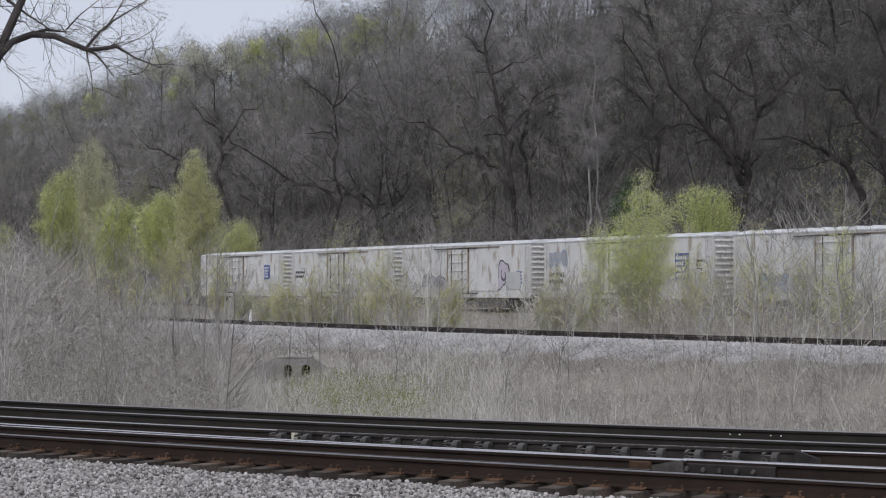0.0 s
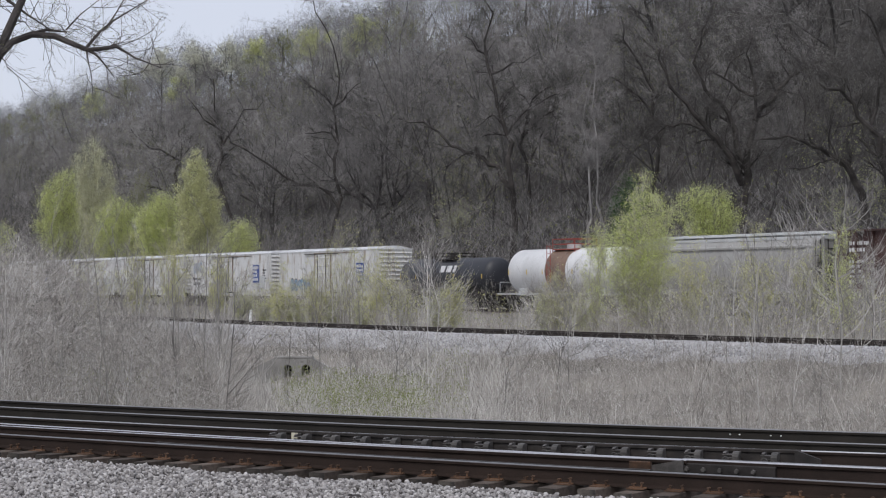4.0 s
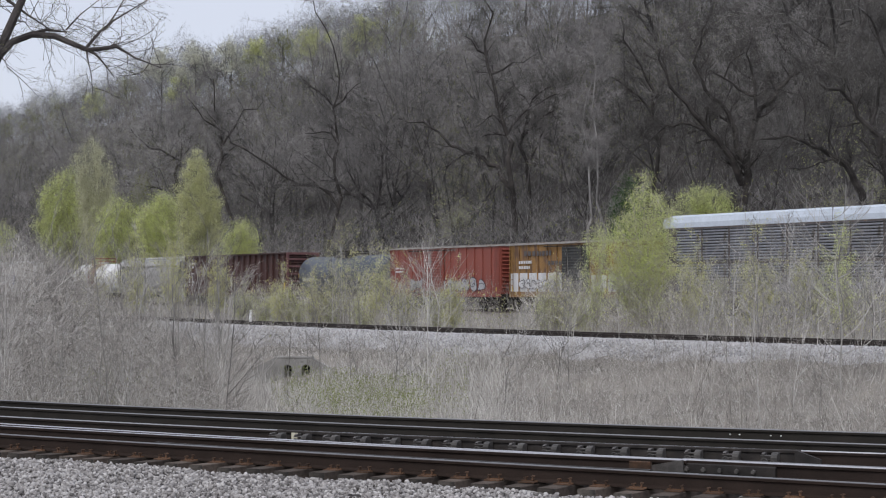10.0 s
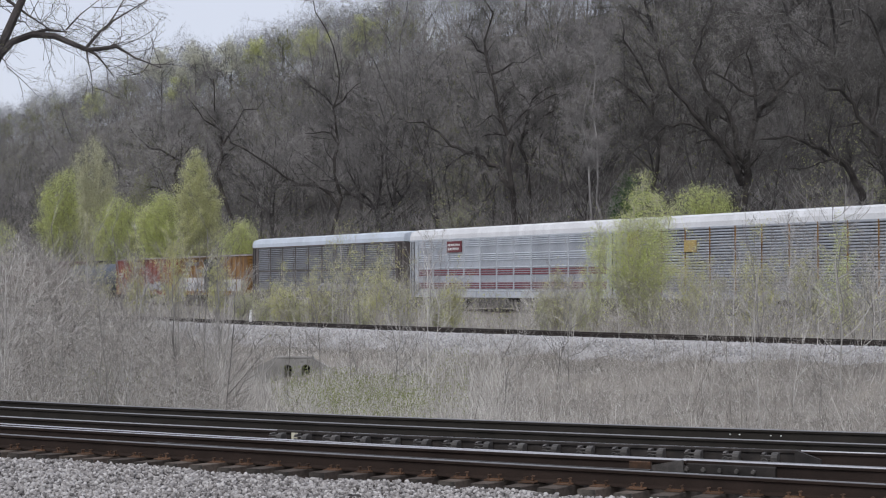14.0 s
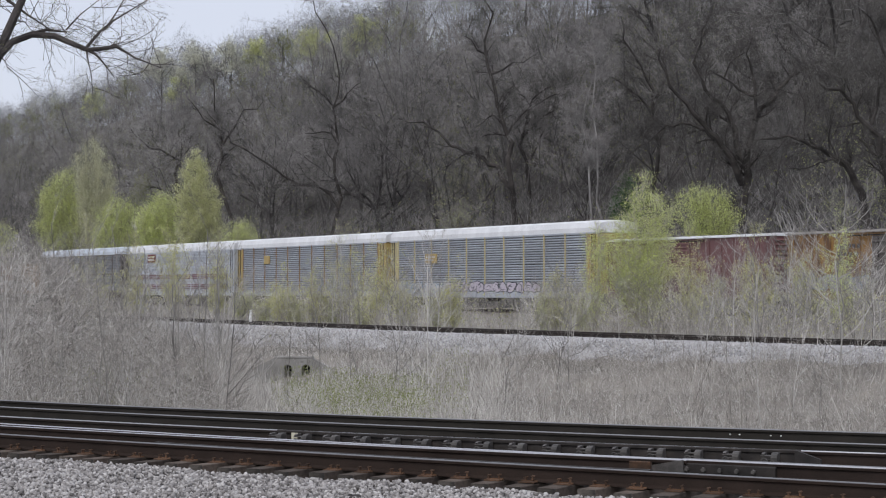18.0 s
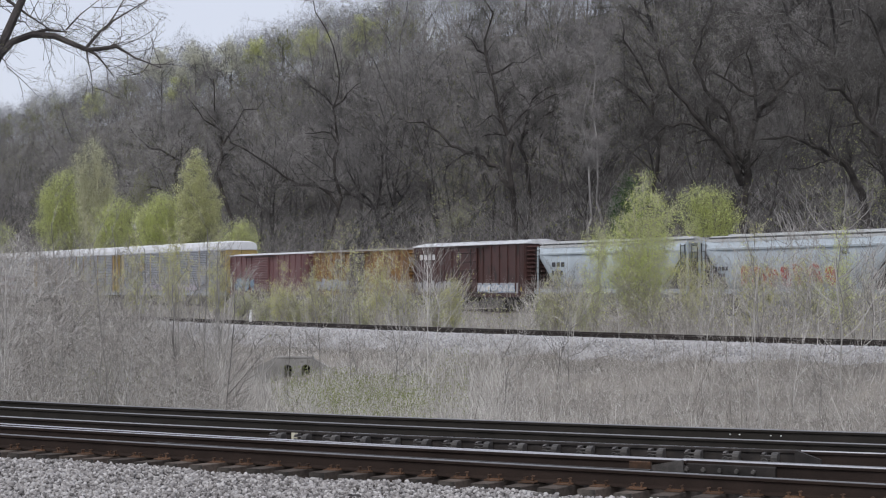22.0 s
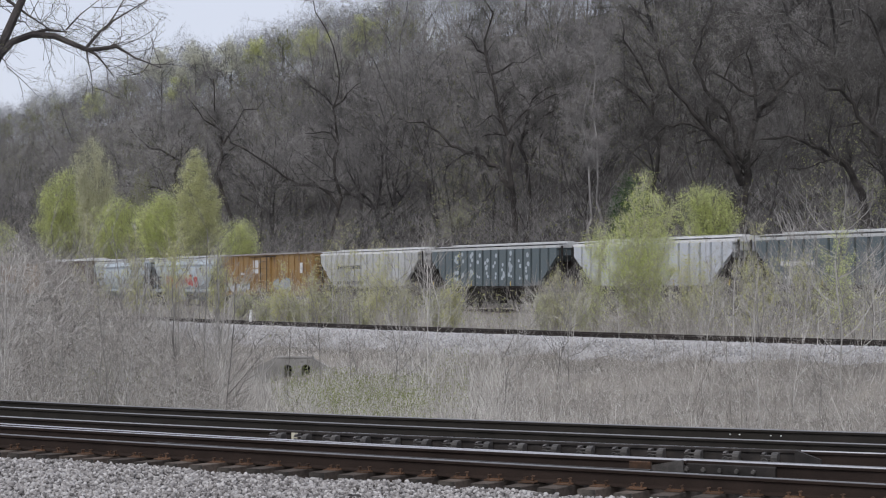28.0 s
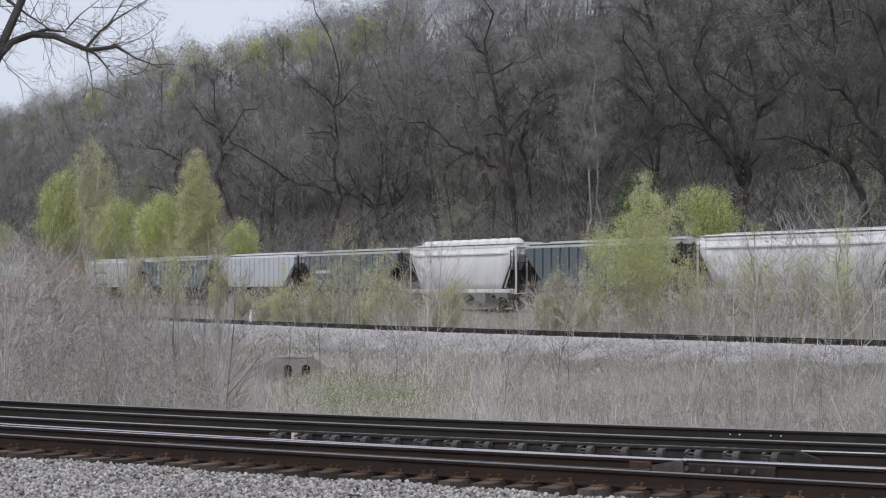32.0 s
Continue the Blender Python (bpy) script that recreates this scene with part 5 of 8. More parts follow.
def grasses():
    rg = np.random.default_rng(77)

    def off_tracks(P, r):
        q = (P[:, 1] - (28.08 - 0.52 * P[:, 0] + 0.0095 * P[:, 0] ** 2)) * 0.86
        m = (P[:, 1] - (75.39 - 1.532 * P[:, 0] + 0.01186 * P[:, 0] ** 2)) * 0.55
        px = P[:, 0] / P[:, 1] * FOC + 784
        hide = (np.abs(px - 508) < 62) & (P[:, 1] > 70) & (P[:, 1] < 73.4)
        return (q > 2.0) & ((m < -3.0) | (m > 4.4)) & ~hide

    # tall stalks in the ditch
    P = field(15000, 33, 54, -60, 1630, 1, off_tracks)
    cl = 0.5 + 0.5 * np.sin(P[:, 0] * 1.3) * np.sin(P[:, 1] * 0.9)
    left = np.clip((2.0 - P[:, 0]) / 8, 0, 1)
    H = (0.25 + 0.95 * rg.random(len(P)) ** 1.8 * (0.35 + 0.65 * cl)) * (0.25 + 0.75 * left)
    blades("tall_grass", "tall dry straw-coloured grass stalks in the ditch", P, H, rg.uniform(0.002, 0.006, len(P)), 0.5, M_STRAW, 2, 0.7)
    # short matted grass on the bank of the middle track
    P = field(84000, 36, 82, -60, 1630, 3, off_tracks)
    blades("matted_grass", "short matted dry grass on the bank", P, rg.uniform(0.12, 0.5, len(P)) * (0.6 + 0.8 * (np.sin(P[:, 0] * 2.1 + P[:, 1]) * np.sin(P[:, 1] * 1.3) > 0.1)), rg.uniform(0.003, 0.009, len(P)), 1.6, M_STRAW, 4, 1.3)
    # rough growth between the middle track and the train
    P = field(34000, 70, 190, -60, 1630, 5, lambda P, r: off_tracks(P, r) & (P[:, 1] > 75.4 - 1.53 * P[:, 0]) & (P[:, 0] * ACROSS.x + P[:, 1] * ACROSS.y < 63))
    blades("rough_grass", "rough grey-brown weeds before the train", P, rg.uniform(0.15, 0.8, len(P)), rg.uniform(0.004, 0.012, len(P)), 0.6, M_STRAW, 6, 0.6)
    # thickets: dense on the left, behind the middle track, and on the right
    P = field(7000, 40, 84, -80, 470, 12, lambda P, r: off_tracks(P, r) & (r.random(len(P)) < np.clip((440 - (P[:, 0] / P[:, 1] * FOC + 784)) / 300, 0.08, 1) * np.where(P[:, 1] > 62, 0.55, 1.0)))
    tall = np.clip(0.9 + 0.03 * (P[:, 1] - 40), 0.9, 2) * (0.4 + 2.2 * rg.random(len(P)) ** 1.8) * (0.75 + 0.4 * np.sin(P[:, 0] * 0.9) * np.sin(P[:, 1] * 0.31))
    brushwood("thicket", "dense leafless grey thicket beside the ditch", P, tall, rg.uniform(0.0025, 0.007, len(P)), 13, 16, 0.42)
    # fine arching twigs tangled through the thicket
    for nm, lab, cnt, d0, d1, c0, c1, top, sd in (("thicket_twigs", "fine tangled grey-brown twigs of the thicket", 72000, 42, 72, -60, 430, 3.4, 61), ("brush_twigs", "fine tangled twigs on the bank", 16000, 40, 62, 430, 1630, 0.8, 62),
                                                  ("brush_twigs", "fine tangled twigs before the train", 26000, 76, 116, 430, 1640, 2.4, 63)):
        P = field(cnt, d0, d1, c0, c1, sd, lambda P, r: off_tracks(P, r) & (P[:, 0] * ACROSS.x + P[:, 1] * ACROSS.y < 63.5) & (np.sin(P[:, 0] * 1.4 + 0.3 * P[:, 1]) * np.sin(P[:, 1] * 0.7) + r.normal(0, 0.6, len(P)) > -0.25)
                  & ((np.abs(P[:, 0] / P[:, 1] * FOC + 784 - 872) > 60) | (P[:, 1] < 76)))
        k = len(P)
        fade = np.interp(P[:, 0] / P[:, 1] * FOC + 784, [-60, 100, 200, 300, 430], [1.5, 1.4, 1.0, 0.7, 0.3]) if c1 < 500 else 1.0
        B = np.stack([P[:, 0], P[:, 1], ground_z(P[:, 0], P[:, 1]) + top * fade * rg.random(k) ** 1.25], 1)
        D = rg.normal(0, 1, (k, 3)) * np.array([1.0, 1.0, 0.55]) + np.array([0, 0, 0.55])
        D /= np.linalg.norm(D, axis=1)[:, None]
        L = rg.uniform(0.25, 0.95, (k, 1)) * (0.6 if top < 1 else 1.0) * (d0 / 45) ** 0.5
        S = np.cross(D, rg.normal(0, 1, (k, 3)))
        S *= rg.uniform(0.0025, 0.0055, (k, 1)) * (d0 / 45) / np.linalg.norm(S, axis=1)[:, None]
        M = B + D * L * 0.55
        E = M + (D + np.array([0, 0, 0.5]) + rg.normal(0, 0.25, (k, 3))) * L * 0.5
        V = np.stack([B - S, B + S, M + S * 0.8, M - S * 0.8, E], 1).reshape(-1, 3)
        o = np.arange(k) * 5
        T = np.concatenate([np.stack([o, o + 1, o + 2], 1), np.stack([o, o + 2, o + 3], 1), np.stack([o + 3, o + 2, o + 4], 1)])
        tagged(new(nm, tri_mesh(nm, V, T, M_BRUSH)), lab, "brush", kind="stuff")
    n = 22000
    lat = 33 + 30 * rg.random(n) ** 0.8
    px = rg.uniform(150, 1640, n)
    kk = (px - 784) / FOC
    aa = lat * (ACROSS.x - kk * ACROSS.y) / (kk * ALONG.y - ALONG.x)
    P = np.stack([ACROSS.x * lat + ALONG.x * aa, ACROSS.y * lat + ALONG.y * aa], 1)
    m = (P[:, 1] - (75.39 - 1.532 * P[:, 0] + 0.01186 * P[:, 0] ** 2)) * 0.55
    clump = np.sin(px * 0.021) * np.sin(lat * 0.55 + px * 0.01) + rg.normal(0, 0.5, n)
    P = P[(m > 4.5) & (clump > -0.35) & ((np.abs(px - 872) > 60) | (rg.random(n) < 0.22))]
    brushwood("brush", "leafless grey-brown brush before the train", P, (0.4 + 2.6 * rg.random(len(P)) ** 1.7) * (0.75 + 0.4 * np.sin(P[:, 0] * 0.8)), rg.uniform(0.003, 0.008, len(P)), 15, 11, 0.5)
    c = np.repeat(P[::5], 6, 0)
    k = len(c)
    C = np.stack([c[:, 0] + rg.normal(0, 0.3, k), c[:, 1] + rg.normal(0, 0.3, k), ground_z(c[:, 0], c[:, 1]) + rg.uniform(0.2, 2.0, k)], 1)
    u = rg.normal(0, 1, (k, 3))
    u /= np.linalg.norm(u, axis=1)[:, None]
    w = np.cross(u, rg.normal(0, 1, (k, 3)))
    w /= np.linalg.norm(w, axis=1)[:, None]
    sz = rg.uniform(0.025, 0.055, (k, 1))
    VV = np.stack([C - u * sz, C + w * sz * 0.5, C + u * sz, C - w * sz * 0.5], 1).reshape(-1, 3)
    tagged(new("brush_leaves", tri_mesh("brush_leaves", VV, np.arange(len(VV)).reshape(-1, 4), M_YELLOW)), "first yellow-green leaves on the brush", "foliage", kind="stuff")
    P = field(420, 34, 62, 1180, 1640, 16, off_tracks)
    brushwood("thicket", "thin leafless brush in the ditch", P, rg.uniform(0.8, 3.2, len(P)), rg.uniform(0.003, 0.008, len(P)), 17, 9, 0.3)
    P = field(700, 36, 60, 440, 1180, 18, off_tracks)
    brushwood("thicket", "sparse leafless shoots among the grass", P, rg.uniform(0.7, 2.0, len(P)), rg.uniform(0.003, 0.007, len(P)), 19, 6)
    # bleached stalks that stand out
    P = field(1900, 40, 66, 100, 1000, 41, off_tracks)
    blades("bleached_stalks", "tall bleached white grass stalks", P, rg.uniform(0.4, 1.5, len(P)) * np.clip(1.1 - P[:, 0] * 0.04, 0.4, 1.3), rg.uniform(0.005, 0.01, len(P)), 0.42, M_WHITESTALK, 42, 0.35)
    P = field(13000, 48, 72, -60, 900, 40, off_tracks)
    blades("bleached_stalks", "pale bleached grass along the edge of the ditch", P, rg.uniform(0.3, 1.1, len(P)), rg.uniform(0.005, 0.011, len(P)), 0.55, M_WHITESTALK, 39, 0.5)
    P = field(21000, 38, 80, -60, 1640, 43, off_tracks)
    blades("bleached_grass", "matted bleached grass blades on the bank", P, rg.uniform(0.2, 0.6, len(P)), rg.uniform(0.005, 0.011, len(P)), 1.8, M_WHITESTALK, 44, 1.3)
    P = field(900, 44, 70, -80, 400, 45, off_tracks)
    brushwood("bleached_brush", "pale bleached stems in the thicket", P, rg.uniform(0.8, 2.6, len(P)), rg.uniform(0.006, 0.011, len(P)), 46, 8, 0.3, M_WHITESTALK)
    P = field(700, 80, 112, 460, 1080, 47, lambda P, r: off_tracks(P, r) & (np.abs(P[:, 0] / P[:, 1] * FOC + 784 - 872) > 55))
    brushwood("bleached_brush", "pale bleached stems before the train", P, rg.uniform(0.8, 2.8, len(P)), rg.uniform(0.007, 0.013, len(P)), 48, 9, 0.3, M_WHITESTALK)
    # grass creeping over the edge of the stone shoulder
    xx = rg.uniform(-19, 15, 16000)
    ofs = rg.triangular(-4.4, -3.0, -1.35, 16000)
    P = np.stack([xx + 0.84 * ofs, curve_y("mid", xx) + 0.55 * ofs], 1)
    blades("matted_grass", "dry grass creeping over the ballast edge", P, rg.uniform(0.1, 0.36, len(P)), rg.uniform(0.005, 0.011, len(P)), 1.5, M_STRAW, 49, 1.2, np.interp(ofs, [-3.1, -2.8, -2.4, -2.0, -1.6, -1.1], [-0.78, -0.52, -0.3, -0.12, 0.02, 0.13]))
    # low dead weeds, in clumps, over the edge of the stone and down the bank
    xx = rg.uniform(-19, 15, 15000)
    ofs = rg.triangular(-4.2, -2.7, -1.0, 15000)
    cl = np.sin(xx * 2.3 + ofs) * np.sin(xx * 0.9 - 1.7 * ofs) + rg.normal(0, 0.45, 15000) > -0.15
    xx, ofs = xx[cl], ofs[cl]
    P = np.stack([xx + 0.8 * ofs, curve_y("mid", xx) + 0.58 * ofs], 1)
    brushwood("dead_weeds", "low dead brown weeds along the ballast edge", P, rg.uniform(0.1, 0.42, len(P)), rg.uniform(0.003, 0.008, len(P)), 51, 7, 0.7, None, np.interp(ofs, [-3.1, -2.8, -2.4, -2.0, -1.6, -1.1], [-0.78, -0.52, -0.3, -0.12, 0.02, 0.13]))
    P = field(16000, 38, 80, 380, 1640, 53, lambda P, r: off_tracks(P, r) & (np.sin(P[:, 0] * 1.9 + 0.5 * P[:, 1]) * np.sin(P[:, 1] * 0.8 - P[:, 0]) + r.normal(0, 0.5, len(P)) > 0.1))
    brushwood("dead_weeds", "low tangled dead weeds on the bank", P, rg.uniform(0.12, 0.45, len(P)), rg.uniform(0.003, 0.007, len(P)), 54, 8, 0.9)
    # green weeds: low clouds of small leaves
    for nm, lab, cnt, d0, d1, c0, c1, h0, h1, thr, sd in (("green_weeds", "fresh green weeds among the dry grass", 44000, 46, 66, 480, 830, 0.2, 1.2, 0.0, 7), ("green_weeds", "fresh green weeds in the thicket", 26000, 50, 68, 60, 400, 0.2, 1.7, 0.3, 8),
                                                          ("green_weeds", "fresh green weeds beyond the middle track", 12000, 80, 135, 380, 1630, 0.2, 1.1, 0.35, 9)):
        P = field(cnt, d0, d1, c0, c1, sd, lambda P, r: off_tracks(P, r) & (np.sin(P[:, 0] * 1.1 + 0.5) * np.sin(P[:, 1] * 0.6) + r.normal(0, 0.35, len(P)) + 1.4 * np.clip(1 - np.abs((P[:, 0] / P[:, 1] * FOC + 784) - (c0 + c1) / 2) / (0.5 * (c1 - c0)), 0, 0.6) - 0.75 > thr))
        k = len(P)
        C = np.stack([P[:, 0], P[:, 1], ground_z(P[:, 0], P[:, 1]) + h0 + (h1 - h0) * rg.random(k) ** 1.3], 1)
        u = rg.normal(0, 1, (k, 3))
        u /= np.linalg.norm(u, axis=1)[:, None]
        w = np.cross(u, rg.normal(0, 1, (k, 3)))
        w /= np.linalg.norm(w, axis=1)[:, None]
        sz = rg.uniform(0.012, 0.027, (k, 1)) * (d0 / 40)
        VV = np.stack([C - u * sz, C + w * sz * 0.5, C + u * sz, C - w * sz * 0.5], 1).reshape(-1, 3)
        tagged(new(nm, tri_mesh(nm, VV, np.arange(len(VV)).reshape(-1, 4), M_WEED)), lab, "weeds", kind="stuff")


grasses()


# ---- culvert ----
def culvert():
    y = 73.3
    x = at_col(520, y)
    root = thing("culvert", "weathered concrete culvert headwall with two dark openings", "culvert", at=pose(x, y, -1.68, 0, 0, -4))
    wall = MB()
    zs = 1.0
    for a, b in ((-0.75, -0.4), (-0.08, 0.32), (0.66, 0.74)):
        wall.box(a, b, 0.0, 0.9, -0.4, 0.66)
    wall.box(-0.75, 0.74, 0.0, 0.9, 0.66, zs - 0.12)
    wall.box(-0.75, 0.74, 0.0, 0.9, -0.4, 0.08)
    for a, b in ((-0.4, -0.08), (0.32, 0.66)):      # arched heads of the openings
        c, r = (a + b) / 2, (b - a) / 2
        for s in (-1, 1):
            wall.prism([(c + s * r, 0.5), (c + s * r, 0.66), (c, 0.66), (c + s * r * 0.5, 0.62), (c + s * r * 0.85, 0.57)], 0.0, 0.5, "y")
    part("headwall", wall, M_CONCRETE, root)
    part("coping", MB().box(-0.77, 0.76, -0.02, 0.4, zs - 0.12, zs - 0.03, 0.02), M_CONCRETE, root, "worn concrete coping")
    part("wing_wall", MB().prism([(-0.75, -0.4), (-0.75, 0.92), (-2.3, 0.2), (-2.3, -0.4)], 0.02, 0.3, "y"), M_CONCRETE, root, "sloping concrete wing wall")
    part("wing_wall", MB().prism([(0.75, -0.4), (0.75, 0.9), (1.5, 0.5), (1.5, -0.4)], 0.02, 0.3, "y"), M_CONCRETE, root, "sloping concrete wing wall")
    # near-black blocks put the inner shade behind the openings
    for a, b in ((-0.4, -0.08), (0.32, 0.66)):
        part("pipe", MB().box(a, b, 0.7, 0.85, 0.0, 0.7), M_HOLESHADE, root, "near-black block for the shade inside the opening")


culvert()


# ---- ballast stones by the near rail ----
def stones():
    rg = np.random.default_rng(9)
    n = 30000
    x = rg.uniform(-7.4, 5.0, n)
    off = rg.uniform(0.5, 4.6, n)
    s = -0.6077 + 2 * 0.0042 * x
    k = np.sqrt(1 + s * s)
    y = 21.30 - 0.6077 * x + 0.0042 * x * x - off / k
    x = x + s * off / k
    keep = (np.abs(x / y) < 0.26) & (y > 18.9)
    x, y, off = x[keep], y[keep], off[keep]
    n = len(x)
    cube = np.array([(-1, -1, -1), (1, -1, -1), (1, 1, -1), (-1, 1, -1), (-1, -1, 1), (1, -1, 1), (1, 1, 1), (-1, 1, 1)]) * 0.62
    tip = np.array([(0, 0, 1.05), (0, 0, -1.05)])
    shape = np.concatenate([cube, tip])
    tris = np.array([(4, 5, 8), (5, 6, 8), (6, 7, 8), (7, 4, 8), (1, 0, 9), (2, 1, 9), (3, 2, 9), (0, 3, 9), (0, 1, 5), (0, 5, 4), (1, 2, 6), (1, 6, 5), (2, 3, 7), (2, 7, 6), (3, 0, 4), (3, 4, 7)])
    A = rg.normal(0, 1, (n, 3, 3))
    Q, _ = np.linalg.qr(A)
    sz = rg.uniform(0.013, 0.034, n)[:, None, None] * rg.uniform(0.6, 1.25, (n, 1, 3))
    V = (shape[None] * (1 + rg.normal(0, 0.14, (n, 10, 1)))) * sz
    V = np.einsum("nij,nkj->nki", Q, V)
    z = np.interp(off, [0.5, 0.62, 0.8, 1.6, 4], [-0.275, -0.262, -0.265, -0.275, -0.3]) + rg.uniform(-0.012, 0.03, n) + 0.02 * np.sin(x * 3) * np.sin(y * 2.3)
    V += np.stack([x, y, z], 1)[:, None, :]
    T = (tris[None] + (np.arange(n) * 10)[:, None, None]).reshape(-1, 3)
    tagged(new("ballast_stones", tri_mesh("ballast_stones", V.reshape(-1, 3), T, M_STONE)), "loose pale grey crushed ballast stones", "gravel", kind="stuff")


stones()


def shoulder_stones():
    """Coarse loose stones over the near shoulder of the middle track."""
    rg = np.random.default_rng(19)
    n = 24000
    x = rg.uniform(-19, 15.5, n)
    off = -3.15 * rg.random(n) ** 0.8
    a, b, d = CURVES["mid"]
    s = b + 2 * d * x
    k = np.sqrt(1 + s * s)
    X, Y = x - s * off / k, a + b * x + d * x * x + off / k
    z = np.interp(off, [-3.1, -2.8, -2.4, -2.0, -1.6, -1.1, -0.5, 0.0], [-0.78, -0.52, -0.3, -0.12, 0.02, 0.13, 0.17, 0.18])
    thin = (off > -2.3) | (rg.random(n) < 0.4)
    X, Y, z = X[thin], Y[thin], z[thin]
    n = len(X)
    octa = np.array([(1, 0, 0), (-1, 0, 0), (0, 1, 0), (0, -1, 0), (0, 0, 1), (0, 0, -1)], dtype=float)
    tris = np.array([(0, 2, 4), (2, 1, 4), (1, 3, 4), (3, 0, 4), (2, 0, 5), (1, 2, 5), (3, 1, 5), (0, 3, 5)])
    Q, _ = np.linalg.qr(rg.normal(0, 1, (n, 3, 3)))
    V = octa[None] * (1 + rg.normal(0, 0.2, (n, 6, 1))) * rg.uniform(0.02, 0.05, (n, 1, 1))
    V = np.einsum("nij,nkj->nki", Q, V) + np.stack([X, Y, z + 0.01], 1)[:, None, :]
    T = (tris[None] + (np.arange(n) * 6)[:, None, None]).reshape(-1, 3)
    tagged(new("shoulder_stones", tri_mesh("shoulder_stones", V.reshape(-1, 3), T, M_PALESTONE)), "loose pale grey stones on the track shoulder", "gravel", kind="stuff")


shoulder_stones()


def dark_rock():
    rng = random.Random(4)
    y = 19.75
    x = at_col(627, y)
    rings = []
    for k, (z, r) in enumerate(((-0.06, 0.13), (-0.01, 0.15), (0.03, 0.12), (0.055, 0.06))):
        rings.append([(1.05 * r * math.cos(a) * rng.uniform(0.85, 1.1), 0.7 * r * math.sin(a) * rng.uniform(0.85, 1.1), z + rng.uniform(-0.01, 0.01)) for a in [6.2832 * i / 9 for i in range(9)]])
    thing("rock", "dark brown lump of stone on the pale ballast", "rock", mb=MB().loft(rings), material=mat("dark_stone", (0.025, 0.022, 0.022), (0.06, 0.053, 0.05), 12, 0.9, fine=60, bump=0.6), at=pose(x, y, -0.285, 0, 0, -25))


dark_rock()


# ---- the near tree whose limb hangs into view ----
def near_tree():
    rng = random.Random(8)
    D = 30.0

    def sp(px, py, dd=0.0):
        return Vector((at_col(px, D + dd), D + dd, EYE[2] + (512 - py) / FOC * (D + dd)))

    wood, tips = MB(), []
    foot = Vector((-8.6, 30.4, gz(-8.6, 30.4) - 0.2))
    trunk = [foot, Vector((-8.55, 30.3, 1.5)), Vector((-8.4, 30.2, 3.2)), Vector((-8.1, 30.1, 4.6)), sp(-30, 150)]
    ring_path(wood, trunk, [0.3, 0.24, 0.21, 0.18, 0.15], 10)
    lead = [sp(-30, 150), sp(5, 70), sp(38, -5), sp(60, -90), sp(70, -200)]
    ring_path(wood, lead, [0.12, 0.075, 0.066, 0.055, 0.03], 8)
    limb = [sp(-30, 150), sp(-4, 98), sp(20, 73), sp(55, 60), sp(95, 63), sp(125, 76), sp(155, 88), sp(205, 82), sp(240, 103), sp(285, 120)]
    ring_path(wood, limb, [0.12, 0.07, 0.06, 0.056, 0.052, 0.045, 0.04, 0.026, 0.015, 0.007], 8)
    subs = [([sp(55, 60), sp(80, 52), sp(117, 56)], 0.045), ([sp(150, 85), sp(175, 55), sp(200, 35), sp(262, -3)], 0.03), ([sp(190, 43), sp(205, 20), sp(220, -8)], 0.018),
            ([sp(115, 52), sp(140, 25), sp(175, -3)], 0.016), ([sp(10, -2), sp(45, 24), sp(85, 50)], 0.03), ([sp(150, 88), sp(168, 95), sp(185, 115), sp(200, 135)], 0.025),
            ([sp(152, 90), sp(155, 110), sp(160, 130), sp(163, 165)], 0.014), ([sp(-2, 100), sp(8, 108), sp(13, 128)], 0.012), ([sp(28, 36), sp(42, 38), sp(52, 52)], 0.014),
            ([sp(185, 85), sp(200, 78), sp(214, 82)], 0.02)]
    for pts, r in subs:
        ring_path(wood, pts, [r * (1 - 0.75 * i / (len(pts) - 1)) for i in range(len(pts))], 5)
    for path, cnt in [(limb[3:], 16), (lead[1:4], 8)] + [(p, 7) for p, r in subs]:
        for k in range(cnt):
            t = rng.uniform(0, len(path) - 1.01)
            i = int(t)
            q = path[i].lerp(path[i + 1], t - i)
            d = Vector((rng.uniform(-0.4, 1.0), rng.uniform(-0.8, 0.8), rng.uniform(-0.5, 1.0)))
            grow(wood, rng, q, d, rng.uniform(0.35, 0.95), rng.uniform(0.005, 0.009), 1, tips, (4, 4, 4), 0.22, -0.02, (20, 55), 0.55, 0.2, 0.0022)
    root = thing("budding_tree", "near tree with a long bare arching limb and tiny buds", "tree", mb=wood, material=M_LIMB)
    V, Fq = needles(tips, 3, 0.05, 0.25, 0.0022, 4, 0.5, 0.0)
    part("branchwork", tri_mesh("branchwork", V, Fq, M_LIMB), M_LIMB, root)
    LV, LF = leaves(tips, 3, 0.013, 6, 0.05)
    part("leaf_bud", tri_mesh("leaf_bud", LV, LF, M_BUD), M_BUD, root, "tiny pale green buds")


near_tree()


# ---- the freight train ----
P_WHITE = paint("dirty_white_paint", (0.67, 0.67, 0.66), (0.37, 0.32, 0.27), 0.545)
P_FRAME = paint("rusty_frame_paint", (0.26, 0.21, 0.17), (0.12, 0.08, 0.06), 0.55)
P_REFLECT = paint("yellow_reflector", (0.66, 0.48, 0.09), (0.4, 0.3, 0.1), 0.68)
P_LAV = paint("lavender_cover_paint", (0.4, 0.38, 0.41), (0.5, 0.48, 0.47), 0.6)
P_WHITER = paint("white_paint", (0.72, 0.72, 0.72), (0.45, 0.42, 0.38), 0.66)
P_ROOFW = paint("white_roof_paint", (0.78, 0.79, 0.81), (0.5, 0.48, 0.45), 0.68)
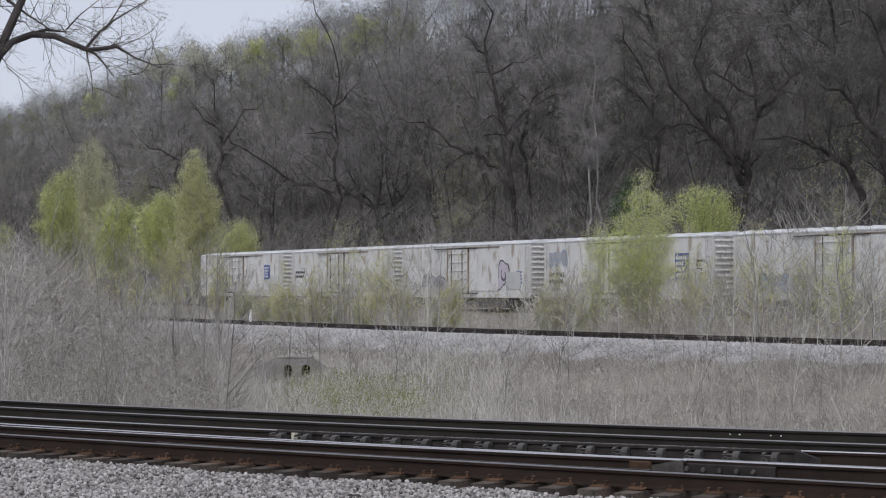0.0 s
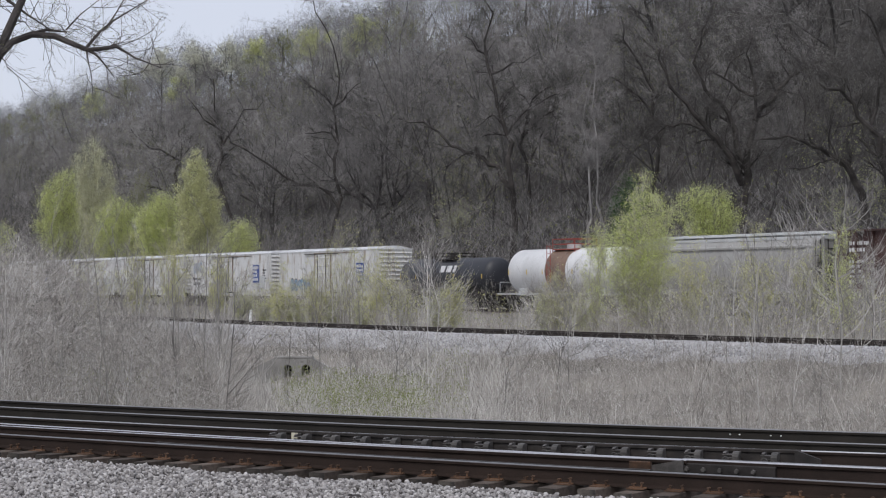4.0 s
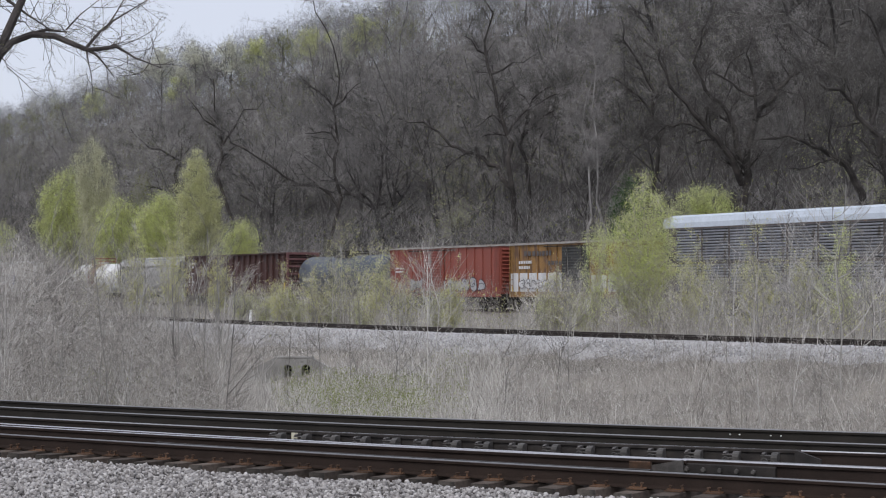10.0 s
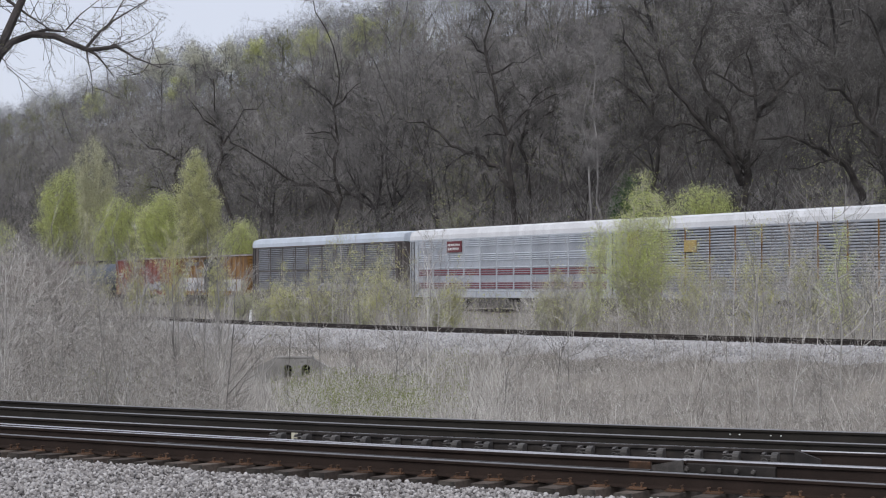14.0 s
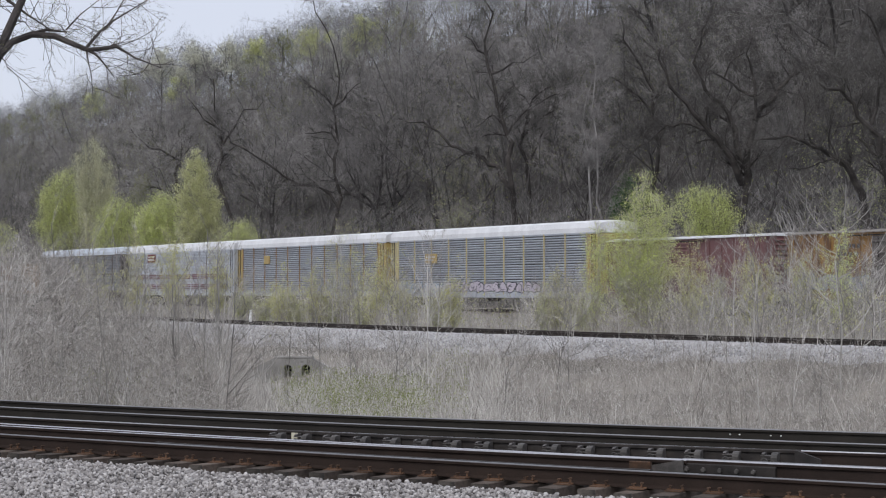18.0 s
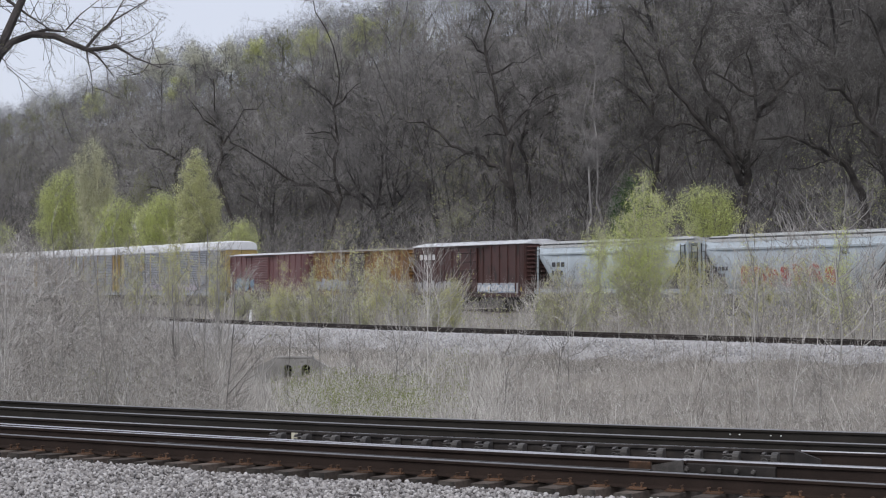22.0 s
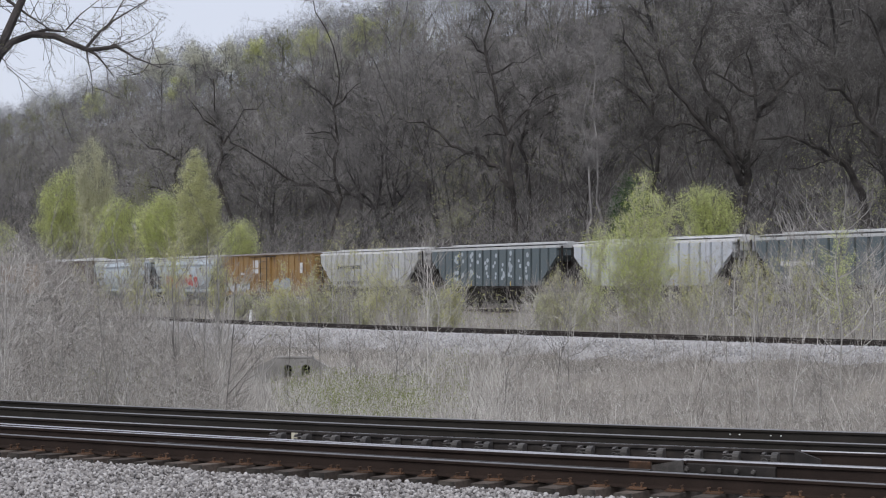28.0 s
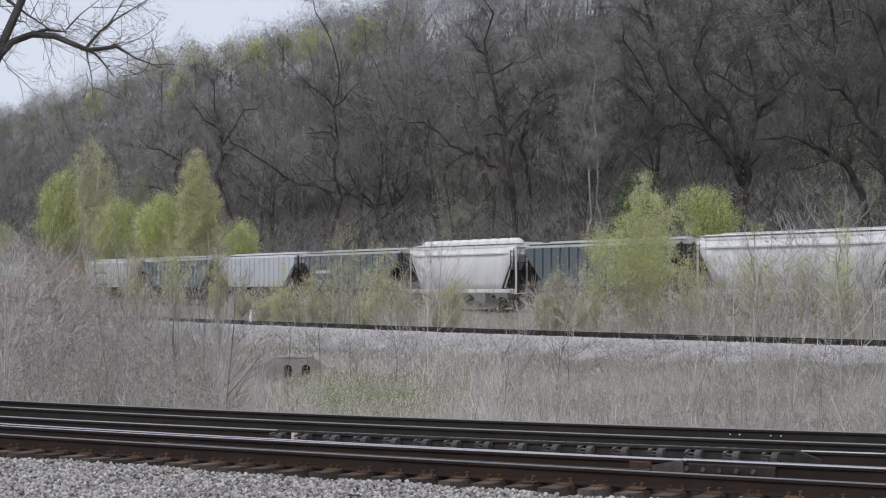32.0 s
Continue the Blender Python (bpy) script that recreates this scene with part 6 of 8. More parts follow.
P_ROOFG = paint("rusty_grey_roof", (0.34, 0.32, 0.3), (0.17, 0.11, 0.08), 0.52)
P_ROOFB = paint("blue_white_roof", (0.6, 0.66, 0.74), (0.45, 0.47, 0.5), 0.68)
P_GREY = paint("grey_hopper_paint", (0.36, 0.355, 0.34), (0.25, 0.22, 0.19), 0.64)
P_BLUEGREY = paint("pale_blue_grey_paint", (0.46, 0.52, 0.56), (0.36, 0.36, 0.35), 0.66)
P_BLUEWHITE = paint("blue_white_paint", (0.56, 0.59, 0.63), (0.4, 0.4, 0.4), 0.64)
P_PALEGREY = paint("pale_grey_paint", (0.52, 0.53, 0.53), (0.36, 0.34, 0.31), 0.63)
P_GREEN = paint("dark_green_grey_paint", (0.12, 0.15, 0.162), (0.2, 0.225, 0.235), 0.6)
P_BROWN = paint("oxide_brown_paint", (0.078, 0.038, 0.034), (0.034, 0.024, 0.022), 0.54)
P_PLUM = paint("faded_plum_paint", (0.17, 0.085, 0.085), (0.14, 0.08, 0.07), 0.62)
P_RED = paint("faded_red_paint", (0.27, 0.075, 0.055), (0.18, 0.07, 0.05), 0.6)
P_ORANGE = paint("weathered_yellow_paint", (0.29, 0.16, 0.052), (0.13, 0.07, 0.038), 0.48)
P_OCHRE = paint("ochre_paint", (0.31, 0.19, 0.07), (0.17, 0.1, 0.05), 0.54)
P_YELLOW = paint("rack_yellow_paint", (0.45, 0.335, 0.125), (0.26, 0.18, 0.1), 0.57)
P_BLACK = paint("black_tank_paint", (0.035, 0.037, 0.045), (0.07, 0.065, 0.06), 0.66, 0.45)
P_NAVY = paint("dark_blue_grey_tank_paint", (0.07, 0.085, 0.11), (0.1, 0.1, 0.1), 0.68, 0.4)
P_RUSTBAND = paint("spill_brown", (0.22, 0.14, 0.1), (0.12, 0.07, 0.05), 0.55)
P_STEEL = mat("galvanised_panel", (0.34, 0.365, 0.4), (0.46, 0.485, 0.53), 0.8, 0.5, 0.3, 10, 0.05, rnd=0.12, wear=(0.25, 0.24, 0.23), wear_at=0.64, streak=0.4)
P_STEELD = mat("dark_galvanised_panel", (0.2, 0.21, 0.23), (0.34, 0.35, 0.38), 0.8, 0.5, 0.3, 10, 0.05, rnd=0.12, wear=(0.13, 0.115, 0.105), wear_at=0.58, streak=0.4)
P_SILVER = mat("silver_panel", (0.42, 0.45, 0.49), (0.54, 0.57, 0.61), 0.8, 0.5, 0.2, 10, 0.05, rnd=0.08, wear=(0.35, 0.34, 0.33), wear_at=0.66, streak=0.4)
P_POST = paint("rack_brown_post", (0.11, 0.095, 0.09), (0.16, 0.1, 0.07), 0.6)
P_MAROON = paint("maroon_sign_paint", (0.16, 0.03, 0.04), (0.1, 0.03, 0.03), 0.68)
P_BLUE = paint("blue_mark_paint", (0.06, 0.1, 0.3), (0.2, 0.22, 0.3), 0.66)
P_MARK = paint("white_mark_paint", (0.7, 0.7, 0.7), (0.4, 0.38, 0.36), 0.68)
P_DARKMARK = paint("dark_mark_paint", (0.05, 0.05, 0.06), (0.12, 0.11, 0.1), 0.68)
P_CREAM = paint("cream_yellow_paint", (0.5, 0.43, 0.24), (0.3, 0.24, 0.14), 0.64)
P_CARRED = paint("red_platform_paint", (0.32, 0.06, 0.045), (0.15, 0.06, 0.04), 0.62)
P_SPRAY = [paint("spray_" + n, c, c, 0.9, 0.6, 0.75) for n, c in (("black", (0.04, 0.04, 0.055)), ("grey", (0.42, 0.42, 0.44)), ("red", (0.4, 0.07, 0.06)), ("blue", (0.24, 0.36, 0.48)),
                                                                    ("orange", (0.45, 0.2, 0.1)), ("white", (0.66, 0.66, 0.67)), ("cream", (0.6, 0.56, 0.5)), ("lilac", (0.55, 0.5, 0.57)))]
K_BLACK, K_GREY, K_RED, K_BLUE, K_ORANGE, K_WHITE, K_CREAM, K_LILAC = P_SPRAY
SHARED = {}


def shared(name, make, material):
    if name not in SHARED:
        me = make().mesh(name)
        me.materials.append(material)
        SHARED[name] = me
    return SHARED[name]


def disc(mb, x, y0, y1, z, r, n=18):
    return mb.tube((x, y0, z), (x, y1, z), r, r, n)


def wheel_mesh():
    mb = MB()
    disc(mb, 0, -0.07, 0.07, 0, 0.46, 22)
    disc(mb, 0, 0.05, 0.075, 0, 0.49, 22)
    disc(mb, 0, -0.09, -0.07, 0, 0.37, 22)
    return mb


def frame_mesh():
    mb = MB()
    mb.prism([(-1.15, 0.34), (-0.75, 0.34), (-0.35, 0.16), (0.35, 0.16), (0.75, 0.34), (1.15, 0.34), (1.15, 0.58), (0.85, 0.62), (0.45, 0.78), (-0.45, 0.78), (-0.85, 0.62), (-1.15, 0.58)], -0.08, 0.08, "y")
    for x in (-0.88, 0.88):
        mb.tube((x, -0.13, 0.46), (x, -0.08, 0.46), 0.13, 0.15, 10)
    for x in (-0.2, 0.0, 0.2):
        mb.tube((x, -0.1, 0.25), (x, -0.1, 0.6), 0.075, 0.075, 8)
    return mb


def truck(root, x):
    t = part("truck", shared("truck", lambda: MB().box(-0.22, 0.22, -1.0, 1.0, 0.4, 0.8, 0.03), M_IRON), M_IRON, root, "dark iron wheel truck", at=(x, 0, 0))
    for s in (-1, 1):
        part("side_frame", shared("side_frame", frame_mesh, M_IRON), M_IRON, t, at=pose(0, s * 1.0, 0, 0, 0, 0 if s < 0 else 180))
        for a in (-0.88, 0.88):
            part("wheel", shared("wheel", wheel_mesh, M_IRON), M_IRON, t, at=pose(a, s * 0.76, 0.46, 0, 0, 0 if s < 0 else 180))
    for a in (-0.88, 0.88):
        part("axle", shared("axle", lambda: MB().tube((0, -0.7, 0.46), (0, 0.7, 0.46), 0.08), M_IRON), M_IRON, t, at=(a, 0, 0))


def coupler_mesh():
    mb = MB().box(-0.75, 0.3, -0.09, 0.09, 0.75, 0.95, 0.02)
    mb.box(0.3, 0.62, -0.16, 0.16, 0.7, 1.0, 0.05)
    return mb


def ladder(h, w=0.42, n=6):
    mb = MB()
    for s in (-w / 2, w / 2):
        mb.box(s - 0.02, s + 0.02, -0.05, -0.02, 0, h)
    for i in range(n):
        z = 0.1 + (h - 0.2) * i / (n - 1)
        mb.box(-w / 2, w / 2, -0.06, -0.03, z - 0.015, z + 0.015)
    return mb


def reflectors(root, xs, y, z):
    """Upright yellow reflector strips along the near side."""
    for x in xs:
        part("reflector", shared("reflector", lambda: MB().box(-0.035, 0.035, -0.012, 0.02, -0.16, 0.16), P_REFLECT), P_REFLECT, root, at=(x, y, z))


def running_gear(root, L, inset, sill=M_IRON, deep=0.3):
    for x in (-L / 2 + inset, L / 2 - inset):
        truck(root, x)
    part("centre_sill", MB().box(-L / 2, L / 2, -0.3, 0.3, 0.8, 1.12, 0.02), M_IRON, root)
    for s, r in ((1, 0), (-1, 180)):
        part("coupler", shared("coupler", coupler_mesh, M_IRON), M_IRON, root, at=pose(s * (L / 2 - 0.05), 0, 0, 0, 0, r))
    part("air_reservoir", MB().tube((-0.6, -0.75, 0.75), (0.5, -0.75, 0.75), 0.2, n=12), M_IRON, root)


def bars(root, x, z, w, h, rows, y, material, name="lettering", seed=0, gap=0.45):
    """Plain bars in place of lettering: rows of short blocks."""
    rng = random.Random(seed)
    mb = MB()
    rh = h / rows
    for r in range(rows):
        u = 0.0
        zz = z + h - (r + 1) * rh + rh * gap * 0.5
        while u < w * (1 if r == 0 else rng.uniform(0.6, 1.0)) - 0.02:
            q = min(w - u, rng.uniform(0.5, 1.1) * rh)
            mb.box(x + u, x + u + q * 0.72, y - 0.006, y, zz, zz + rh * (1 - gap))
            u += q
    return part(name, mb, material, root, "plain painted lettering bars")


def graffiti(root, x0, x1, z0, z1, y, fill, edge, seed, letters=5, base=None):
    """Spray-painted tag: fat rounded letters that overlap, each a filled sheet with an outline and curved inner strokes."""
    rng = random.Random(seed)
    out, inn = MB(), MB()
    w, h = (x1 - x0) / letters, z1 - z0

    def sheet(mb, pts, c, d0, d1):
        n = len(pts)
        vs = [(p[0], y - d1, p[1]) for p in pts] + [(p[0], y - d0, p[1]) for p in pts] + [(c[0], y - d1, c[1])]
        mb.add(vs, [(i, (i + 1) % n, 2 * n) for i in range(n)] + [(i, i + n, (i + 1) % n + n, (i + 1) % n) for i in range(n)])

    def ribbon(mb, path, t, d0, d1):
        up, dn = [], []
        for i, (a, b) in enumerate(path):
            p, q = path[max(0, i - 1)], path[min(len(path) - 1, i + 1)]
            L = math.hypot(q[0] - p[0], q[1] - p[1]) or 1.0
            nx, nz = -(q[1] - p[1]) / L * t, (q[0] - p[0]) / L * t
            up.append((a + nx, b + nz))
            dn.append((a - nx, b - nz))
        vs = [(p[0], y - d1, p[1]) for p in up] + [(p[0], y - d1, p[1]) for p in dn]
        m = len(path)
        mb.add(vs, [(i, i + 1, i + 1 + m, i + m) for i in range(m - 1)])

    for k in range(letters):
        cx, cz = x0 + (k + 0.5 + rng.uniform(-0.08, 0.08)) * w, z0 + h * (0.5 + rng.uniform(-0.06, 0.06))
        rx, rz = w * rng.uniform(0.52, 0.68), h * rng.uniform(0.42, 0.52)
        lean = rng.uniform(-0.25, 0.3)
        ph, lob = rng.uniform(0, 6.28), rng.choice((2, 3, 3))
        ring = []
        for i in range(22):
            a = 6.2832 * i / 22
            sq = 1.0 / max(abs(math.cos(a)), abs(math.sin(a))) ** 0.55
            q = sq * (0.82 + 0.16 * math.sin(lob * a + ph) + rng.uniform(-0.05, 0.05))
            ring.append((math.cos(a) * q, math.sin(a) * q))
        d = 0.0008 * k
        shape = [(cx + a * rx + lean * b * rz, cz + b * rz) for a, b in ring]
        t = min(rx, rz) * 0.13
        sheet(out, shape, (cx, cz), 0.0, 0.002 + d)
        sheet(inn, [(cx + a * (rx - t) + lean * b * (rz - t), cz + b * (rz - t)) for a, b in ring], (cx, cz), 0.002 + d, 0.0045 + d)
        for j in range(rng.choice((2, 3))):
            a0, turn, rr = rng.uniform(0, 6.28), rng.uniform(1.6, 3.6) * rng.choice((-1, 1)), rng.uniform(0.25, 0.6)
            ox, oz = rng.uniform(-0.25, 0.25), rng.uniform(-0.3, 0.3)
            path = [(cx + rx * (ox + rr * math.cos(a0 + turn * f / 7)) + lean * oz * rz, cz + rz * (oz + rr * math.sin(a0 + turn * f / 7))) for f in range(8)]
            ribbon(out, path, t * 0.42, 0.0045 + d, 0.0062 + d)
    g = part("graffiti", out, edge, root, "sprayed graffiti outlines")
    part("graffiti_fill", inn, fill, g)


def end_ribs(root, L, W, z0, z1, n, material):
    """Pressed horizontal ribs on the car ends, one part each."""
    h = (z1 - z0) / n * 0.3
    me = MB().prism([(-0.004, -h), (0.09, -h * 0.2), (0.09, h * 0.2), (-0.004, h)], -W / 2 + 0.12, W / 2 - 0.12, "y").mesh("end_rib")
    for i in range(n):
        z = z0 + (z1 - z0) * (i + 0.5) / n
        part("end_rib", me, material, root, at=pose(L / 2, 0, z))
        part("end_rib", me, material, root, at=pose(-L / 2, 0, z, 0, 0, 180))


def car(name, label, group="freight cars of the passing train"):
    return thing(name, label, "freight car", group)


def box_body(root, L, W, z0, eave, ridge, paint_m, roof_m, posts=0, post_depth=0.06, ribs=12):
    body = MB()
    c = 0.03
    body.prism([(-W / 2 + c, z0), (W / 2 - c, z0), (W / 2, z0 + c), (W / 2, eave), (-W / 2, eave), (-W / 2, z0 + c)], -L / 2, L / 2)
    end_ribs(root, L, W, z0 + 0.25, eave - 0.1, ribs, paint_m)
    if posts:
        me = MB().box(-0.05, 0.05, -post_depth, 0.004, z0 + 0.1, eave - 0.05, 0.012).mesh("post")
        for i in range(posts + 1):
            x = -L / 2 + 0.12 + (L - 0.24) * i / posts
            for s, r in ((-1, 0), (1, 180)):
                part("post", me, paint_m, root, at=pose(x, s * W / 2, 0, 0, 0, r))
    b = part("body", body, paint_m, root)
    roof = MB()
    o = 0.05 + (post_depth if posts else 0)
    pr = [(-W / 2 - o, eave), (W / 2 + o, eave), (W / 2 + o, eave + 0.06), (0.35, ridge), (-0.35, ridge), (-W / 2 - o, eave + 0.06)]
    roof.prism(pr, -L / 2 - 0.06, L / 2 + 0.06)
    n = int(L / 1.2)
    for i in range(n + 1):
        x = -L / 2 + L * i / n
        roof.prism([(-W / 2 - o + 0.02, eave + 0.095), (-0.36, ridge), (0.36, ridge), (W / 2 + o - 0.02, eave + 0.095), (0.36, ridge + 0.075), (-0.36, ridge + 0.075)], x - 0.05, x + 0.05)
    part("roof", roof, roof_m, root, "low-pitched ribbed roof")
    sill = MB()
    for s in (-1, 1):
        sill.box(-L / 2, L / 2, s * W / 2 - 0.04, s * W / 2 + 0.04 + 0.002, z0 - 0.22, z0 + 0.04)
    part("side_sill", sill, paint_m, root)
    for x, s in ((-L / 2 + 0.4, -1), (L / 2 - 0.4, -1), (-L / 2 + 0.4, 1), (L / 2 - 0.4, 1)):
        part("ladder", shared("ladder_%.1f_%s" % (eave - z0, paint_m.name), lambda: ladder(eave - z0 - 0.2, 0.42, 8), paint_m), paint_m, root, at=pose(x, s * (W / 2 + (post_depth if posts else 0)), z0 + 0.05, 0, 0, 0 if s < 0 else 180))
    return b


def side_door(root, x, w, W, z0, z1, material, plug=True, out=0.07, bars_n=5):
    """A door on each side, with bars and locking rods."""
    for s in (-1, 1):
        d = MB()
        d.box(x - w / 2, x + w / 2, -0.09, 0.02, z0, z1, 0.015)
        door = part("door", d, material, root, "sliding side door", at=pose(0, s * (W / 2 + out - 0.03), 0, 0, 0, 0) if s < 0 else pose(0, W / 2 + out - 0.03, 0, 0, 0, 0) @ Matrix.Diagonal((1, -1, 1, 1)))
        g = min(0.06, (z1 - z0) / bars_n * 0.26)
        rib = MB().prism([(-0.086, -g), (-0.14, -g * 0.5), (-0.14, g * 0.5), (-0.086, g)], x - w / 2 + 0.08, x + w / 2 - 0.08).mesh("door_rib")
        for i in range(bars_n):
            part("door_rib", rib, material, door, at=(0, 0, z0 + (z1 - z0) * (i + 0.5) / bars_n))
        if plug:
            for u in (-0.28, 0.28):
                part("locking_rod", MB().tube((x + u * w, -0.14, z0 - 0.1), (x + u * w, -0.14, z1 - 0.05), 0.03, n=6), M_IRON, door)
        part("door_track", MB().box(x - w * 1.2, x + w * 1.0, -0.12, -0.03, z0 - 0.1, z0 - 0.03), M_IRON, door)
        part("door_track", MB().box(x - w * 1.2, x + w * 1.0, -0.12, -0.03, z1 + 0.02, z1 + 0.08), M_IRON, door)


def reefer(L, label, seed, marks):
    root = car("refrigerator_car", label)
    W, z0, eave, ridge = 3.0, 1.05, 4.5, 4.72
    box_body(root, L, W, z0, eave, ridge, P_WHITE, P_ROOFW, 0, 0, 9)
    seams = MB()
    n = 14
    for i in range(1, n):
        x = -L / 2 + L * i / n
        seams.box(x - 0.02, x + 0.02, -W / 2 - 0.012, -W / 2, z0 + 0.1, eave - 0.05)
    part("panel_seam", seams, P_WHITE, root)
    side_door(root, -0.55, 2.7, W, z0 + 0.15, eave - 0.25, P_WHITE, True, 0.05)
    part("slide_panel", MB().box(1.1, 4.9, -W / 2 - 0.05, -W / 2 + 0.01, z0 + 0.25, eave - 0.22, 0.012), P_WHITE, root, "plain sliding cover panel")
    fr = MB()
    for u in (-2.0, 0.9):
        fr.box(u - 0.03, u + 0.03, -W / 2 - 0.1, -W / 2, z0, eave - 0.15)
    fr.box(-2.05, 5.0, -W / 2 - 0.1, -W / 2, eave - 0.18, eave - 0.12)
    part("door_frame", fr, P_FRAME, root, "rusty door frame")
    rng = random.Random(seed)
    for k in range(0 if seed == 5 else 1):
        a = rng.uniform(-0.42, 0.2) * L
        part("paint_patch", MB().prism([(a, z0 + 0.12), (a + rng.uniform(3, 5), z0 + 0.12), (a + rng.uniform(2.5, 4.5), z0 + rng.uniform(0.7, 1.3)), (a + 1.2, z0 + rng.uniform(0.9, 1.5)), (a + 0.1, z0 + rng.uniform(0.5, 1.1))], -W / 2 - 0.008, -W / 2 - 0.002, "y"), P_LAV, root, "painted-over grey patch")
    part("generator_panel", MB().box(L / 2 - 3.0, L / 2 - 1.2, -W / 2 - 0.03, -W / 2, 1.4, 2.6, 0.01), P_PALEGREY, root, "louvred equipment hatch")
    running_gear(root, L, 2.6)
    for m in marks:
        if m[0] == "bars":
            bars(root, m[1] * L, m[2], m[3], m[4], m[5], -W / 2 - 0.014, m[6], seed=seed)
        elif m[0] == "board":
            em = part("emblem", MB().box(m[1] * L, m[1] * L + m[3], -W / 2 - 0.066, -W / 2 - 0.05, m[2], m[2] + m[4]), P_BLUE, root, "blue painted name panel")
            bars(em, m[1] * L + 0.1, m[2] + 0.1, m[3] - 0.2, m[4] - 0.2, 4, -W / 2 - 0.067, P_MARK, seed=seed, gap=0.35)
        else:
            graffiti(root, m[1] * L, m[2] * L, m[3], m[4], -W / 2 - 0.02, m[5], m[6], seed * 7 + int(m[3] * 10), m[7])
    return root


def boxcar(L, label, seed, body_m, roof_m, door_m, posts, marks, eave=4.38, ridge=4.52, doors=1, dw=3.0, name="boxcar", door_x=0.0, bars_n=5, plug=True, pd=0.07):
    root = car(name, label)
    W, z0 = 2.95, 1.1
    box_body(root, L, W, z0, eave, ridge, body_m, roof_m, posts, pd, 11)
    if doors == 2:
        side_door(root, -dw / 2 - 0.06, dw, W, z0 + 0.12, eave - 0.2, door_m, True, 0.1)
        side_door(root, dw / 2 + 0.06, dw, W, z0 + 0.12, eave - 0.2, door_m, True, 0.12)
    elif doors == 1:
        side_door(root, door_x, dw, W, z0 + 0.12, eave - 0.2, door_m, plug, 0.1, bars_n)
    reflectors(root, (-L * 0.47, -L * 0.2, L * 0.2, L * 0.47), -W / 2 - (pd if posts else 0.0), z0 + 0.3)
    running_gear(root, L, 2.3)
    for m in marks:
        if m[0] == "bars":
            bars(root, m[1] * L, m[2], m[3], m[4], m[5], -W / 2 - 0.072, m[6], seed=seed)
        elif m[0] == "panel":
            part("paint_patch", MB().box(m[1] * L, m[2] * L, -W / 2 - 0.012, -W / 2 - 0.004, m[3], m[4]), m[5], root, "painted-over patch")
        else:
            graffiti(root, m[1] * L, m[2] * L, m[3], m[4], -W / 2 - 0.074, m[5], m[6], seed * 5 + int(m[3] * 10) + int(40 * m[1] + 40), m[7])
    return root


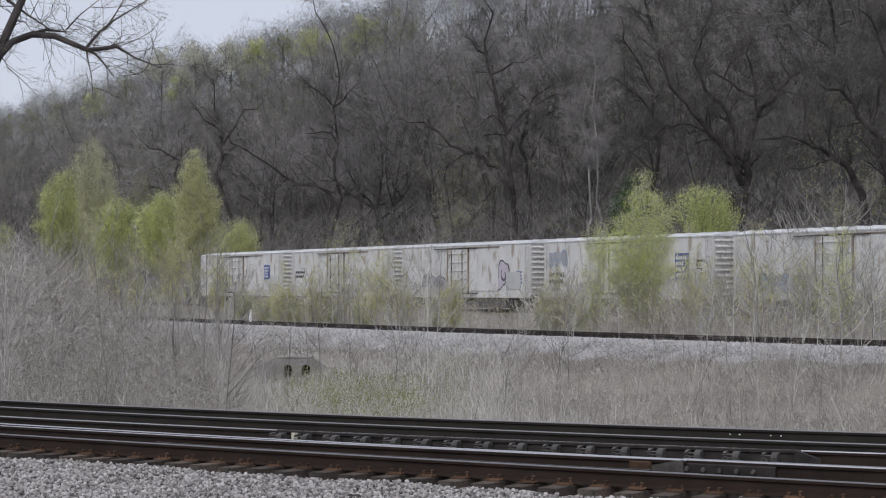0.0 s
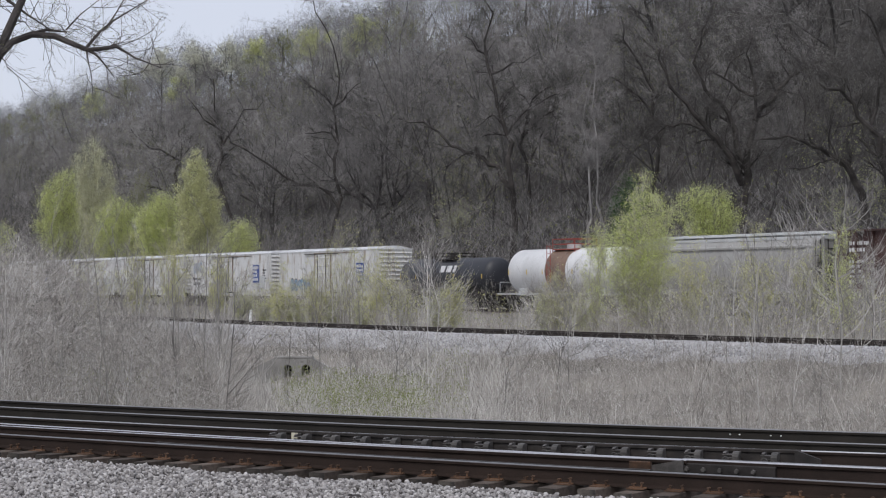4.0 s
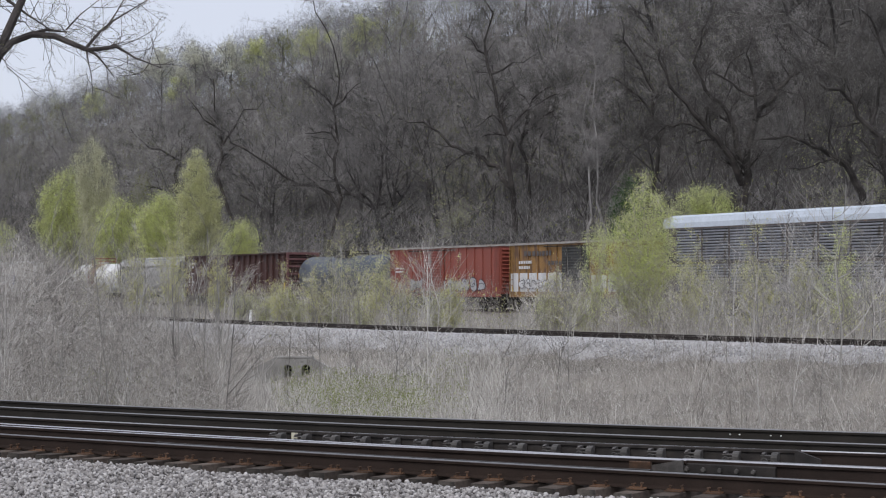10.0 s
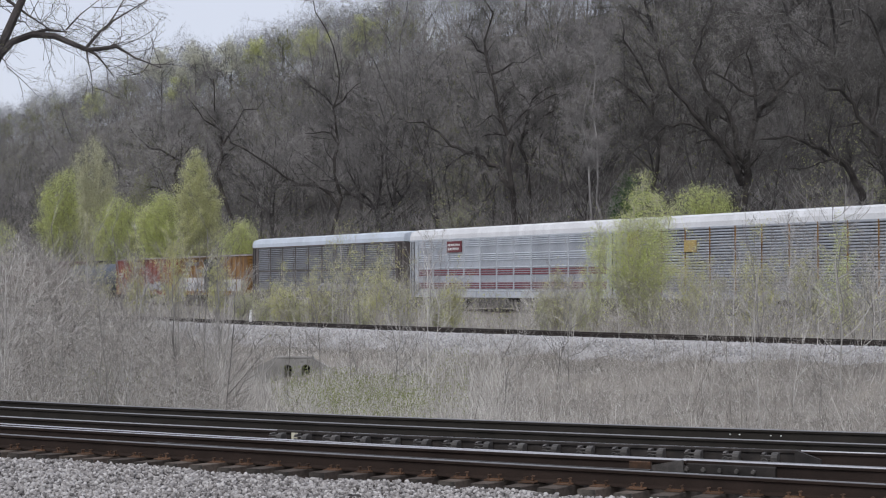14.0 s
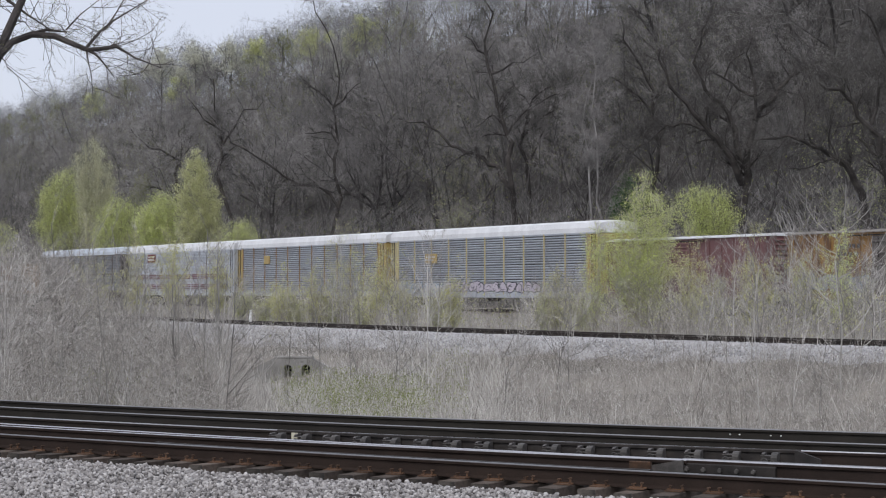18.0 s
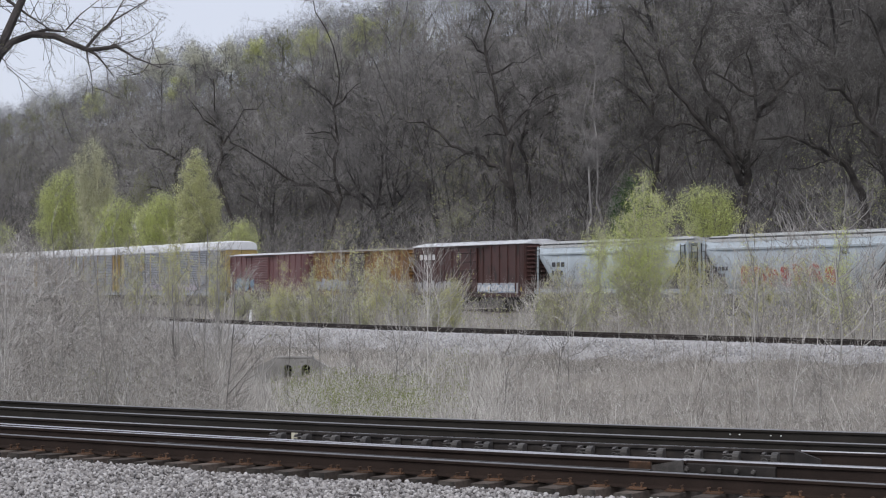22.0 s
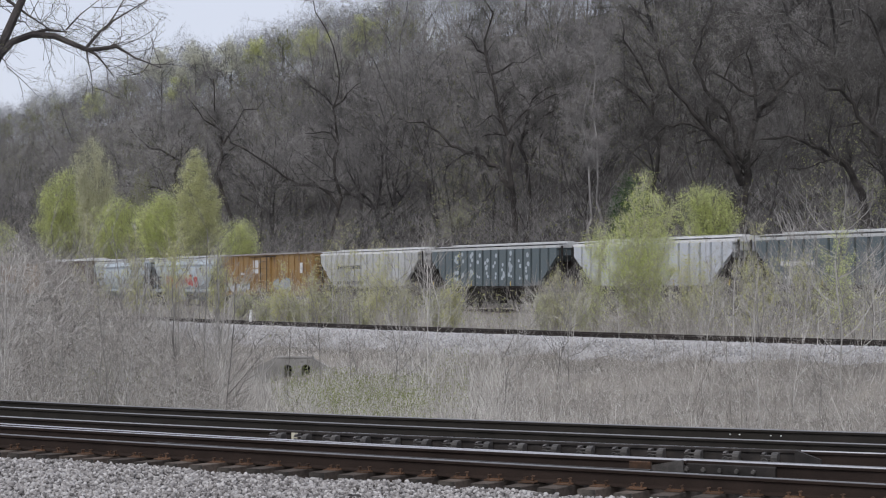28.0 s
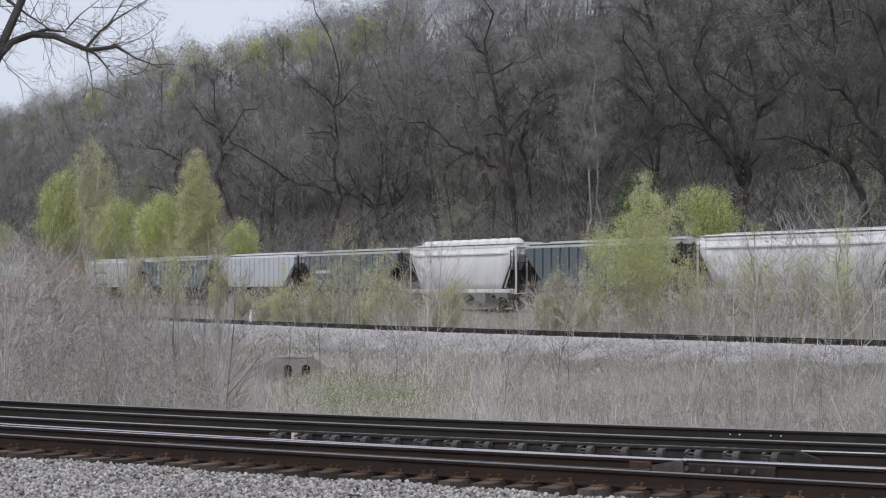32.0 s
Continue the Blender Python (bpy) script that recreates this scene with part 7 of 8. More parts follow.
def hopper(L, label, seed, paint_m, ribbed, marks=(), roof_m=None, eave=4.2, cut=2.3, bulge=0.12, hatches="trough"):
    root = car("covered_hopper", label)
    roof_m = roof_m or paint_m
    W = 3.05
    zb = 1.62 if ribbed else 1.4
    half = L / 2
    # shell: full section in the middle, cut away below at both ends
    def section(x, zlow):
        hw = W / 2 - (0.13 if ribbed else 0)
        if ribbed:
            return [(x, -hw + 0.06, zlow), (x, hw - 0.06, zlow), (x, hw, zlow + 0.1), (x, hw, eave - 0.1), (x, hw - 0.05, eave), (x, -hw + 0.05, eave), (x, -hw, eave - 0.1), (x, -hw, zlow + 0.1)]
        zm = 0.5 * (zlow + eave)
        side = [(hw - 0.16, zlow), (hw - 0.05, zlow + 0.3 * (zm - zlow)), (hw, zm), (hw - 0.03, zm + 0.4 * (eave - zm)), (hw - 0.14, zm + 0.72 * (eave - zm)), (hw - 0.32, eave)]
        return [(x, -y, z) for y, z in side[:1]] + [(x, y, z) for y, z in side] + [(x, -y, z) for y, z in side[:0:-1]]
    e = half - 0.35
    shell = MB()
    rings = [section(-e, eave - 0.55), section(-e + 0.02, eave - 0.6)]
    for x, zl in ((-e + cut, zb), (e - cut, zb), (e - 0.02, eave - 0.6), (e, eave - 0.55)):
        rings.append(section(x, zl))
    shell.loft(rings)
    n = 15
    if ribbed:
        for i in range(n + 1):
            x = -e + 0.5 + (2 * e - 1.0) * i / n
            def low(u):
                return zb + 0.02 + max(0.0, (eave - 0.6 - zb) * (abs(x + u) - e + cut) / cut)
            for s, r in ((-1, 0), (1, 180)):
                f = -s                                     # mirrored on the far side
                me = MB().prism([(-0.38, low(-0.38 * f)), (0.38, low(0.38 * f)), (0.4, low(0.4 * f) + 0.03), (0.4, eave - 0.06), (-0.4, eave - 0.06), (-0.4, low(-0.4 * f) + 0.03)], -0.12, 0.15, "y").mesh("rib")
                part("rib", me, paint_m, root, at=pose(x, s * W / 2, 0, 0, 0, r))
    else:
        for x in (-e + cut + 0.6, -1.7, 1.7, e - cut - 0.6):
            shell.box(x - 0.015, x + 0.015, -W / 2 - 0.008, -W / 2 + 0.02, 2.55, 3.3)
        for q in (-1, 1):
            part("side_chord", MB().prism([(q * (W / 2 - 0.2), eave - 0.52), (q * (W / 2 + 0.02), eave - 0.52), (q * (W / 2 + 0.02), eave - 0.42), (q * (W / 2 - 0.08), eave - 0.34), (q * (W / 2 - 0.2), eave - 0.34)], -e + 0.3, e - 0.3), paint_m, root)
    body = part("body", shell, paint_m, root, "curved steel hopper body" if not ribbed else "ribbed steel hopper body")
    if not ribbed:
        for p in body.data.polygons:
            p.use_smooth = len(p.vertices) == 4 and abs(p.normal.y) > 0.1
    # top chord and roof
    roof = MB()
    rw = W / 2 + (0.07 if ribbed else -0.27)
    roof.prism([(-rw, eave - 0.06), (rw, eave - 0.06), (rw, eave + 0.06), (0.8, eave + 0.3), (-0.8, eave + 0.3), (-rw, eave + 0.06)], -half + 0.25, half - 0.25)
    part("roof", roof, roof_m, root)
    if hatches == "trough":
        for i in range(10):
            x = -half + 1.2 + (L - 2.4) * (i + 0.5) / 10
            part("hatch", shared("hatch", lambda: MB().box(-0.72, 0.72, -0.32, 0.32, 0, 0.1, 0.03), P_PALEGREY), roof_m, root, at=(x, 0, eave + 0.3))
    else:
        for i in range(10):
            x = -half + 1.0 + (L - 2.0) * (i + 0.5) / 10
            part("hatch", shared("round_hatch", lambda: MB().tube((0, 0, 0), (0, 0, 0.16), 0.6, 0.6, 16).tube((0, 0, 0.16), (0, 0, 0.36), 0.6, 0.3, 16), P_WHITER), roof_m, root, "round roof hatch", at=(x, -0.5, eave + 0.25))
    by = 1.25 if ribbed else 1.0
    for s in (-1, 1):
        w = MB().box(-half + 0.2, half - 0.2, s * by - 0.22, s * by + 0.22, eave + 0.2, eave + 0.24)
        for i in range(9):
            x = -half + 0.5 + (L - 1.0) * i / 8
            w.box(x - 0.03, x + 0.03, s * by - 0.2, s * by + 0.2, eave + 0.05, eave + 0.2)
        part("running_board", w, P_ROOFW if roof_m is P_WHITER else P_PALEGREY, root, "grated roof running board")
    # sill, end frames, chutes
    sill = MB()
    for s in (-1, 1):
        sill.box(-half, half, s * (W / 2 - 0.06) - 0.05, s * (W / 2 - 0.06) + 0.05, zb - (0.12 if ribbed else 0.22), zb + 0.04)
    part("side_sill", sill, M_IRON if ribbed else paint_m, root)
    for s in (-1, 1):
        fr = MB()
        for y in (-1.35, -0.45, 0.45, 1.35):
            fr.box(s * (half - 0.2) - 0.05, s * (half - 0.2) + 0.05, y - 0.05, y + 0.05, 1.12, eave + 0.05)
        for y in (-1.3, 1.3):
            fr.tube((s * (half - 0.25), y, eave - 0.3), (s * (half - cut - 0.1), y, zb + 0.1), 0.06, n=4)
        fr.box(s * (half - 0.35) - 0.4, s * (half - 0.35) + 0.35, -1.45, 1.45, 1.1, 1.16)
        part("end_frame", fr, paint_m if not ribbed else M_IRON, root, "open end frame with posts")
        # added dark plates block the view through and paint in the end's shade
        for y in (-0.9, -0.35, 0.35, 0.9):
            tri = [(s * (half - 0.5), 1.14), (s * (half - 0.62), eave - 0.75), (s * (half - cut - 0.2), 1.3)]
            part("end_web", MB().prism(tri, y - 0.015, y + 0.015, "y"), M_IRON, root, "dark triangular plate added for the shade in the open end")
        # dark colour puts the shade of the down-facing sheet into it
        part("slope_sheet", MB().prism([(s * (half - 0.45), eave - 0.6), (s * (half - cut - 0.3), 1.3), (s * (half - cut - 0.5), 1.3), (s * (half - 0.6), eave - 0.5)], -1.4, 1.4, "y"), M_IRON, root, "sloping end sheet coloured dark for shade")
        part("ladder", shared("ladder_hopper", lambda: ladder(2.9, 0.42, 8), M_IRON), M_IRON, root, at=pose(s * (half - 0.42), -1.5, 1.2))
        part("ladder", shared("ladder_hopper", lambda: ladder(2.9, 0.42, 8), M_IRON), M_IRON, root, at=pose(s * (half - 0.12), -0.9, 1.2, 0, 0, 90 * s))
    for i in range(4):
        x = -half + cut + 1.3 + (L - 2 * cut - 2.6) * i / 3
        ch = MB().loft([[(x - 1.3, -1.2, zb), (x + 1.3, -1.2, zb), (x + 1.3, 1.2, zb), (x - 1.3, 1.2, zb)], [(x - 0.35, -0.5, 0.42), (x + 0.35, -0.5, 0.42), (x + 0.35, 0.5, 0.42), (x - 0.35, 0.5, 0.42)]])
        part("chute", ch, paint_m if not ribbed else M_IRON, root, "bottom discharge chute")
    reflectors(root, (-L * 0.46, -L * 0.15, L * 0.15, L * 0.46), -W / 2 + (-0.12 if ribbed else 0.01), zb + (0.2 if ribbed else 0) - (0.02 if ribbed else 0.05))
    running_gear(root, L, 2.1)
    for m in marks:
        if m[0] == "bars":
            bars(root, m[1] * L, m[2], m[3], m[4], m[5], -W / 2 - (0.124 if ribbed else 0.008), m[6], seed=seed)
        elif m[0] == "blot":
            rng = random.Random(seed)
            for k in range(m[1]):
                x, z = -e + 0.5 + (2 * e - 1.0) * rng.randrange(3, n - 2) / n + rng.uniform(-0.22, 0.22), rng.uniform(2.0, 3.9)
                part("paint_blot", MB().tube((x, -W / 2 - 0.126, z), (x, -W / 2 - 0.116, z), rng.uniform(0.1, 0.17), n=10), m[2], root)
        else:
            graffiti(root, m[1] * L, m[2] * L, m[3], m[4], -W / 2 - (0.124 if ribbed else 0.01), m[5], m[6], seed * 5 + 1, m[7])
    return root


def tank(L, label, seed, paint_m, r, zc, band=None, deck=M_IRON, marks=(), rail_m=M_IRON):
    root = car("tank_car", label)
    h = L / 2 - 0.75
    rings = []
    for x, k in ((-h, 0.3), (-h + 0.06, 0.62), (-h + 0.25, 0.88), (-h + 0.55, 1.0), (h - 0.55, 1.0), (h - 0.25, 0.88), (h - 0.06, 0.62), (h, 0.3)):
        rings.append([(x, r * k * math.cos(6.2832 * i / 32), zc + r * k * math.sin(6.2832 * i / 32)) for i in range(32)])
    shell = MB().loft(rings)
    t = part("tank", shell, paint_m, root, "round welded tank shell")
    for x in (-h * 0.5, 0.0, h * 0.5):
        part("weld_band", MB().loft([[(x + u, (r + 0.008) * math.cos(6.2832 * i / 32), zc + (r + 0.008) * math.sin(6.2832 * i / 32)) for i in range(32)] for u in (-0.03, 0.03)]), paint_m, root)
    for p in t.data.polygons:
        p.use_smooth = len(p.vertices) == 4
    if band:
        bm_ = MB().loft([[(x, (r + 0.015) * math.cos(6.2832 * i / 32), zc + (r + 0.015) * math.sin(6.2832 * i / 32)) for i in range(32)] for x in (band[0], band[1])])
        part("spill_band", bm_, band[2], root, "brown spill stain band")
    part("dome", MB().tube((0, 0, zc + r - 0.1), (0, 0, zc + r + 0.3), 0.5, 0.46, 18), deck, root, "valve dome")
    rh = 0.6 if rail_m is P_CARRED else 0.35
    pl = MB().box(-1.35, 1.35, -0.9, -0.45, zc + r - 0.12, zc + r - 0.05)
    pl.box(-1.35, 1.35, 0.45, 0.9, zc + r - 0.12, zc + r - 0.05)
    deck_part = part("platform", pl, rail_m, root, "railed loading platform")
    for x in (-1.3, 1.3):
        for y in (-0.85, 0.85):
            part("rail_post", MB().tube((x, y, zc + r * 0.75), (x, y, zc + r + rh), 0.03, n=5), rail_m, deck_part)
    for z in (zc + r + 0.45 * rh, zc + r + rh):
        for y in (-0.85, 0.85):
            part("hand_rail", MB().tube((-1.3, y, z), (1.3, y, z), 0.03, n=5), rail_m, deck_part)
        for x in (-1.3, 1.3):
            part("hand_rail", MB().tube((x, -0.85, z), (x, 0.85, z), 0.03, n=5), rail_m, deck_part)
    for s in (-1, 1):
        part("ladder", ladder(zc + r - 0.7, 0.4, 8), rail_m, root, at=pose(0.7 * s, s * (r + 0.05), 0.9, 0, 0, 0 if s < 0 else 180))
        st = MB().box(s * h * 0.72 - 0.5, s * h * 0.72 + 0.5, -1.1, 1.1, 1.0, zc - r * 0.75, 0.02)
        part("saddle", st, deck, root)
        en = MB().box(s * (L / 2 - 0.45) - 0.45, s * (L / 2 - 0.45) + 0.4, -1.5, 1.5, 1.02, 1.14, 0.02)
        for y in (-1.4, 1.4):
            en.tube((s * (L / 2 - 0.1), y, 1.1), (s * (L / 2 - 0.1), y, 1.9), 0.025, n=5)
        en.tube((s * (L / 2 - 0.1), -1.4, 1.9), (s * (L / 2 - 0.1), 1.4, 1.9), 0.025, n=5)
        part("end_platform", en, deck, root)
    wk = MB()
    for s in (-1, 1):
        wk.box(-L / 2, L / 2, s * 1.42 - 0.14, s * 1.42 + 0.14, 1.06, 1.14)
    part("side_walk", wk, deck, root)
    reflectors(root, (-h + 0.6, -h * 0.55, -h * 0.25, h * 0.3, h - 0.6), -r, zc - 0.05)
    running_gear(root, L, 1.9)
    for m in marks:
        # lettering lies on the shell as it curves
        k = math.asin((m[2] + m[4] / 2 - zc) / r)
        b = bars(root, m[1] * L, -m[4] / 2, m[3], m[4], m[5], 0.0, m[6], seed=seed)
        b.matrix_basis = pose(0, -math.cos(k) * r - 0.03, zc + math.sin(k) * r, -math.degrees(k) * 1.0)
    return root


def panel_mesh(w, h, n):
    """One corrugated rack sheet: rounded ridges with narrow valleys, closed at the back."""
    p = h / n
    prof = [(0.02, 0.0)]
    for i in range(n):
        z = p * i
        prof += [(0.0, z + 0.004), (-0.045, z + 0.02), (-0.058, z + p * 0.3), (-0.05, z + p * 0.62), (0.0, z + p * 0.8)]
    prof.append((0.02, h))
    mb = MB()
    vs = [(-w / 2, a, b) for a, b in prof] + [(w / 2, a, b) for a, b in prof]
    k = len(prof)
    return mb.add(vs, [(i, i + k, i + 1 + k, i + 1) for i in range(k - 1) if i % 5 or i == 0])    # a slot above each ridge


def autorack(L, label, seed, post_m, panel_m, roof_m, end_m, marks=(), bays=11, mid_bar=True, rail_m=None, thin=0.06, bands=False, corner_m=None):
    root = car("auto_rack_car", label)
    W, z0, eave, top = 3.05, 0.95, 5.15, 5.85
    half = L / 2
    # roof: arched sheet, with long skirts, rounded at the ends
    rings = []
    for x, k in ((-half, 0.86), (-half + 0.12, 0.95), (-half + 0.5, 1.0), (half - 0.5, 1.0), (half - 0.12, 0.95), (half, 0.86)):
        t = eave + (top - eave) * k
        hw = W / 2 + 0.03
        rings.append([(x, -hw, eave - 0.12), (x, hw, eave - 0.12), (x, hw, eave + 0.2 * k), (x, hw - 0.12, t - 0.16), (x, hw - 0.55, t - 0.03), (x, 0, t), (x, -hw + 0.55, t - 0.03), (x, -hw + 0.12, t - 0.16), (x, -hw, eave + 0.2 * k)])
    part("roof", MB().loft(rings), roof_m, root, "rounded sheet-metal roof")
    floor = MB().box(-half, half, -W / 2, W / 2, z0 - 0.1, z0 + 0.12, 0.02)
    floor.box(-half + 0.3, half - 0.3, -W / 2 + 0.25, W / 2 - 0.25, 2.6, 2.68)
    floor.box(-half + 0.3, half - 0.3, -W / 2 + 0.25, W / 2 - 0.25, 3.95, 4.03)
    part("deck", floor, M_IRON, root, "loading decks")
    sl = MB()
    for s in (-1, 1):
        sl.box(-half, half, s * W / 2 - 0.06, s * W / 2 + 0.06, z0 - 0.12, z0 + 0.3)
        sl.box(-half, half, s * W / 2 - 0.05, s * W / 2 + 0.05, eave - 0.2, eave - 0.1)
        if mid_bar:
            sl.box(-half + 1.2, half - 1.2, s * W / 2 - 0.05, s * W / 2 + 0.04, 2.9, 3.02)
    part("side_rail", sl, rail_m or post_m, root)
    # added dark sheets stand in for the shaded inside behind the slots
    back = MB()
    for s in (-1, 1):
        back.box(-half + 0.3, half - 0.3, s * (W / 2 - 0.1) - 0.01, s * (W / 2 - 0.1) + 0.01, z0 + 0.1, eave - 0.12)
    part("liner", back, P_POST, root, "dark sheet for the shade inside, seen through the slots")
    u0, u1 = -half + 1.25, half - 1.25
    bw = (u1 - u0) / bays
    pm = shared("post_%d" % seed, lambda: MB().box(-thin, thin, -0.07, 0.03, z0 + 0.1, eave - 0.1, 0.01), post_m)
    pn = shared("panel_%d" % seed, lambda: panel_mesh(bw - 2 * thin, 0.98, 6), panel_m)
    for s, r in ((-1, 0), (1, 180)):
        for i in range(bays + 1):
            part("post", pm, post_m, root, at=pose(u0 + bw * i, s * W / 2, 0, 0, 0, r))
        if s > 0:
            part("side_sheet", MB().box(u0, u1, W / 2 - 0.06, W / 2 - 0.02, z0 + 0.1, eave - 0.1), panel_m, root)
        elif bands:
            for i in range(bays):
                x = u0 + bw * (i + 0.5)
                p = part("panel", MB().box(-bw / 2 + thin, bw / 2 - thin, -0.02, 0.02, z0 + 0.12, eave - 0.12), panel_m, root, at=pose(x, -W / 2, 0))
                hi, lo = MB(), MB()
                for z in (4.85, 4.71, 4.57, 4.43, 3.83, 3.69, 3.55, 3.41, 2.9, 1.28):
                    hi.prism([(-0.02, z), (-0.07, z + 0.02), (-0.02, z + 0.085)], -bw / 2 + thin + 0.06, bw / 2 - thin - 0.06)
                for z in (2.72, 2.56, 2.4, 1.78, 1.62, 1.46):
                    lo.prism([(-0.02, z), (-0.06, z + 0.02), (-0.02, z + 0.1)], -bw / 2 + thin + 0.06, bw / 2 - thin - 0.06)
                part("louvre", hi, P_SILVER, p, "bright louvre strips")
                part("louvre", lo, P_MAROON, p, "maroon louvre strips")
        else:
            for i in range(bays):
                for z in (1.1, 2.1, 3.1, 4.08):
                    part("panel", pn, panel_m, root, at=pose(u0 + bw * (i + 0.5), -W / 2 + 0.02, z))
        for e in (-1, 1):
            part("end_panel", MB().box(-0.6, 0.6, -0.05, 0.05, z0 + 0.1, eave - 0.1, 0.02), corner_m if (corner_m and e < 0) else end_m, root, "plain corner panel", at=pose(e * (half - 0.62), s * (W / 2 - 0.03), 0))
            part("ladder", shared("ladder_rack", lambda: ladder(3.9, 0.4, 10), M_IRON), end_m, root, at=pose(e * (half - 0.5), s * (W / 2 + 0.03), z0 + 0.1, 0, 0, r))
    for e in (-1, 1):
        for s in (-1, 1):
            d = MB()
            y0, y1 = (-W / 2 + 0.1, -0.03) if s < 0 else (0.03, W / 2 - 0.1)
            d.box(e * (half - 0.1) - 0.04, e * (half - 0.1) + 0.04, y0, y1, z0 + 0.15, eave - 0.15)
            door = part("end_door", d, end_m, root, "tall folding end door")
            bar = MB().box(e * (half - 0.06) - 0.03, e * (half - 0.06) + 0.03, y0 + 0.1, y1 - 0.1, 0, 0.12, 0.01).mesh("door_bar")
            for i in range(6):
                part("door_bar", bar, end_m, door, at=(0, 0, z0 + 0.5 + i * 0.62))
    running_gear(root, L, 3.3)
    for m in marks:
        if m[0] == "sign":
            sg = part("sign", MB().box(m[1] * L, m[2] * L, -W / 2 - 0.13, -W / 2 - 0.06, m[3], m[4], 0.01), m[5], root, "painted name board")
            if m[6]:
                bars(sg, m[1] * L + 0.15, m[3] + 0.12, (m[2] - m[1]) * L - 0.3, m[4] - m[3] - 0.24, 2, -W / 2 - 0.132, m[6], seed=seed)
        elif m[0] == "stripe":
            for i in range(bays):
                x = u0 + bw * (i + 0.5)
                part("stripe", MB().box(x - bw / 2 + 0.1, x + bw / 2 - 0.1, -W / 2 - 0.104, -W / 2 - 0.097, m[1], m[2]), m[3], root, "painted band on the panel")
        else:
            graffiti(root, m[1] * L, m[2] * L, m[3], m[4], -W / 2 - 0.072, m[5], m[6], seed * 5 + 1, m[7])
    return root


def tall_gondola(L, label, seed):
    """Long brown car with open-looking ribbed sides and a braced flat end."""
    root = boxcar(L, label, seed, P_BROWN, P_BROWN, P_BROWN, 18, [("bars", -0.465, 3.3, 1.5, 0.7, 2, P_MARK), ("bars", -0.465, 1.7, 1.2, 1.3, 5, P_MARK)], 4.45, 4.5, 0, name="high_side_car", pd=0.2)
    half = L / 2
    for e in (-1, 1):
        w = MB().box(e * (half + 0.12) - 0.05, e * (half + 0.12) + 0.05, -1.55, -1.3, 1.0, 4.55, 0.02)
        w.box(e * (half + 0.12) - 0.05, e * (half + 0.12) + 0.05, 1.3, 1.55, 1.0, 4.55, 0.02)
        w.box(e * (half + 0.12) - 0.05, e * (half + 0.12) + 0.05, -1.3, 1.3, 4.35, 4.55, 0.02)
        for k in range(5):
            w.box(e * (half + 0.1) - 0.04, e * (half + 0.1) + 0.04, -1.3, 1.3, 1.4 + 0.62 * k, 1.56 + 0.62 * k, 0.02)
        part("end_wall", w, P_PLUM, root, "paler brown braced end wall")
        part("reflector", MB().box(e * (half + 0.02) - 0.09, e * (half + 0.02) + 0.09, -1.72, -1.66, 1.35, 1.95, 0.01), P_REFLECT, root, "yellow corner reflector")
    return root


TRAIN = []


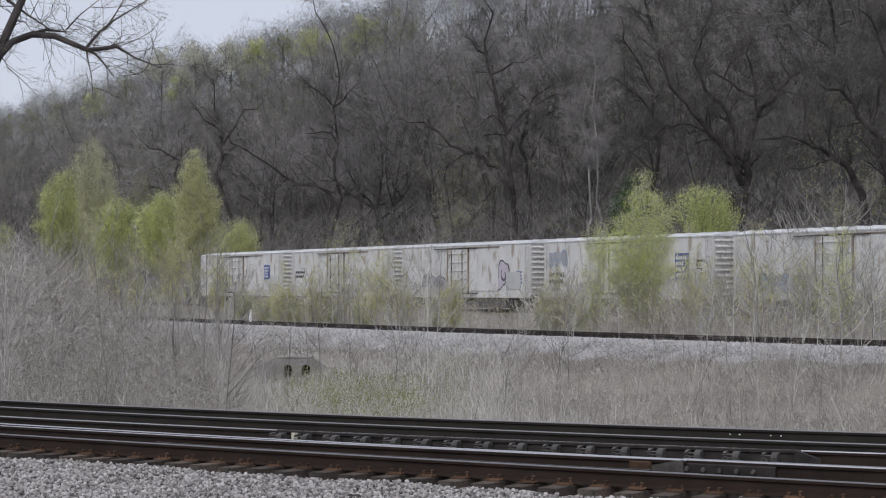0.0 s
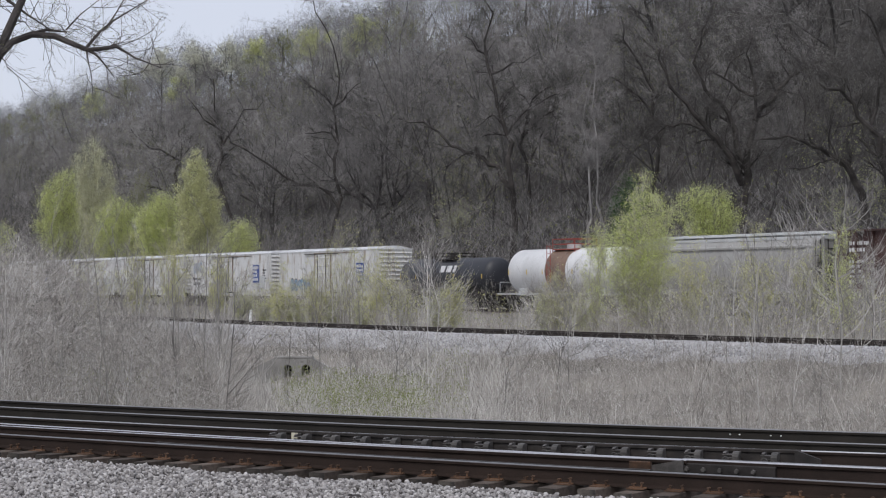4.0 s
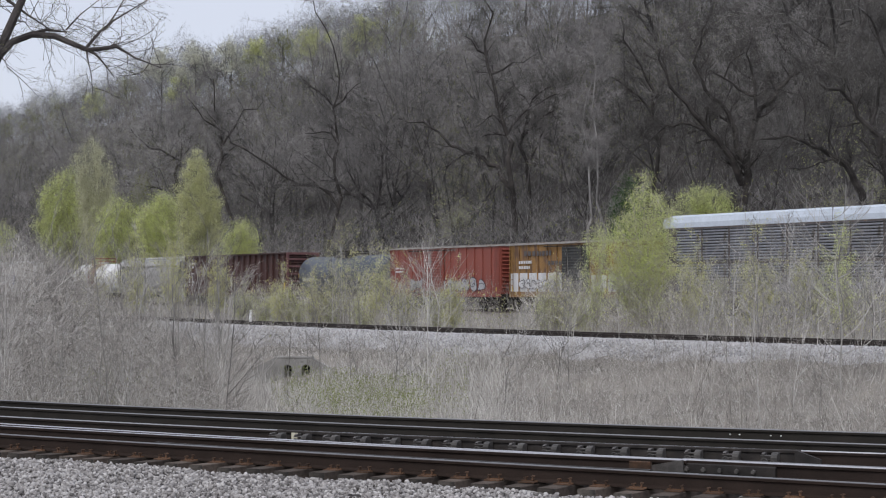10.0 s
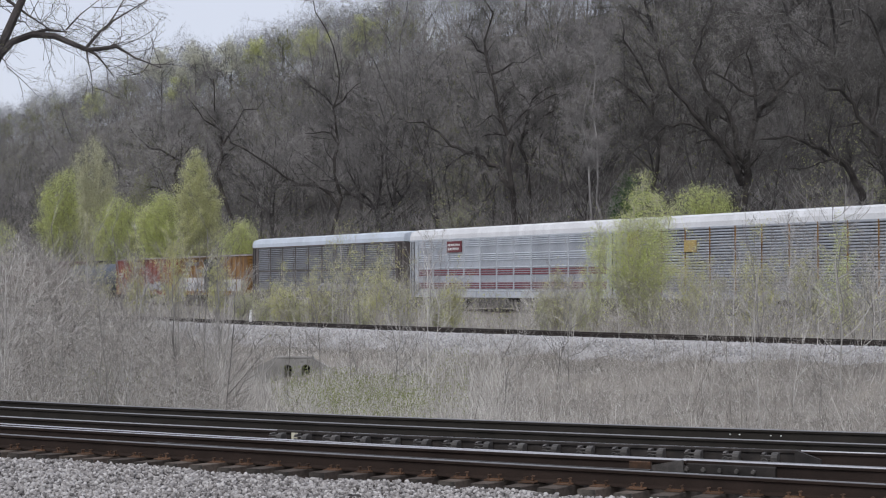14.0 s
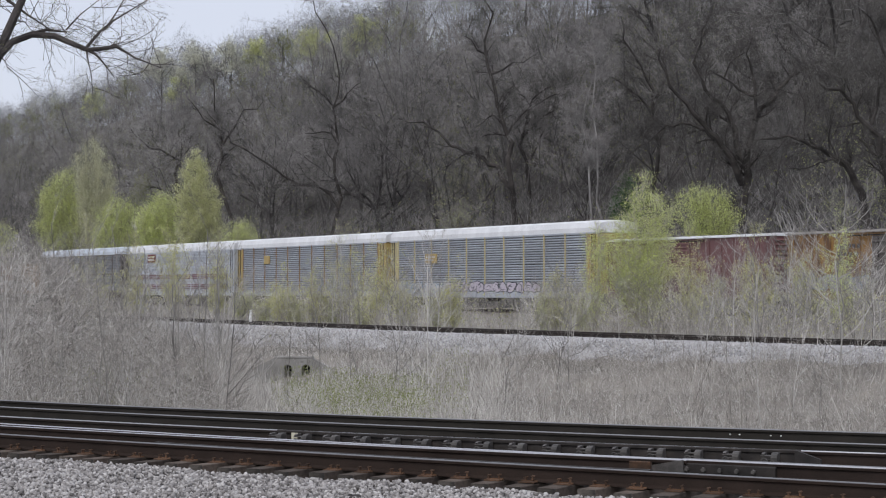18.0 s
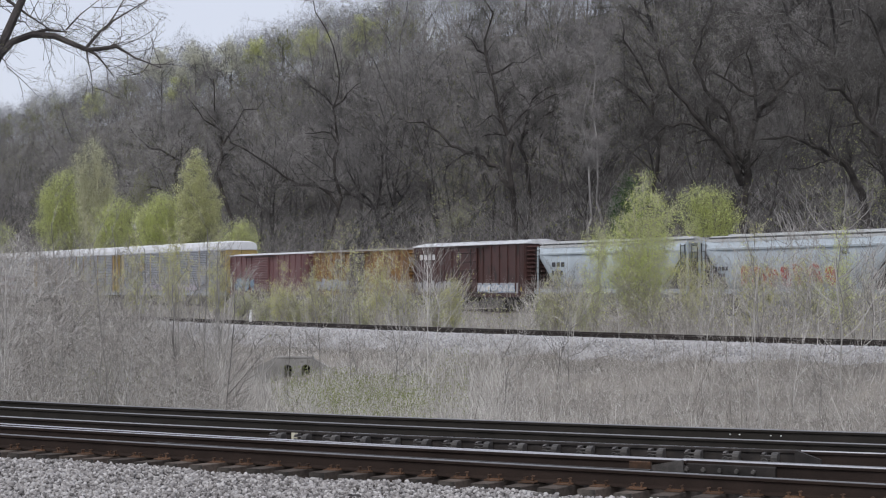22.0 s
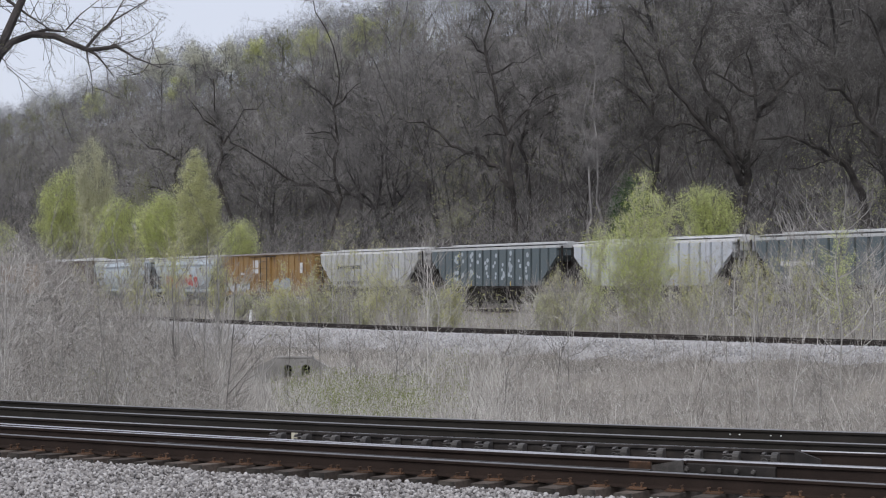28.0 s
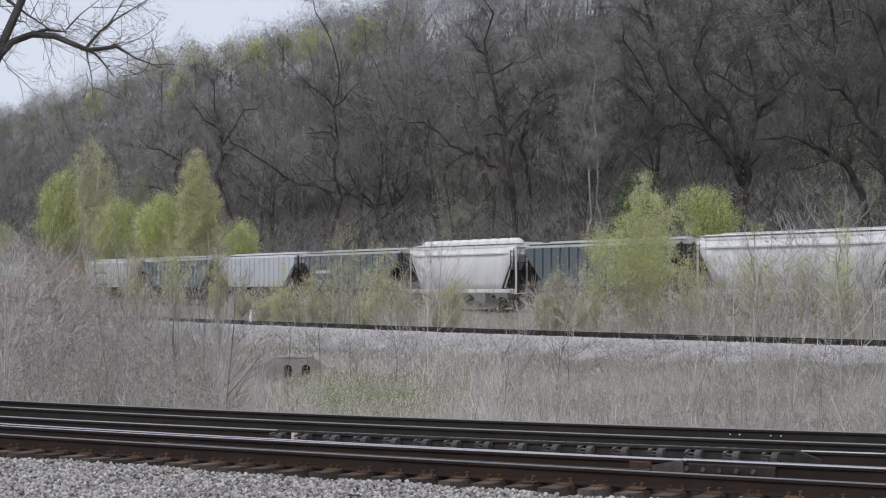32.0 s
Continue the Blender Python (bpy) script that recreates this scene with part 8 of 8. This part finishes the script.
def consist():
    def put(a_left, L, gap, make):
        root = make(L - gap)
        TRAIN.append((root, a_left - L / 2 + gap / 2 - 0.0))

    g = 1.15
    put(160.4, 19.6, 1.7, lambda L: reefer(L, "dirty white refrigerator car with a small blue mark", 1, [("board", 0.3, 2.3, 1.1, 1.2)]))
    put(140.7, 19.5, 1.7, lambda L: reefer(L, "dirty white refrigerator car with faded lettering", 2, [("bars", -0.45, 2.3, 1.8, 0.7, 2, P_DARKMARK), ("g", -0.02, 0.06, 1.5, 2.4, K_GREY, K_BLACK, 2)]))
    put(121.4, 19.5, 1.7, lambda L: reefer(L, "dirty white refrigerator car with black graffiti", 3, [("g", 0.1, 0.34, 1.2, 3.4, K_LILAC, K_BLACK, 3), ("g", -0.32, -0.14, 1.5, 2.5, K_GREY, K_BLACK, 3), ("bars", 0.4, 1.5, 0.8, 1.2, 5, P_BLUE)]))
    put(101.9, 19.5, 1.7, lambda L: reefer(L, "dirty white refrigerator car with blue lettering blocks", 4, [("g", -0.47, -0.34, 2.8, 4.0, K_GREY, K_BLUE, 3), ("bars", -0.47, 1.7, 1.9, 0.9, 2, P_DARKMARK), ("board", 0.3, 2.0, 1.3, 1.55), ("bars", 0.41, 2.0, 0.8, 1.2, 5, P_DARKMARK)]))
    put(82.3, 19.6, 1.7, lambda L: reefer(L, "dirty white refrigerator car with blue and black graffiti", 5, [("g", -0.38, -0.13, 1.12, 2.4, K_BLUE, K_BLACK, 5), ("board", 0.3, 2.0, 1.3, 1.5), ("g", 0.03, 0.22, 2.2, 3.3, P_LAV, K_ORANGE, 5)]))
    put(62.5, 15.6, g, lambda L: tank(L, "black tank car with white lettering", 6, P_BLACK, 1.3, 2.38, None, M_IRON, [("", 0.0, 2.4, 2.4, 0.95, 1, P_MARK)]))
    put(46.9, 15.4, g, lambda L: tank(L, "white tank car with a brown spill band and red platform", 7, P_WHITER, 1.5, 2.62, (-1.3, 1.1, P_RUSTBAND), P_PALEGREY, [], P_CARRED))
    put(31.2, 18.4, g, lambda L: hopper(L, "grey curved-side covered hopper with a dark emblem", 8, P_GREY, False, [("bars", -0.44, 3.15, 1.1, 0.6, 4, P_DARKMARK), ("bars", -0.37, 3.15, 1.1, 0.6, 1, P_DARKMARK), ("bars", -0.42, 2.2, 0.7, 0.3, 1, P_MARK)], P_PALEGREY, 4.2, 1.5))
    put(12.7, 23.3, g, lambda L: tall_gondola(L, "long dark brown high-side car with white lettering", 9))
    put(-10.6, 17.2, g, lambda L: tank(L, "dark blue-grey tank car with small white lettering", 10, P_NAVY, 1.52, 2.6, None, M_IRON, [("", -0.37, 2.0, 2.3, 0.42, 1, P_MARK), ("", -0.35, 1.6, 1.2, 0.25, 1, P_MARK)]))
    put(-27.9, 17.0, g, lambda L: boxcar(L, "faded red boxcar with silver graffiti along the sill", 11, P_RED, P_ROOFG, P_RED, 14, [("g", -0.3, 0.38, 1.2, 2.25, K_GREY, K_BLACK, 10), ("bars", -0.44, 2.6, 1.3, 0.5, 2, P_MARK)], door_x=-1.2, dw=3.0, bars_n=15, plug=False))
    put(-44.9, 17.4, g, lambda L: boxcar(L, "weathered yellow boxcar with dark door and white painted-over panels", 12, P_ORANGE, P_ROOFG, paint("dark_door_paint", (0.06, 0.062, 0.06), (0.1, 0.08, 0.06), 0.6), 14,
                                         [("panel", -0.49, -0.09, 1.25, 2.5, K_WHITE), ("g", -0.42, -0.15, 1.35, 2.1, K_WHITE, K_BLACK, 6), ("panel", 0.1, 0.42, 1.25, 2.3, K_WHITE), ("g", 0.13, 0.3, 1.35, 2.0, K_WHITE, K_BLACK, 4), ("bars", -0.42, 2.7, 1.6, 0.7, 2, P_MARK), ("bars", -0.38, 3.5, 3.4, 0.6, 1, P_POST), ("bars", -0.2, 2.9, 2.0, 0.5, 1, P_POST)], dw=3.0, bars_n=16))
    put(-62.3, 28.4, 0.9, lambda L: autorack(L, "grey enclosed auto rack car with brown posts and pale roof", 13, P_POST, P_STEELD, P_ROOFB, P_POST, [("g", -0.02, 0.4, 1.1, 2.1, K_GREY, K_BLACK, 9)], 10))
    put(-90.8, 27.6, 0.9, lambda L: autorack(L, "silver auto rack car with maroon sign and maroon bands", 14, P_SILVER, P_STEEL, P_ROOFW, P_SILVER, [("sign", -0.29, -0.215, 4.05, 4.85, P_MAROON, P_MARK)], 11, False, P_SILVER, 0.06, True))
    put(-118.3, 28.8, 0.9, lambda L: autorack(L, "grey auto rack car with yellow corner panels", 15, P_ORANGE, P_STEEL, P_ROOFW, P_YELLOW, [("sign", -0.29, -0.25, 3.6, 4.3, P_YELLOW, None)], 11, False, P_STEEL, 0.045))
    put(-147.0, 28.4, 0.9, lambda L: autorack(L, "grey auto rack car with yellow posts and blue graffiti", 16, P_CREAM, P_STEEL, P_ROOFW, P_YELLOW, [("sign", -0.3, -0.24, 3.3, 4.0, P_YELLOW, K_CREAM), ("g", -0.44, -0.37, 1.1, 2.1, K_BLUE, K_WHITE, 3), ("g", -0.37, -0.2, 1.1, 1.95, K_WHITE, K_BLUE, 6), ("g", -0.19, 0.26, 1.1, 2.05, K_LILAC, K_BLACK, 12)], 10, False, P_STEEL, 0.06, False, P_CREAM))
    put(-175.4, 17.0, g, lambda L: boxcar(L, "faded plum-brown ribbed boxcar with blue graffiti", 17, P_PLUM, P_ROOFW, P_PLUM, 14, [("g", -0.44, -0.15, 1.2, 2.5, K_BLUE, K_BLACK, 4), ("bars", -0.12, 2.1, 2.2, 0.4, 1, K_WHITE)], door_x=-1.0, dw=2.9, bars_n=14, plug=False))
    put(-192.4, 17.0, g, lambda L: boxcar(L, "weathered yellow boxcar with dark door and blue graffiti", 18, P_ORANGE, P_ROOFG, P_POST, 14, [("g", -0.47, -0.1, 1.2, 2.3, K_GREY, K_BLUE, 6), ("bars", -0.25, 2.6, 1.9, 1.3, 3, P_POST)], dw=2.4))
    put(-209.4, 16.4, g, lambda L: boxcar(L, "dark oxide-brown boxcar with white lettering and silver graffiti", 19, P_BROWN, P_ROOFW, P_BROWN, 14, [("bars", -0.44, 3.4, 2.4, 0.7, 1, P_MARK), ("g", -0.47, 0.0, 1.1, 2.1, K_GREY, K_BLACK, 8), ("panel", 0.06, 0.44, 1.15, 1.85, K_GREY), ("g", 0.07, 0.42, 1.15, 1.85, K_WHITE, K_BLUE, 7)], 4.5, 4.75))
    put(-225.8, 17.7, g, lambda L: hopper(L, "pale blue-grey curved-side covered hopper", 20, P_BLUEGREY, False, [("bars", -0.37, 2.2, 1.6, 1.1, 2, P_DARKMARK), ("bars", 0.22, 3.0, 0.5, 0.3, 1, P_DARKMARK)], P_PALEGREY, 4.2, 2.2))
    put(-243.5, 17.5, g, lambda L: hopper(L, "pale blue-grey covered hopper with red and cream graffiti", 21, P_BLUEGREY, False, [("g", -0.28, 0.22, 1.42, 2.85, K_RED, K_CREAM, 7), ("bars", -0.41, 2.0, 1.2, 0.8, 2, P_DARKMARK), ("bars", 0.24, 3.2, 0.5, 0.3, 1, P_DARKMARK)], P_PALEGREY, 4.2, 2.2))
    put(-260.9, 20.0, g, lambda L: boxcar(L, "ochre yellow refrigerator car with plug door and blue graffiti", 22, P_OCHRE, P_ROOFG, P_OCHRE, 16, [("g", 0.1, 0.28, 1.2, 2.4, K_GREY, K_BLUE, 3), ("g", -0.47, -0.34, 1.15, 2.1, K_WHITE, K_GREY, 4), ("g", -0.32, -0.17, 1.15, 2.0, K_WHITE, K_BLUE, 4), ("panel", -0.14, -0.075, 3.3, 3.95, K_WHITE), ("panel", -0.14, -0.08, 2.8, 3.2, K_WHITE), ("bars", -0.27, 2.6, 0.8, 0.35, 1, P_MARK), ("bars", 0.37, 2.4, 0.7, 1.6, 1, P_MARK)], dw=2.4))
    put(-281.0, 18.1, g, lambda L: hopper(L, "pale grey ribbed covered hopper with dark lettering", 23, P_PALEGREY, True, [("bars", -0.3, 2.9, 4.2, 0.5, 1, P_DARKMARK), ("bars", -0.3, 1.7, 4.6, 0.45, 1, P_DARKMARK)], P_WHITER))
    put(-299.2, 18.4, g, lambda L: hopper(L, "dark green-grey ribbed hopper with pale blotches", 24, P_GREEN, True, [("blot", 64, P_BLUEGREY)], P_PALEGREY))
    put(-317.6, 18.0, g, lambda L: hopper(L, "pale blue-white ribbed covered hopper", 25, P_BLUEWHITE, True, [], P_WHITER))
    put(-335.7, 17.9, g, lambda L: hopper(L, "dark green-grey ribbed hopper with white letters", 26, P_GREEN, True, [("bars", -0.35, 2.6, 2.8, 0.45, 1, P_MARK), ("bars", -0.33, 1.9, 0.8, 0.3, 1, P_MARK)], P_PALEGREY))
    put(-353.5, 16.2, g, lambda L: hopper(L, "white smooth-sided covered hopper with round roof hatches", 27, P_WHITER, False, [], P_WHITER, 4.35, 1.6, hatches="round"))
    put(-369.7, 18.3, g, lambda L: hopper(L, "blue-grey ribbed covered hopper", 28, P_GREEN, True, [], P_PALEGREY))
    put(-388.0, 18.0, g, lambda L: hopper(L, "white smooth-sided covered hopper", 29, P_WHITER, False, [], P_WHITER, 4.3, 1.8))
    put(-406.0, 18.2, g, lambda L: hopper(L, "pale grey ribbed covered hopper", 30, P_PALEGREY, True, [], P_PALEGREY))
    put(-424.2, 18.2, g, lambda L: hopper(L, "pale grey curved-side covered hopper", 31, P_PALEGREY, False, [], P_PALEGREY, 4.2, 2.2))


consist()


def motions():
    turn = math.degrees(math.atan2(-ALONG.y, -ALONG.x))
    for root, a0 in TRAIN:
        rows = []
        for i in range(9):
            t = 4.0 * i
            p = ACROSS * (NEAR_SIDE + 1.5) + ALONG * (a0 + 15.254 * t - 0.01383 * t * t)
            rows.append((t, pose(p.x, p.y, TRAIN_Z, 0, 0, turn)))
        walk(root, rows)
    # the young trees stir a little in the wind
    for i, ob in enumerate(SWAY):
        rng = random.Random(900 + i)
        p, yaw = ob.location.copy(), math.degrees(ob.rotation_euler.z)
        walk(ob, [(min(32.0, 1.6 * k), pose(p.x, p.y, p.z, 0, 0, yaw) @ pose(0, 0, 0, rng.gauss(0, 0.28), rng.gauss(0, 0.28), 0)) for k in range(21)])


motions()
